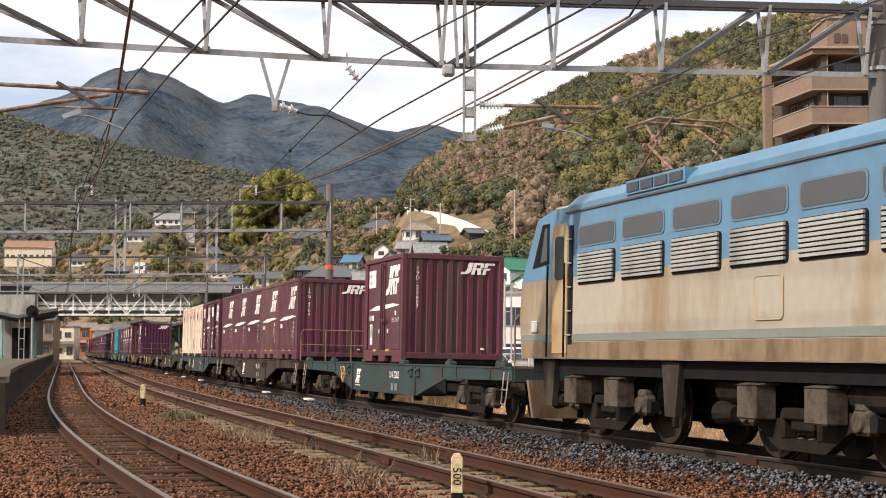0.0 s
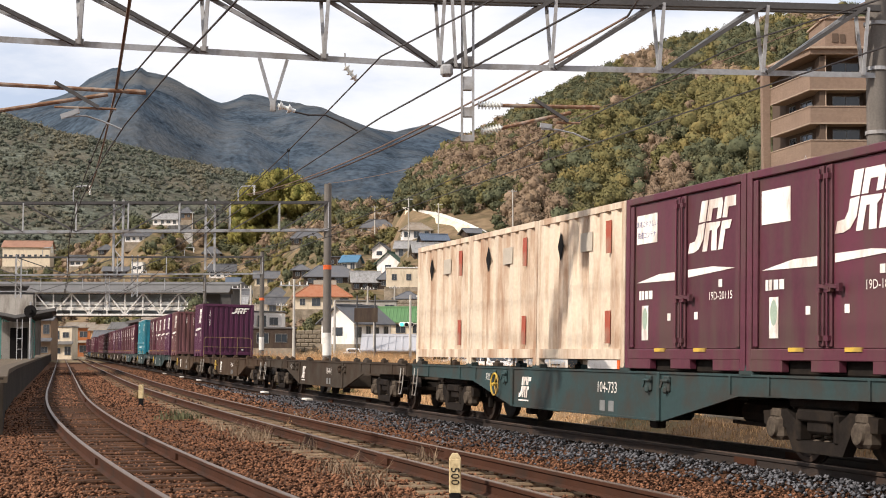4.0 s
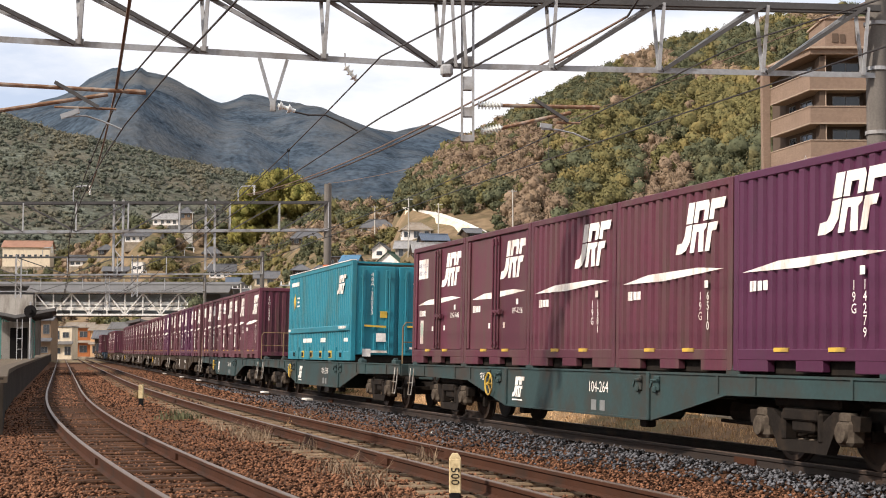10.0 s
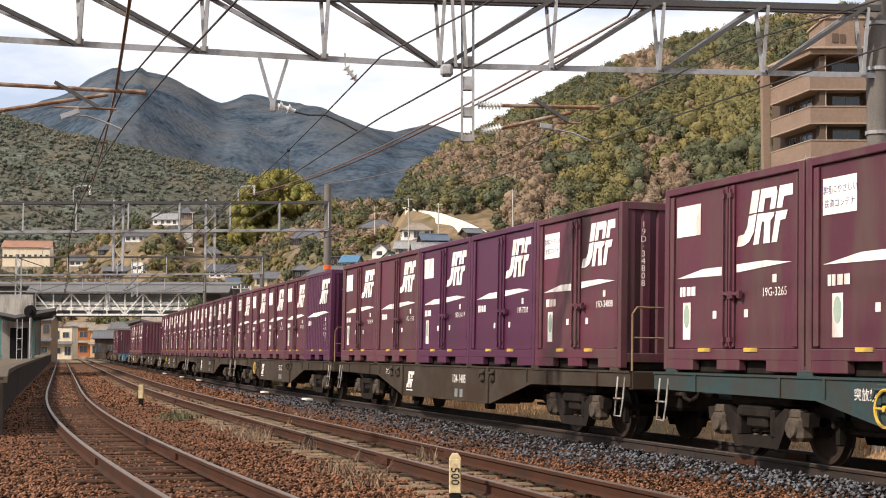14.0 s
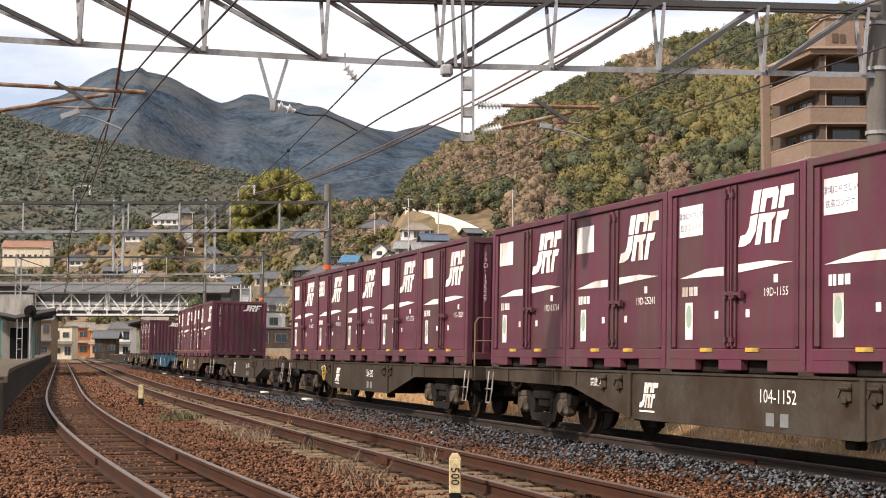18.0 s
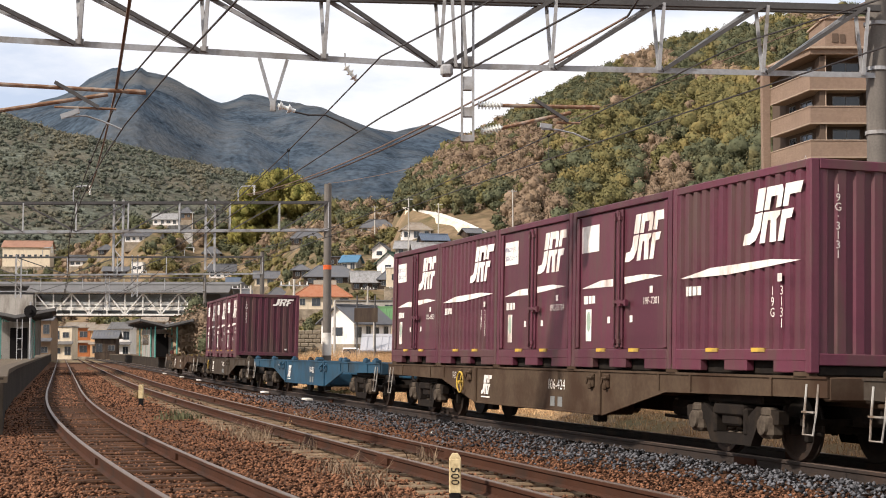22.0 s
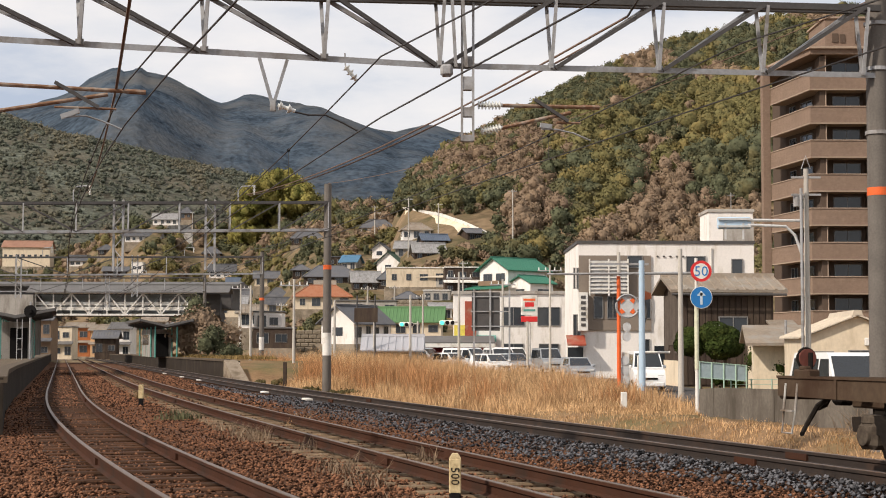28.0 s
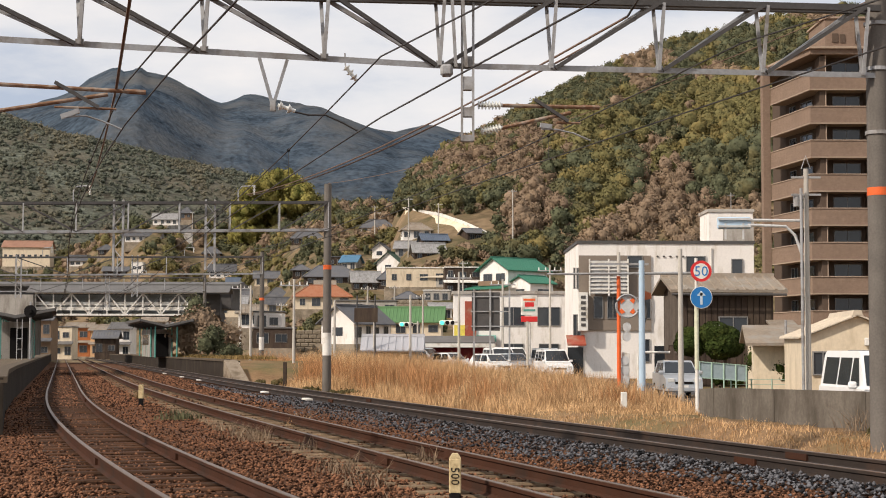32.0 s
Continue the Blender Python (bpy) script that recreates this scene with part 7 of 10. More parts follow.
def office():
    o = thing("office_building", "white modern office block with a grey corner and dark windows", "building", pose(14.15, 106.0, -0.9))
    w, d, h = 12.4, 11.0, 9.0
    part("wall", Geo().box((0.45, 0, h / 2), (w - 0.9, d, h)), M_WALLWHITE, o)
    part("parapet", Geo().box((0.45, 0, h + 0.08), (w - 0.74, d + 0.16, 0.2)), M_GALVDARK, o)
    part("grey_corner", Geo().box((-2.9, -d / 2 - 0.06, 5.75), (4.7, 0.14, 4.9)), M_TAUPE, o, "taupe rendered corner panel")
    g = part("louvre_screen", Geo().box((-3.35, -d / 2 - 0.42, 6.75), (2.5, 0.05, 2.2)), M_GALV, o, "steel louvre screen")
    for i in range(9):
        part("louvre", Geo().box((-3.35, -d / 2 - 0.48, 5.75 + i * 0.25), (2.5, 0.06, 0.09)), M_WHITEP, g)
    for x in (-4.6, -3.35, -2.1):
        part("mullion", Geo().box((x, -d / 2 - 0.5, 6.75), (0.09, 0.09, 2.4)), M_WHITEP, g)
    for x, z, w, h_, n_ in ((-4.0, 4.8, 0.63, 1.45, 0), (-3.05, 4.8, 0.78, 1.45, 1), (-0.95, 4.8, 0.75, 1.45, 0), (-1.6, 7.8, 1.0, 0.8, 0), (2.4, 7.6, 1.3, 1.15, 1), (5.1, 7.5, 0.75, 1.0, 0), (-1.0, 2.0, 0.7, 1.5, 0)):
        window(o, (x, -d / 2 - (0.16 if x < -0.6 and z > 3 else 0.05), z), w, h_, mullions=n_)
    for k in range(5):
        part("wall_vent", Geo().box((-0.1 + k * 0.42, -d / 2 - 0.05, 8.15), (0.14, 0.08, 0.10), bev=0.02), M_GALVDARK, o)
    part("service_pipe", Geo().tube((3.4, -d / 2 - 0.08, 0), (3.4, -d / 2 - 0.08, h - 0.3), 0.05, n=8), M_WHITEP, o)
    for i in range(4):
        window(o, (-5.55 + i * 0.2, -d / 2 - 0.05, 6.7), 0.14, 1.4, mullions=0)
    window(o, (-5.4, -d / 2 - 0.05, 3.4), 0.5, 1.9)
    s = part("wall_sign", Geo().box((-5.05, -d / 2 - 0.5, 4.5), (0.62, 0.7, 2.5), bev=0.03), M_WHITEP, o, "upright white wall sign with grey lettering bars")
    for i in range(6):
        part("lettering_bar", Geo().box((-5.05, -d / 2 - 0.87, 5.45 - i * 0.36), (0.30, 0.02, 0.2)), M_GALVDARK, s)
    part("door_canopy", Geo().slab([(-d / 2 - 1.2, 2.3), (-d / 2, 2.9), (-d / 2, 3.0), (-d / 2 - 1.2, 2.4)], -6.1, -4.9, "x"), M_REDMARK, o, "small brick-red door canopy")
    part("doorway", Geo().box((-5.5, -d / 2 - 0.03, 1.1), (1.0, 0.08, 2.2)), M_DARKGLASS, o)
    part("doorway", Geo().box((0.6, -d / 2 - 0.03, 1.2), (1.9, 0.08, 2.2)), M_DARKGLASS, o)
    t = thing("stair_tower", "white stair tower with a pale blue flank behind the office", "building", pose(21.6, 117.0, -0.9))
    part("wall", Geo().box((0, 0, 6.2), (3.3, 4, 12.4)), M_WALLWHITE, t)
    part("parapet", Geo().box((0, 0, 12.45), (3.5, 4.2, 0.22)), M_WALLGREY, t)
    part("flank", Geo().box((0.55, -2.05, 9.0), (2.3, 0.1, 5.6)), M_WALLGREY, t)
    part("aerial", Geo().tube((0.4, 0, 12.4), (0.4, 0, 14.0), 0.03, n=6).bar((0.1, 0, 13.8), (0.7, 0, 13.8), 0.03), M_GALV, t)


M_TAUPE = mat("taupe_render", (0.23, 0.19, 0.155), rough=0.9, var=0.1)
office()


def apartment():
    """Ten-storey block: balcony bands with brick-tiled fronts, recessed loggias coloured dark for their shade."""
    a = thing("apartment_block", "ten-storey tan tiled apartment block with balcony bands", "apartment block", pose(27.55, 131.0, -0.9))
    n, fh, foot = 9, 2.92, 1.0
    top = n * fh + foot
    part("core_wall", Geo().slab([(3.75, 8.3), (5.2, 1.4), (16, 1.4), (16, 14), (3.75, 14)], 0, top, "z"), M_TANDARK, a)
    part("corner_pier", Geo().box((2.0, 8.9, (top + 0.6) / 2), (0.70, 1.0, top + 0.6), bev=0.03), M_TAN, a, "tan tiled corner pier")
    for k in range(n):
        z = k * fh + foot
        b = part("balcony", Geo().slab([(2.36, 8.4), (3.9, -0.35), (16, -0.35), (16, -0.2), (4.04, -0.2), (2.52, 8.4)], z - 0.12, z + 1.32, "z"), M_TAN, a, "tan tiled balcony front")
        part("balcony_floor", Geo().slab([(2.52, 8.4), (4.04, -0.2), (16, -0.2), (16, 1.6), (5.2, 1.6), (3.9, 8.4)], z - 0.16, z + 0.1, "z"), M_TANLIGHT, b)
        part("coping", Geo().slab([(2.30, 8.4), (3.84, -0.42), (16, -0.42), (16, -0.12), (4.10, -0.12), (2.58, 8.4)], z + 1.32, z + 1.40, "z"), M_TANLIGHT, b)
        part("drip_edge", Geo().slab([(2.33, 8.4), (3.87, -0.39), (16, -0.39), (16, -0.35), (3.9, -0.35), (2.36, 8.4)], z - 0.16, z - 0.06, "z"), M_TANLIGHT, b)
        for x, w in ((7.4, 2.4), (10.6, 2.4), (13.8, 2.4)):
            window(a, (x, 1.36, z + 1.60), w, 1.8, mullions=1)
        for f, w in ((0.22, 1.3), (0.62, 2.4)):
            window(a, (3.75 + 1.45 * f - 0.05, 8.3 - 6.9 * f, z + 1.60), w, 1.7, facing=-78.1, mullions=1)
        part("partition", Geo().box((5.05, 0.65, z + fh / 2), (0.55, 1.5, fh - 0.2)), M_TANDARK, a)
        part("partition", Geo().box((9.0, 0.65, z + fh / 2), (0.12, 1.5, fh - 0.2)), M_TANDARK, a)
    part("roof_band", Geo().slab([(2.3, 8.6), (3.9, -0.5), (16, -0.5), (16, 14), (2.3, 14)], top, top + 0.45, "z"), M_TAN, a)
    part("roof_slab", Geo().slab([(2.1, 8.7), (3.75, -0.8), (16, -0.8), (16, 14.3), (2.1, 14.3)], top + 0.45, top + 0.65, "z"), M_TANLIGHT, a)
    p = part("penthouse", Geo().box((10.35, 5, top + 2.15), (9.0, 6, 3.0)), M_TAN, a)
    part("penthouse_cap", Geo().box((10.35, 5, top + 3.7), (9.3, 6.3, 0.16)), M_TANLIGHT, p)
    for x, z, w, h in ((6.7, 1.9, 0.5, 0.8), (7.35, 1.85, 0.45, 0.75)):
        part("penthouse_mark", Geo().box((x, 1.96, top + z), (w, 0.06, h)), M_TANDARK, p)
    part("penthouse_slot", Geo().box((8.6, 1.97, top + 2.2), (0.35, 0.05, 1.6)), M_TANDARK, p)
    part("lightning_rod", Geo().tube((12.5, 5, top + 3.7), (12.5, 5, top + 6), 0.04, n=6), M_GALV, p)
    part("downpipe", Geo().tube((5.3, -0.1, 0), (5.3, -0.1, top), 0.05, n=8), M_TANLIGHT, a)
    return a


def brick_mat(name, col):
    m = mat(name, col, rough=0.8, var=0.14, scale=0.5, fine=4)
    n, l = m.node_tree.nodes, m.node_tree.links
    p = n["Principled BSDF"]
    src = p.inputs["Base Color"].links[0].from_socket
    tc = n.new("ShaderNodeTexCoord")
    mp = n.new("ShaderNodeMapping")
    mp.inputs["Rotation"].default_value = (radians(90), 0, 0)
    l.new(tc.outputs["Object"], mp.inputs["Vector"])
    b = n.new("ShaderNodeTexBrick")
    b.inputs["Scale"].default_value = 1.0
    b.inputs["Brick Width"].default_value, b.inputs["Row Height"].default_value = 0.23, 0.075
    b.inputs["Mortar Size"].default_value = 0.008
    b.inputs["Color1"].default_value, b.inputs["Color2"].default_value, b.inputs["Mortar"].default_value = (1, 1, 1, 1), (0.90, 0.89, 0.88, 1), (0.80, 0.79, 0.78, 1)
    l.new(mp.outputs[0], b.inputs["Vector"])
    mx = n.new("ShaderNodeVectorMath")
    mx.operation = "MULTIPLY"
    l.new(src, mx.inputs[0])
    l.new(b.outputs["Color"], mx.inputs[1])
    l.new(mx.outputs[0], p.inputs["Base Color"])
    return m


M_TAN = brick_mat("tan_tile", (0.245, 0.175, 0.132))
M_TANLIGHT = mat("pale_tan_concrete", (0.34, 0.26, 0.20), rough=0.9, var=0.12)
# Dark brown for the recessed walls, with the loggia shade in the colour.
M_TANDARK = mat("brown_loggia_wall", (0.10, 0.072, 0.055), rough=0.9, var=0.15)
apartment()


# ---- things along the road ----
def wooden_house():
    h = thing("old_wooden_house", "dark weathered timber house with a brown-grey tiled roof", "house", pose(15.35, 86.0, -0.85, 0, 0, 2) @ Matrix.Diagonal((1.06, 1.06, 1.12, 1.0)))
    part("wall", gable_wall(4.8, 4.6, 4.75, 0.6), M_WALLDARK, h)
    for i in range(15):
        part("board", keep("front_board", lambda: Geo().box((0, 0, 0), (0.27, 0.04, 4.5)).mesh("board", M_WALLDARK)), None, h, m=Matrix.Translation((-2.2 + i * 0.31, -2.33, 2.4)))
    for i in range(14):
        part("board", keep("end_board", lambda: Geo().box((0, 0, 0), (0.04, 0.28, 2.9)).mesh("board", M_GREYBOARD)), None, h, "weathered grey end board", m=Matrix.Translation((-2.43, -2.1 + i * 0.32, 3.1 + (0.4 if 3 < i < 10 else 0))))
    part("plaster_foot", Geo().box((-2.44, 0, 0.65), (0.06, 4.5, 1.3)), M_WALLCREAM, h)
    part("roof", roof_mesh("gable", 4.8, 4.6, 0.6, 0.6).mesh("roof", M_TILEBROWN), None, h, m=Matrix.Translation((0, 0, 4.75)))
    window(h, (0.3, -2.40, 2.9), 1.5, 1.1)
    part("air_conditioner", Geo().box((-0.85, -2.5, 2.85), (0.6, 0.3, 0.5), bev=0.03), M_WHITEP, h, "white air-conditioner unit")
    part("gutter", Geo().tube((-2.95, -2.95, 4.5), (2.95, -2.95, 4.5), 0.06, n=8), M_GALVDARK, h)
    part("lean_to_roof", Geo().slab([(-3.4, 2.9), (-2.3, 3.2), (-2.3, 3.3), (-3.4, 3.0)], 2.0, 3.4, "x"), M_TILEBROWN, h)
    g = thing("garage", "beige garage with a grey corrugated roof", "garage", pose(15.9, 69.5, -0.85, 0, 0, -8) @ Matrix.Diagonal((1.08, 1.08, 1.04, 1.0)))
    part("wall", Geo().box((0, 1.5, 1.1), (3.5, 4.0, 2.2)), M_WALLCREAM, g)
    part("roof", Geo().slab([(-1.4, 2.2), (1.5, 3.0), (3.8, 2.3), (3.8, 2.42), (1.5, 3.12), (-1.4, 2.32)], -2.1, 2.2, "x"), M_TILEBROWN, g)
    part("flue", Geo().tube((-0.4, -0.3, 2.4), (-0.4, -0.3, 3.3), 0.05, n=8), M_GALV, g)
    c = thing("cream_shed", "cream painted workshop with a low gable and dark windows", "workshop", pose(16.35, 62.6, -0.85, 0, 0, -6) @ Matrix.Diagonal((1.09, 1.09, 1.04, 1.0)))
    part("wall", gable_wall(5.6, 3.8, 2.5, 0.8), M_WALLCREAM, c, m=Matrix.Rotation(radians(90), 4, "Z"))
    part("roof", roof_mesh("gable", 5.8, 3.9, 0.8, 0.12, 0.05).mesh("roof", M_TILEPALE), None, c, m=Matrix.Translation((0, 0, 2.52)) @ Matrix.Rotation(radians(90), 4, "Z"))
    window(c, (-1.2, -2.84, 1.55), 0.75, 0.9)
    window(c, (0.1, -2.84, 1.5), 0.85, 1.1)
    part("doorway", Geo().box((1.25, -2.84, 1.2), (0.7, 0.06, 1.9)), M_DARKGLASS, c)
    part("vent_hood", Geo().box((0.35, -2.95, 2.35), (0.25, 0.2, 0.3), bev=0.03), M_WHITEP, c)


M_GREYBOARD = mat("weathered_grey_boards", (0.105, 0.085, 0.07), rough=0.9, var=0.3, objvar=0.25, scale=2, fine=20, streak=8)
wooden_house()


def retaining_wall():
    g = thing("retaining_wall", "stained grey concrete retaining wall beside the track", "wall", kind="structure")
    pts = [(6.15, 36.4), (6.35, 35.6), (7.1, 32.6), (8.1, 29.2), (9.2, 25.0), (10.4, 19.0)]
    for i, ((x0, y0), (x1, y1)) in enumerate(zip(pts, pts[1:])):
        d = Vector((x1 - x0, y1 - y0, 0)).normalized()
        s = Vector((-d.y, d.x, 0)) * 0.11
        t0, t1 = 0.42 + 0.055 * i, 0.42 + 0.055 * (i + 1)
        a, b = Vector((x0, y0, 0)) + d * 0.01, Vector((x1, y1, 0)) - d * 0.01
        v = [a - s, b - s, b + s, a + s]
        part("wall_panel", Geo().add([(*p.xy, -1.2) for p in v] + [(*v[0].xy, t0), (*v[1].xy, t1), (*v[2].xy, t1), (*v[3].xy, t0)], [(3, 2, 1, 0), (4, 5, 6, 7), (0, 1, 5, 4), (1, 2, 6, 5), (2, 3, 7, 6), (3, 0, 4, 7)]), M_WALLSTAIN, g)


M_WALLSTAIN = mat("stained_wall_concrete", (0.155, 0.135, 0.112), rough=0.95, var=0.25, scale=1.2, fine=14, bump=0.01, dirt=(0.085, 0.072, 0.058), dirt_amount=0.6, dirt_scale=1.4, streak=3)
retaining_wall()
ROAD = [(12.0, 20.0), (10.9, 29.0), (10.3, 38.0), (10.5, 50.0), (10.9, 62.0), (10.7, 76.0), (9.4, 94.0), (7.2, 109.0), (2.0, 115.5), (-6.0, 119.0)]


def road():
    g, k = Geo(), Geo()
    for i, (x, y) in enumerate(ROAD):
        a, b = ROAD[max(i - 1, 0)], ROAD[min(i + 1, len(ROAD) - 1)]
        d = Vector((b[0] - a[0], b[1] - a[1], 0)).normalized()
        n = Vector((d.y, -d.x, 0))
        z = height(x, y) + 0.03
        g.v.extend([tuple(Vector((x, y, z)) - n * 2.4), tuple(Vector((x, y, z)) + n * 2.4)])
        if i:
            j = len(g.v)
            g.f.append((j - 4, j - 3, j - 1, j - 2))
            p = Vector((ROAD[i - 1][0], ROAD[i - 1][1], height(*ROAD[i - 1]) + 0.09)) - n * 2.55
            k.bar(p, Vector((x, y, z + 0.06)) - n * 2.55, 0.2, 0.16)
    setting("road", g, M_ASPHALT, "asphalt town road", "road")
    setting("kerb", k, M_CONC, "pale concrete kerb", "kerb")


road()


def road_sign():
    s = thing("speed_limit_sign", "red-ringed speed sign over a blue arrow disc on white pole", "road sign", pose(7.42, 45.0, -0.75))
    part("pole", Geo().tube((0, 0, 0), (0, 0, 4.75), 0.055, 0.045, n=12), M_WHITEP, s, smooth=True)
    part("yellow_sleeve", Geo().tube((0, 0, 1.5), (0, 0, 3.5), 0.064, n=12), M_SLEEVE, s, "pale yellow-green sleeve")
    for z, nm, mt in ((4.37, "speed_disc", M_SIGNRED), (3.60, "arrow_disc", M_SIGNBLUE)):
        d = part(nm, Geo().tube((0.13, -0.10, z), (0.13, -0.085, z), 0.31, n=32), mt, s)
        if nm == "speed_disc":
            part("white_field", Geo().tube((0.13, -0.106, z), (0.13, -0.1, z), 0.225, n=32), M_WHITEP, d)
            part("numeral", text_geo("50", 0.42), M_SIGNBLUE, d, m=Matrix.Translation((0.13, -0.112, z - 0.145)))
        else:
            part("arrow", Geo().box((0.13, -0.105, z - 0.04), (0.07, 0.008, 0.34)).slab([(0.0, z + 0.05), (0.26, z + 0.05), (0.13, z + 0.2)], -0.109, -0.101), M_ARROW, d, "pale arrow")
            part("rim", Geo().tube((0.13, -0.098, z), (0.13, -0.088, z), 0.325, n=32), M_WHITEP, s)


M_SLEEVE = mat("pale_yellow_sleeve", (0.60, 0.60, 0.44), rough=0.6)
M_ARROW = mat("pale_sign_sheet", (0.45, 0.55, 0.62), rough=0.6)
road_sign()


def crossing_kit():
    o = thing("crossing_alarm_post", "orange crossing post with a round mirror frame and orange hood", "post", pose(6.63, 58.0, -0.7))
    part("post", Geo().line([(0, 0, 0.35), (0, 0, 4.75)], 0.075, 10).line([(0, 0, 0.37), (0.12, 0, 0.12), (0.32, 0, -0.05)], 0.07, 8), M_ORANGE, o, smooth=True)
    ring = [(0.32 + 0.43 * math.cos(a), -0.12, 3.62 + 0.43 * math.sin(a)) for a in [2 * math.pi * i / 24 for i in range(25)]]
    part("mirror_rim", Geo().line(ring, 0.045, 6), M_GALV, o)
    part("mirror_back", Geo().tube((0.32, -0.06, 3.62), (0.32, 0.02, 3.62), 0.40, 0.28, n=24), M_GALVLIGHT, o, "pale weathered mirror back")
    for a in (45, 135, 225, 315):
        c, q = math.cos(radians(a)), math.sin(radians(a))
        part("orange_patch", Geo().slab([(0.32 + 0.22 * c - 0.1 * q, 3.62 + 0.22 * q + 0.1 * c), (0.32 + 0.36 * c - 0.06 * q, 3.62 + 0.36 * q + 0.06 * c), (0.32 + 0.36 * c + 0.06 * q, 3.62 + 0.36 * q - 0.06 * c), (0.32 + 0.22 * c + 0.1 * q, 3.62 + 0.22 * q - 0.1 * c)], -0.09, -0.07), M_ORANGE, o)
    part("second_rim", Geo().line([(0.9 + 0.14 * math.cos(a), -0.02, 3.4 + 0.42 * math.sin(a)) for a in [2 * math.pi * i / 20 for i in range(21)]], 0.05, 6), M_GALVDARK, o)
    part("hood", Geo().slab([(0.78, 3.95), (0.95, 4.2), (1.2, 4.1), (1.22, 3.9), (0.85, 3.82)], -0.2, 0.2), M_HOOD, o, "faded orange hood", )
    part("bracket", Geo().bar((0, 0, 3.95), (1.0, 0, 3.95), 0.04), M_GALV, o)
    part("bracket", Geo().bar((0, 0, 3.6), (0.9, 0, 3.5), 0.04), M_GALV, o)
    b = thing("signal_pole", "pale blue steel pole carrying a road sign arm", "pole", pose(7.45, 57.6, -0.7) @ Matrix.Diagonal((0.886, 0.886, 0.91, 1.0)))
    part("shaft", Geo().tube((0, 0, 0), (0, 0, 5.85), 0.15, 0.12, n=14), M_PALEBLUE, b, smooth=True)
    part("arm", Geo().bar((-2.1, 0, 5.7), (0.3, 0, 5.7), 0.09, 0.09), M_GALV, b)
    part("arm", Geo().tube((-4.0, 0, 5.28), (2.2, 0, 5.33), 0.045, 0.06, 8), M_GALV, b)
    f = thing("white_cabinet_cluster", "white equipment cabinet with pipe frame by the crossing", "cabinet", pose(7.3, 58.2, -0.75) @ Matrix.Diagonal((0.8, 0.88, 0.9, 1.0)))
    part("cabinet", Geo().box((-0.5, 0, 1.4), (0.34, 0.3, 1.5), bev=0.02), M_WHITEP, f)
    part("pipe_frame", Geo().line([(0.1, 0, 0), (0.1, 0, 2.0), (0.3, 0, 2.15), (1.6, 0, 2.15)], 0.05, 8), M_WHITEP, f)
    for z in (1.0, 1.4, 1.8, 2.8, 3.2):
        part("lamp_disc", Geo().tube((-0.55 + 0.1 * (z > 2), -0.2, z), (-0.55 + 0.1 * (z > 2), -0.1, z), 0.2, n=16), M_GALVLIGHT, f)


M_GALVLIGHT = mat("pale_galvanised", (0.55, 0.55, 0.54), rough=0.5, metal=0.2, var=0.2)
M_HOOD = mat("faded_orange_hood", (0.50, 0.14, 0.06), rough=0.6, var=0.15)
crossing_kit()


def utility_pole(x, y, h, label="grey concrete utility pole with crossarms and wires", arms=2, r=0.15, group="utility poles"):
    z = height(x, y) - 0.3
    p = thing("utility_pole", label, "utility pole", pose(x, y, z), group=group)
    part("pole", Geo().tube((0, 0, 0), (0, 0, h), r, r * 0.7, 14), M_UPOLE, p, smooth=True)
    for k in range(arms):
        zz = h - 0.4 - 0.75 * k
        part("crossarm", Geo().bar((-0.9, 0, zz), (0.9, 0, zz), 0.08), M_GALV, p)
        for q in (-0.8, -0.3, 0.35, 0.8):
            part("pin_insulator", Geo().tube((q, 0, zz + 0.04), (q, 0, zz + 0.24), 0.05, 0.03, 8), M_INSUL, p)
    return p


M_UPOLE = mat("pale_concrete_pole", (0.48, 0.45, 0.40), rough=0.85, var=0.15, scale=1.5, fine=20, dirt=(0.24, 0.22, 0.2), dirt_amount=0.4, streak=6)


def big_sign_pole():
    p = thing("overhead_road_sign", "back of an overhead road sign on a tall grey mast arm", "road sign", pose(13.07, 55.1, -0.85) @ Matrix.Diagonal((1.06, 1.06, 1.043, 1.0)))
    part("mast", Geo().tube((0, 0, 0), (0, 0, 8.3), 0.11, 0.08, n=16), M_UPOLE, p, smooth=True)
    part("steel_mast", Geo().tube((-0.22, -0.2, 0), (-0.22, -0.2, 7.6), 0.05, n=10), M_GALV, p)
    part("arm", Geo().tube((-0.15, 0, 6.5), (-2.0, 0.0, 6.52), 0.05, n=8), M_GALVLIGHT, p)
    part("arm", Geo().line([(-0.15, 0, 5.3), (-0.4, 0, 6.0), (-0.7, 0, 6.3), (-2.0, 0, 6.35)], 0.05, 8), M_GALVLIGHT, p)
    b = part("panel_back", Geo().box((-2.45, 0.05, 6.42), (1.15, 0.1, 0.42), bev=0.05), M_PALEBLUE, p)
    for z in (6.3, 6.55):
        part("rail", Geo().bar((-3.0, -0.05, z), (-1.9, -0.05, z), 0.07), M_GALVLIGHT, b)
    for x in (-2.75, -2.15):
        part("hanger", Geo().bar((x, 0, 5.85), (x, 0, 6.4), 0.06), M_GALVLIGHT, b)
    for z in (8.0, 7.4):
        part("crossarm", Geo().bar((-0.5, 0, z), (0.5, 0, z), 0.07), M_GALV, p)
    part("transformer", Geo().tube((-0.3, 0.1, 7.0), (-0.3, 0.1, 7.4), 0.12, n=10), M_GALV, p)
    part("steel_cap", Geo().line([(-0.15, 0, 8.3), (0, 0, 8.75), (0.15, 0, 8.3)], 0.018, 6), M_GALV, p)


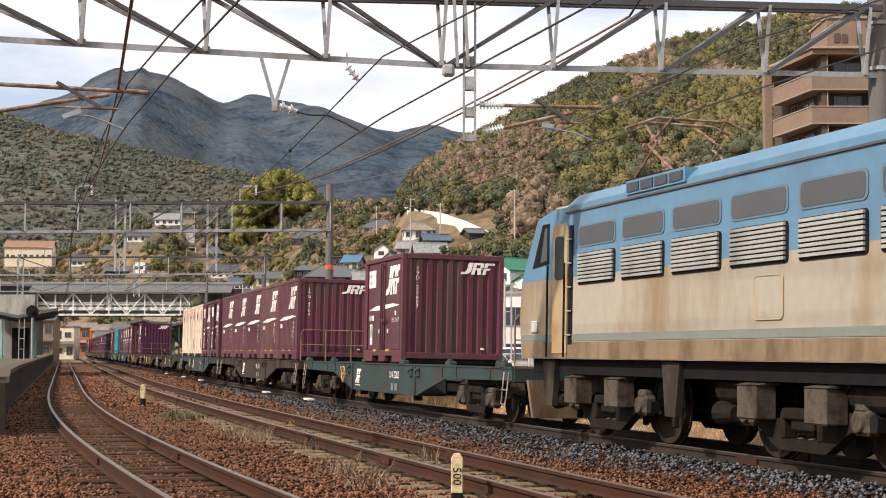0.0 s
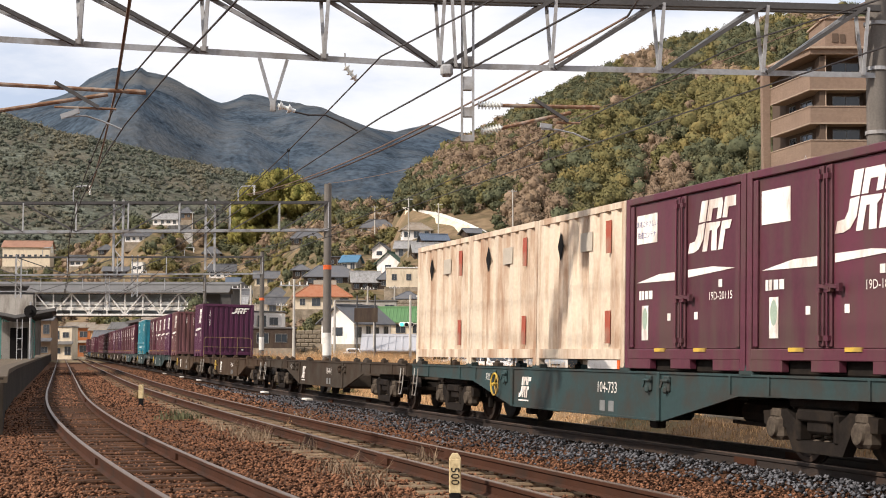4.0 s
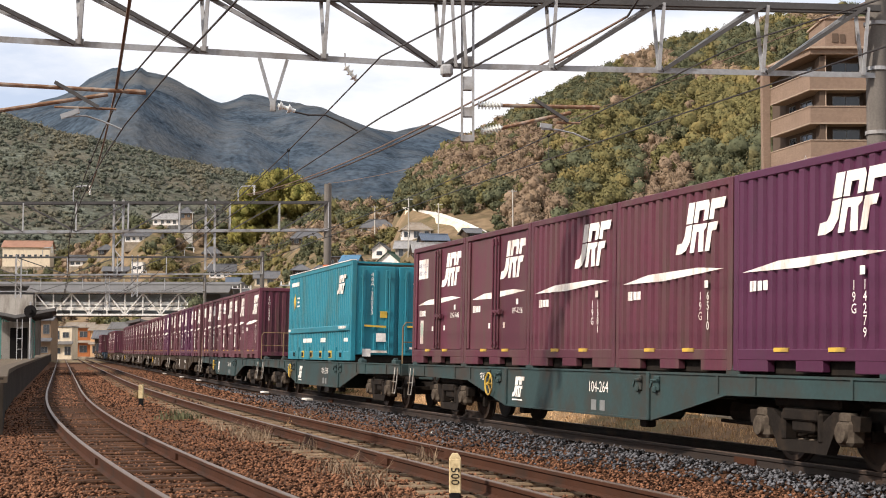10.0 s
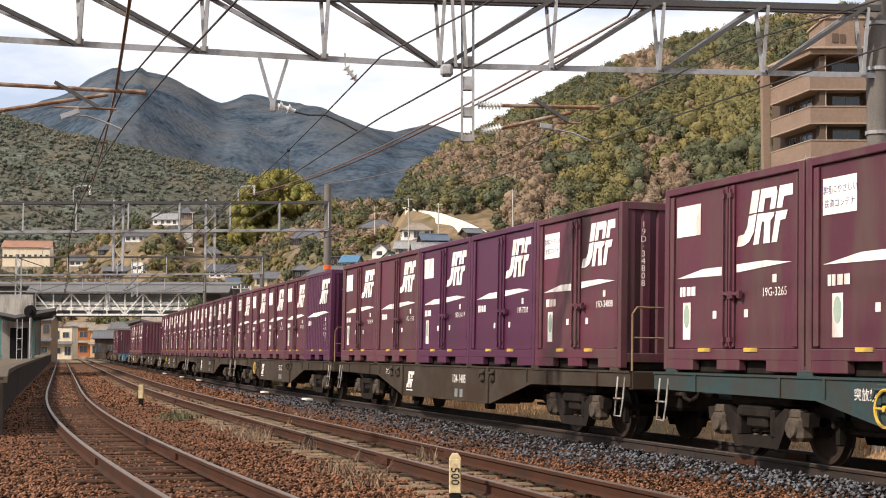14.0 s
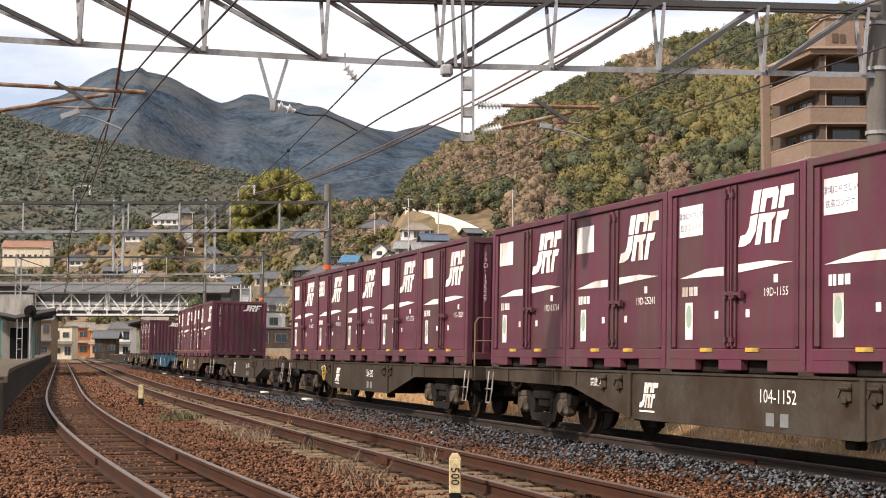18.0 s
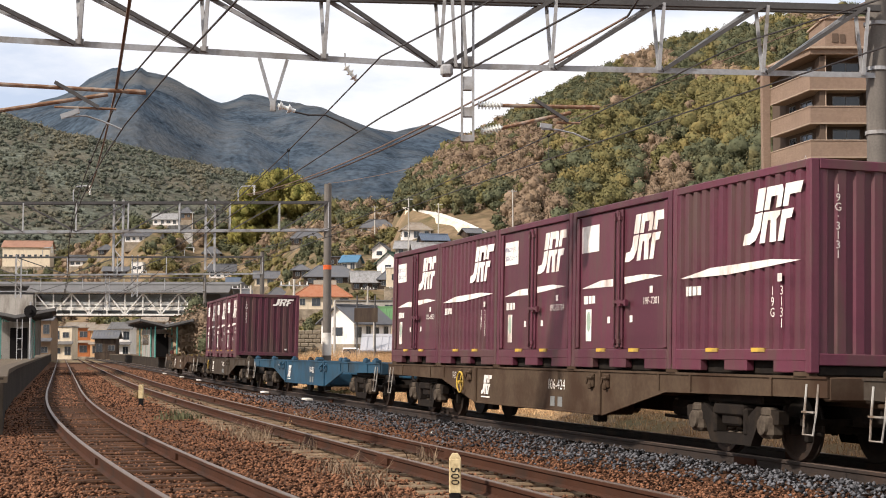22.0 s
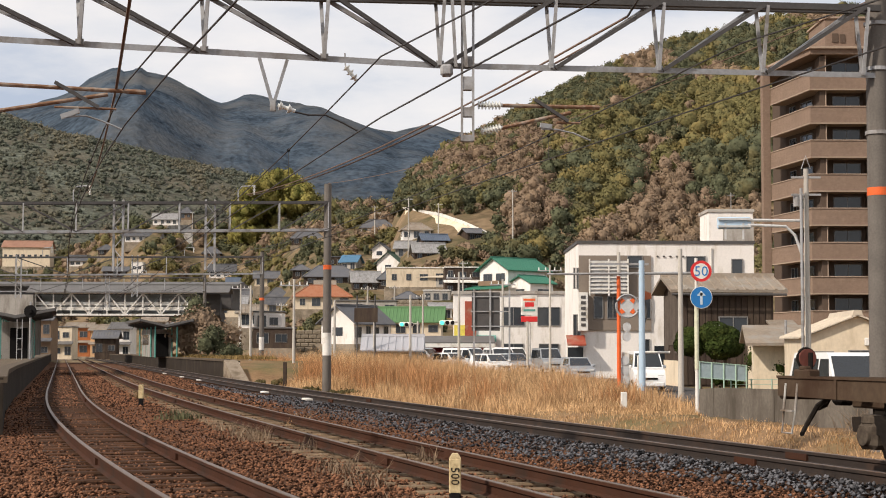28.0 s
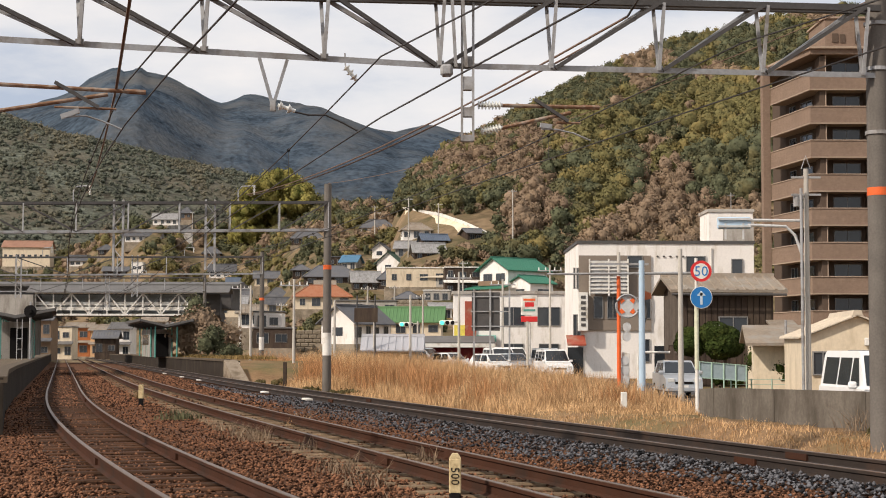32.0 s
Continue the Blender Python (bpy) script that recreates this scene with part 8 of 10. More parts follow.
big_sign_pole()
for x, y, h in ((15.9, 60.0, 3.4), (7.1, 62.0, 6.2), (7.65, 49.5, 5.5), (7.8, 112.0, 8.2), (-2.2, 104.0, 5.8), (1.1, 106.0, 7.4), (-9.2, 95.0, 6.6), (-7.6, 108.0, 5.5), (-13.0, 104.0, 6.4), (4.2, 108.0, 7.0), (5.5, 100.0, 4.0),
                (-4.9, 110.0, 4.2), (-20.0, 152.0, 8.5)):
    utility_pole(x, y, h, arms=1 if h > 6.5 else 0, r=0.10)
for u, y, h in ((-0.0445, 420, 9), (-0.0225, 330, 13), (-0.003, 340, 8), (0.0455, 322, 13), (-0.1635, 520, 12), (-0.0315, 240, 9), (0.013, 270, 11), (-0.122, 260, 10), (-0.105, 240, 9), (-0.049, 205, 10), (-0.013, 200, 9), (-0.135, 300, 10)):
    utility_pole(u * y, y, h, "tall pale utility pole among the hillside houses", arms=1, r=0.16)


def street_lights():
    for x, y in ((-2.9, 122.0), (0.3, 112.0)):
        t = thing("traffic_light", "horizontal traffic light showing green on a thin pole", "traffic light", pose(x, y, -0.9))
        part("pole", Geo().tube((0.9, 0, 0), (0.9, 0, 4.2), 0.07, n=8), M_UPOLE, t)
        part("arm", Geo().tube((0.9, 0, 4.0), (0, 0, 4.0), 0.05, n=8), M_UPOLE, t)
        part("housing", Geo().box((0, 0, 3.95), (1.15, 0.2, 0.36), bev=0.08), M_WHITEP, t)
        part("green_lamp", Geo().tube((-0.36, -0.15, 3.95), (-0.36, -0.1, 3.95), 0.15, n=16), M_GREENLAMP, t, "lit green lamp")
        part("dark_lamp", Geo().tube((0.02, -0.13, 3.95), (0.02, -0.1, 3.95), 0.15, n=16), M_BLACK, t)
        part("dark_lamp", Geo().tube((0.4, -0.13, 3.95), (0.4, -0.1, 3.95), 0.15, n=16), M_BLACK, t)


def glow(name, col, strength):
    m = bpy.data.materials.new(name)
    m.use_nodes = True
    p = m.node_tree.nodes["Principled BSDF"]
    p.inputs["Base Color"].default_value = (*col, 1)
    p.inputs["Emission Color"].default_value = (*col, 1)
    p.inputs["Emission Strength"].default_value = strength
    return m


M_GREENLAMP = glow("green_signal_lamp", (0.05, 0.8, 0.5), 1.6)
street_lights()


def fence():
    f = thing("garden_fence", "pale green mesh fence panel on posts", "fence", pose(12.33, 68.0, -0.85) @ Matrix.Diagonal((1.333, 1.333, 0.93, 1.0)))
    for x in (-0.75, -0.35, 0.05, 0.45, 0.8):
        part("post", Geo().tube((x, 0, 0), (x, 0, 1.72 - 0.12 * (x + 0.75)), 0.03, n=6), M_PALEGREEN, f)
    part("rail", Geo().bar((-0.78, 0, 1.7), (0.82, 0, 1.52), 0.04), M_PALEGREEN, f)
    part("rail", Geo().bar((-0.78, 0, 0.95), (0.82, 0, 0.78), 0.04), M_PALEGREEN, f)
    part("infill", Geo().slab([(-0.75, 0.95), (0.8, 0.8), (0.8, 1.5), (-0.75, 1.68)], 0.012, 0.02), M_INFILL, f, "grey-blue infill panel")
    g = thing("low_railing", "low green railing along the yard", "railing", pose(15.1, 68.3, -0.85) @ Matrix.Diagonal((1.3, 1.3, 0.72, 1.0)))
    for i in range(7):
        part("post", Geo().tube((-1.8 + i * 0.7, 0, 0), (-1.8 + i * 0.7, 0, 1.15), 0.025, n=6), M_PALEGREEN, g)
    for z in (0.4, 0.8, 1.1):
        part("rail", Geo().bar((-1.8, 0, z), (2.5, 0, z), 0.03), M_PALEGREEN, g)


M_PALEGREEN = mat("pale_green_paint", (0.32, 0.45, 0.36), rough=0.6, var=0.15)
M_INFILL = mat("grey_blue_sheet", (0.26, 0.33, 0.35), rough=0.5, var=0.15)
fence()

# ---- cars ----
M_CARWHITE = mat("white_car_paint", (0.78, 0.78, 0.77), rough=0.25, var=0.04, spec=0.5)
M_CARSILVER = mat("silver_car_paint", (0.42, 0.44, 0.46), rough=0.3, metal=0.4, var=0.05)
M_CARDARK = mat("dark_blue_car_paint", (0.03, 0.04, 0.06), rough=0.25, var=0.05, spec=0.5)
M_TYRE = mat("tyre_rubber", (0.018, 0.018, 0.018), rough=0.9)
M_LAMPGLASS = mat("lamp_glass", (0.55, 0.55, 0.52), rough=0.15, spec=0.6)


def car(paint, colour, kind, m, group="cars on the road"):
    """A small car or van, nose towards -y, standing on z = 0."""
    name = {"van": "kei_van", "wagon": "hatchback_car", "minivan": "minivan"}[kind]
    lab = {"van": f"{colour} boxy small van on the road", "wagon": f"{colour} hatchback car on the road", "minivan": f"{colour} minivan on the road"}[kind]
    c = thing(name, lab, "car", m, group=group)
    w = 1.48 if kind != "minivan" else 1.69
    L, H = {"van": (3.4, 1.88), "wagon": (3.7, 1.50), "minivan": (4.4, 1.85)}[kind]
    n = L / 2
    if kind == "van":
        body = [(-n, 0.3), (-n, 0.75), (-n + 0.12, 0.95), (-n + 0.55, 1.1), (n - 0.04, 1.1), (n, 0.9), (n, 0.3)]
        cab = [(-n + 0.42, 1.08), (-n + 0.98, H - 0.06), (-n + 1.15, H), (n - 0.15, H), (n - 0.04, H - 0.1), (n - 0.02, 1.08)]
    elif kind == "wagon":
        body = [(-n, 0.3), (-n, 0.6), (-n + 0.1, 0.78), (-n + 0.95, 0.95), (n - 0.04, 0.98), (n, 0.8), (n, 0.3)]
        cab = [(-n + 0.85, 0.94), (-n + 1.6, H - 0.05), (-n + 1.8, H), (n - 0.5, H - 0.02), (n - 0.08, 0.96)]
    else:
        body = [(-n, 0.3), (-n, 0.65), (-n + 0.1, 0.85), (-n + 0.9, 1.05), (n - 0.04, 1.1), (n, 0.9), (n, 0.3)]
        cab = [(-n + 0.75, 1.03), (-n + 1.6, H - 0.05), (-n + 1.8, H), (n - 0.25, H - 0.02), (n - 0.03, 1.08)]
    key = (kind, paint.name)

    def hull():
        g = Geo()
        k = len(body)
        for t, q in ((body, w / 2),):
            g.slab(body, -q, q, "x")
        top = len(cab)
        tap = 0.13
        vs = []
        for s in (-1, 1):
            for y, z in cab:
                f = (z - cab[0][1]) / (H - cab[0][1])
                vs.append((s * (w / 2 - 0.03 - tap * max(f, 0)), y, z))
        fs = [tuple(range(top))[::-1], tuple(range(top, 2 * top))] + [(i, (i + 1) % top, (i + 1) % top + top, i + top) for i in range(top)]
        g.add(vs, fs)
        me = g.mesh("body", paint, True)
        return me
    body_ob = part("body", keep(("carbody",) + key, hull), None, c)
    z0, z1 = cab[0][1], H

    def glass(a, b, x_at, name="window"):
        pass
    # windscreen and side glass, set proud of the shell by a hair
    (ya, za), (yb, zb) = cab[0], cab[1]
    tx = w / 2 - 0.06
    nrm = Vector((0, -(zb - za), (yb - ya))).normalized() * 0.012

    def scr():
        g = Geo()
        def at(f, s):
            return Vector((s * (tx - 0.02 - 0.13 * f), ya + (yb - ya) * f, za + (zb - za) * f)) + nrm
        g.add([at(0.10, -1), at(0.10, 1), at(0.95, 1), at(0.95, -1)], [(0, 1, 2, 3)])
        return g.mesh("windscreen", M_DARKGLASS)
    part("windscreen", keep(("carscr",) + key, scr), None, c)
    spans = {"van": [(-n + 0.75, -n + 1.35), (-n + 1.42, -n + 2.2), (-n + 2.28, n - 0.2)], "wagon": [(-n + 1.25, -n + 2.15), (-n + 2.22, -n + 3.05)], "minivan": [(-n + 1.2, -n + 2.1), (-n + 2.18, -n + 3.2), (-n + 3.28, n - 0.3)]}[kind]
    for s in (-1, 1):
        for i, (a, b) in enumerate(spans):
            def sg(a=a, b=b, s=s, i=i):
                g = Geo()
                def at(y, f):
                    return (s * (w / 2 - 0.022 - 0.13 * f), y, z0 + (H - z0) * f)
                lean = 0.28 if i == 0 else 0.0
                g.add([at(a, 0.08), at(b, 0.08), at(b - 0.03, 0.82), at(a + lean, 0.82)], [(0, 1, 2, 3) if s > 0 else (3, 2, 1, 0)])
                return g.mesh("side_window", M_DARKGLASS)
            part("side_window", keep(("carsg", i, s) + key, sg), None, c)
    for y in (-n + 0.62, n - 0.62):
        for s in (-1, 1):
            t = part("wheel", keep("tyre", lambda: Geo().tube((-0.08, 0, 0), (0.08, 0, 0), 0.28, n=20).mesh("wheel", M_TYRE)), None, c, m=Matrix.Translation((s * (w / 2 - 0.06), y, 0.28)))
            part("rim", keep("rim", lambda: Geo().tube((-0.085, 0, 0), (0.085, 0, 0), 0.17, n=14).mesh("rim", M_GALVLIGHT)), None, t)
    for s in (-1, 1):
        part("headlight", keep("headl", lambda: Geo().box((0, 0, 0), (0.28, 0.06, 0.16), bev=0.03).mesh("headlight", M_LAMPGLASS)), None, c, m=Matrix.Translation((s * (w / 2 - 0.22), -n + 0.03, 0.72)))
        part("mirror", keep(("mirr", paint.name), lambda: Geo().box((0, 0, 0), (0.2, 0.1, 0.16), bev=0.04).mesh("mirror", paint)), None, c, m=Matrix.Translation((s * (w / 2 + 0.06), -n + 0.9, z0 + 0.08)))
    part("number_plate", keep("plate", lambda: Geo().box((0, 0, 0), (0.33, 0.02, 0.165)).mesh("number_plate", M_WHITEP)), None, c, m=Matrix.Translation((0, -n - 0.005, 0.45)))
    part("bumper", keep(("bump", kind, paint.name), lambda: Geo().box((0, 0, 0), (w - 0.06, 0.12, 0.22), bev=0.05).mesh("bumper", paint)), None, c, m=Matrix.Translation((0, -n + 0.03, 0.36)))
    part("grille", keep(("gril", kind), lambda: Geo().box((0, 0, 0), (w * 0.5, 0.03, 0.09)).mesh("grille", M_BLACK)), None, c, m=Matrix.Translation((0, -n - 0.01, 0.62)))
    return c


for x, y, r, paint, col, kind in ((3.3, 104.0, 30, M_CARWHITE, "white", "wagon"), (4.9, 106.0, 20, M_CARSILVER, "pale grey", "wagon"), (4.0, 108.0, 12, M_CARWHITE, "white", "minivan"), (7.9, 116.5, 10, M_CARSILVER, "silver grey", "minivan"),
                                  (0.6, 112.0, 40, M_CARWHITE, "white", "wagon"), (-1.6, 116.0, 60, M_CARSILVER, "silver", "minivan"), (4.9, 110.0, 24, M_CARWHITE, "white", "van")):
    car(paint, col, kind, pose(x, y, height(x, y) + 0.03, 0, 0, r), group="parked cars by the shops")


def hill_road():
    """The pale cut bank and its road on the slope above the village."""
    low = [(-10.4, 387.6, 31.9), (-3.0, 351.8, 28.4), (2.2, 338.6, 26.3), (8.0, 330.8, 24.6)]
    top = [(-9.6, 393.6, 36.0), (-0.7, 357.8, 31.4), (4.6, 344.6, 28.5), (10.2, 336.8, 25.3)]
    back = [(-10.7, 400.0, 37.2), (0.0, 374.0, 35.2), (7.2, 357.0, 30.4), (11.0, 340.0, 25.6)]
    g, f, k = Geo(), Geo(), Geo()
    for i, (a, b, c) in enumerate(zip(low, top, back)):
        g.v.extend([(a[0], a[1], a[2] - 1.5), b])
        f.v.extend([b, c])
        if i:
            n = 2 * i
            g.f.append((n - 2, n, n + 1, n - 1))
            f.f.append((n - 2, n, n + 1, n - 1))
            k.bar(Vector(top[i - 1]) + Vector((0, 0, 0.35)), Vector(b) + Vector((0, 0, 0.35)), 0.3, 0.7)
    setting("hillside_cutting", g, M_PALEEARTH, "pale cream earth cutting on the slope", "cutting")
    setting("hill_road", f, M_PALEROAD, "pale new road above the cutting", "road")
    setting("road_parapet", k, M_WHITEP, "white parapet along the hill road", "parapet")
    # grey retaining slope by the far houses
    v = [(-97.1, 496.0, 28.0), (-82.0, 506.0, 29.0), (-88.0, 534.0, 43.0), (-93.0, 519.0, 41.6)]
    w = Geo().add(v + [(x, y + 3, z - 2) for x, y, z in v], [(0, 1, 2, 3), (7, 6, 5, 4), (0, 4, 5, 1), (1, 5, 6, 2), (2, 6, 7, 3), (3, 7, 4, 0)])
    setting("concrete_slope", w, M_CONC, "grey concrete retaining slope below the far houses", "retaining wall")


M_PALEROAD = mat("pale_new_road", (0.60, 0.55, 0.46), rough=0.95, var=0.12, scale=0.2, fine=2)
M_PALEEARTH = mat("pale_cut_earth", (0.72, 0.62, 0.46), rough=0.95, var=0.2, scale=0.15, fine=1.2, dirt=(0.50, 0.40, 0.27), dirt_amount=0.4, dirt_scale=0.2)
hill_road()
# ---- vegetation ----
M_EVERGREEN = leafmat("dark_evergreen_leaves", (0.090, 0.096, 0.056), 0.35, 0.22, (0.15, 0.125, 0.058), 0.4)
M_OLIVE = leafmat("olive_leaves", (0.138, 0.124, 0.054), 0.35, 0.22, (0.23, 0.175, 0.068), 0.35)
M_BARE = leafmat("bare_winter_twigs", (0.215, 0.155, 0.106), 0.3, 0.22, (0.30, 0.215, 0.135), 0.35)
M_BAMBOO = leafmat("yellow_green_bamboo", (0.217, 0.189, 0.0588), 0.4, 0.35, (0.084, 0.105, 0.028), 0.4)
# Conifers of the middle distance: haze is worked into a paler, greyer leaf colour.
M_DARKWOOD = leafmat("haze_greyed_conifers", (0.106, 0.115, 0.088), 0.25, 0.12, (0.135, 0.125, 0.088), 0.4, patch=0.03)
M_HEDGE = leafmat("clipped_hedge_leaves", (0.032, 0.046, 0.012), 0.4, 0.4, (0.06, 0.07, 0.018), 0.3, patch=1.0, leaf=12)
M_SCRUBLEAF = leafmat("dusty_olive_leaves", (0.10, 0.085, 0.04), 0.4, 0.4, (0.16, 0.11, 0.05), 0.4, patch=1.0, leaf=12)
M_BARK = mat("bark", (0.10, 0.075, 0.055), rough=0.95, var=0.3, scale=5, fine=30)
M_DRYGRASS = mat("dry_golden_grass", (0.53, 0.345, 0.185), rough=0.9, var=0.55, island=0.7, scale=0.6, fine=4, dirt=(0.36, 0.205, 0.10), dirt_amount=0.45, dirt_scale=0.5, spec=0.1)
M_REED = mat("russet_reed", (0.40, 0.205, 0.095), rough=0.9, var=0.45, island=0.6, scale=0.5, fine=4, spec=0.1)
M_GREENGRASS = mat("olive_verge_grass", (0.21, 0.145, 0.062), rough=0.9, var=0.4, island=0.5, scale=0.6, fine=4, spec=0.1)
_rs = np.random.RandomState(11)


def crown_quads(centres, radii, per, leaf, squash=0.85, lobes=3, facing=True):
    """Lumpy crowns: each is several rounded lobes of foliage, roughened all over by small leaf cards."""
    n = len(centres)
    lob = _rs.normal(0, 1, (n, lobes, 3))
    lob /= np.linalg.norm(lob, axis=2, keepdims=True)
    lob *= _rs.uniform(0.25, 0.6, (n, lobes, 1))
    lob[..., 2] *= squash
    lr = _rs.uniform(0.42, 0.66, (n, lobes))
    # lobe shells
    nu, nv = 7, 4
    th = np.linspace(0.12, np.pi - 0.25, nv)
    ph = np.arange(nu) * 2 * np.pi / nu
    T, P = np.meshgrid(th, ph, indexing="ij")
    S = np.stack([np.sin(T) * np.cos(P), np.sin(T) * np.sin(P), np.cos(T)], -1).reshape(-1, 3)
    m = len(S)
    jit = 1 + _rs.normal(0, 0.2, (n, lobes, m, 1))
    if lobes == 1:
        S = S * np.array([1.0, 1.0, 0.6])
    shell = (lob[:, :, None, :] + S[None, None] * lr[:, :, None, None] * 0.74 * jit) * radii[:, None, None, None] + centres[:, None, None, :]
    a, b = np.meshgrid(np.arange(nv - 1), np.arange(nu), indexing="ij")
    q = np.stack([a * nu + b, (a + 1) * nu + b, (a + 1) * nu + (b + 1) % nu, a * nu + (b + 1) % nu], -1).reshape(-1, 4)
    SF = (q[None] + (np.arange(n * lobes) * m)[:, None, None]).reshape(-1, 4)
    SV = shell.reshape(-1, 3)
    # cards
    which = _rs.randint(0, lobes, (n, per))
    d = _rs.normal(0, 1, (n, per, 3))
    d[..., 2] += 0.3
    if facing:
        d[..., 1] = np.where(d[..., 1] > 0.4, -d[..., 1], d[..., 1])
    d /= np.linalg.norm(d, axis=2, keepdims=True)
    rr = np.take_along_axis(lr, which, 1)[..., None] * _rs.uniform(0.74, 1.14, (n, per, 1))
    base = np.take_along_axis(lob, which[..., None].repeat(3, 2), 1)
    p = (base + d * rr) * radii[:, None, None] + centres[:, None, :]
    nn = d + 0.7 * _rs.normal(0, 1, d.shape)
    nn /= np.linalg.norm(nn, axis=2, keepdims=True)
    t = np.cross(nn, _rs.normal(0, 1, d.shape))
    t /= np.maximum(np.linalg.norm(t, axis=2, keepdims=True), 1e-6)
    b = np.cross(nn, t)
    s = leaf * _rs.uniform(0.6, 1.4, (n, per, 1))
    c = np.stack([p - t * s - b * s * 0.5, p + t * s * 0.4 - b * s * 0.8, p + t * s + b * s * 0.5, p - t * s * 0.3 + b * s * 0.8], 2).reshape(-1, 3)
    V = np.concatenate([SV, c])
    F = np.concatenate([SF, np.arange(len(c)).reshape(-1, 4) + len(SV)])
    return V, F


def forest(name, label, material, spots, per, leaf, squash=0.85, lobes=3):
    """Many crowns far off, as one stand of trees. spots: x, y, z, radius."""
    s = np.array(spots)
    V, F = crown_quads(s[:, :3], s[:, 3] * (1.5 if lobes == 1 else 1), per, leaf, squash, lobes)
    thing(name, label, "woods", kind="stuff", data=big_mesh(name, V, F, material, smooth=True))


def by_house(u, y, r):
    """Whether a crown of radius r would stand in a house or before its face."""
    return any(abs(u - a) * y < w / 2 + r * 0.8 and -9 - r < y - b < 4 + r for a, b, w in HOUSES)


def hillside_woods():
    rs = np.random.RandomState(5)
    kinds = {"ever": [], "olive": [], "bare": [], "bamboo": [], "dark": []}
    # right-hand hill: bearing and rise decide the stand; patches are broad swathes of one kind
    n = 4300
    for _ in range(n):
        y = rs.uniform(200, 392) * FAR
        u = rs.uniform(-0.04, 0.33)
        x = u * y
        z = land(x, y)
        e = (z - 1.46) / y
        if z < 17 and u < 0.12 or z < 10:
            continue
        top = float(crest(CREST_NEAR, u))
        if u < 0.0 and e > top - 0.012 and rs.uniform() < 0.5:
            continue
        # the bared cutting and orchard terraces stay open
        if u < 0.036 and e < 0.084 + 0.1 * max(0, u) or by_house(u, y, 3):
            continue
        q = noise.noise((u * 26, e * 34, 3.0))
        w = noise.noise((u * 60, e * 70, 7.0))
        r = rs.uniform(1.5, 3.1) * 1.25
        if -0.02 < u < 0.07 and 0.10 < e < 0.14:
            k, r = ("bare", r * 0.75) if q < 0.25 else ("ever", r * 0.8)
        elif 0.085 < u < 0.125 and 0.085 < e < 0.15:
            k, r = ("olive" if w > -0.15 else "ever"), r * 1.25
        elif 0.165 < u < 0.22 and 0.09 < e < 0.17:
            k, r = ("olive" if e > 0.12 + 0.02 * w else "ever"), r * 1.4
        elif 0.12 < u < 0.20 and e < 0.105:
            k, r = "bare", r * 1.0
        elif q > 0.22:
            k = "bare"
        elif q > 0.05:
            k = "olive" if w > 0 else "bare"
        elif w > 0.25:
            k = "olive"
        else:
            k = "ever"
        kinds[k].append((x, y, z + r * 0.55, r))
    # low scrub between the crowns
    for _ in range(1700):
        y = rs.uniform(190, 390) * FAR
        u = rs.uniform(-0.04, 0.33)
        x = u * y
        z = land(x, y)
        e = (z - 1.46) / y
        if z < 12 or (u < 0.036 and 0.060 < e < 0.084) or by_house(u, y, 1.5):
            continue
        r = rs.uniform(0.9, 1.9) * 1.3
        k = "bare" if noise.noise((u * 40, e * 50, 13.0)) > -0.05 else ("olive" if rs.uniform() < 0.4 else "ever")
        kinds[k].append((x, y, z + r * 0.3, r))
    # gardens and copses between the houses
    for _ in range(4200):
        y = rs.uniform(200, 640)
        u = rs.uniform(-0.30, 0.05)
        x = u * y
        z = land(x, y)
        e = (z - 1.46) / y
        if z < 2.5 or y < 300 and u < -0.14 or -0.03 < u < 0.036 and 0.068 < e < 0.095:
            continue
        r = rs.uniform(0.6, 1.9) * (1 + 0.7 * (y > 420) + 0.4 * (e > 0.055))
        if by_house(u, y, r):
            continue
        g = noise.noise((u * 40, y * 0.02, 21.0))
        k = "ever" if g > 0.12 else ("olive" if g > -0.08 else "bare")
        if rs.uniform() < 0.3:
            k = rs.choice(["ever", "olive", "bare"])
        kinds[k].append((x, y, z + r * 0.4, r))
    # the bamboo grove above the village
    for _ in range(200):
        y = rs.uniform(500, 545)
        u = rs.uniform(-0.136, -0.082)
        c = 1 - ((u + 0.108) / 0.03) ** 2
        z = land(u * y, y)
        r = rs.uniform(3.0, 5.0)
        if by_house(u, y, r):
            continue
        t0 = 1.46 + y * (0.088 + 0.026 * max(c, 0))
        kinds["bamboo"].append((u * y, y, z + r * 0.5 + rs.uniform(0, 1) * max(t0 - z - r, 1.0), r))
    for _ in range(240):
        y = rs.uniform(490, 630)
        u = rs.uniform(-0.082, -0.036)
        z = land(u * y, y)
        r = rs.uniform(3.0, 5.0)
        if not by_house(u, y, r):
            kinds[rs.choice(["ever", "olive", "bare"])].append((u * y, y, z + r * 0.7, r))
    # dark row of clipped trees above the green roof
    for i in range(60):
        u = 0.002 + i * 0.00115
        y = 318 + rs.uniform(-2, 2)
        r = rs.uniform(1.6, 2.2) * (1.2 if 0.03 < u < 0.055 else 1)
        kinds["ever"].append((u * y, y, 1.46 + y * (0.057 + 0.11 * u) + rs.uniform(-1.0, 0.6), r))
    for i in range(9):
        kinds["ever"].append((0.0375 * 330 + rs.uniform(-1.5, 1.5), 330, 21 + i * 0.95, 2.8 - i * 0.15))
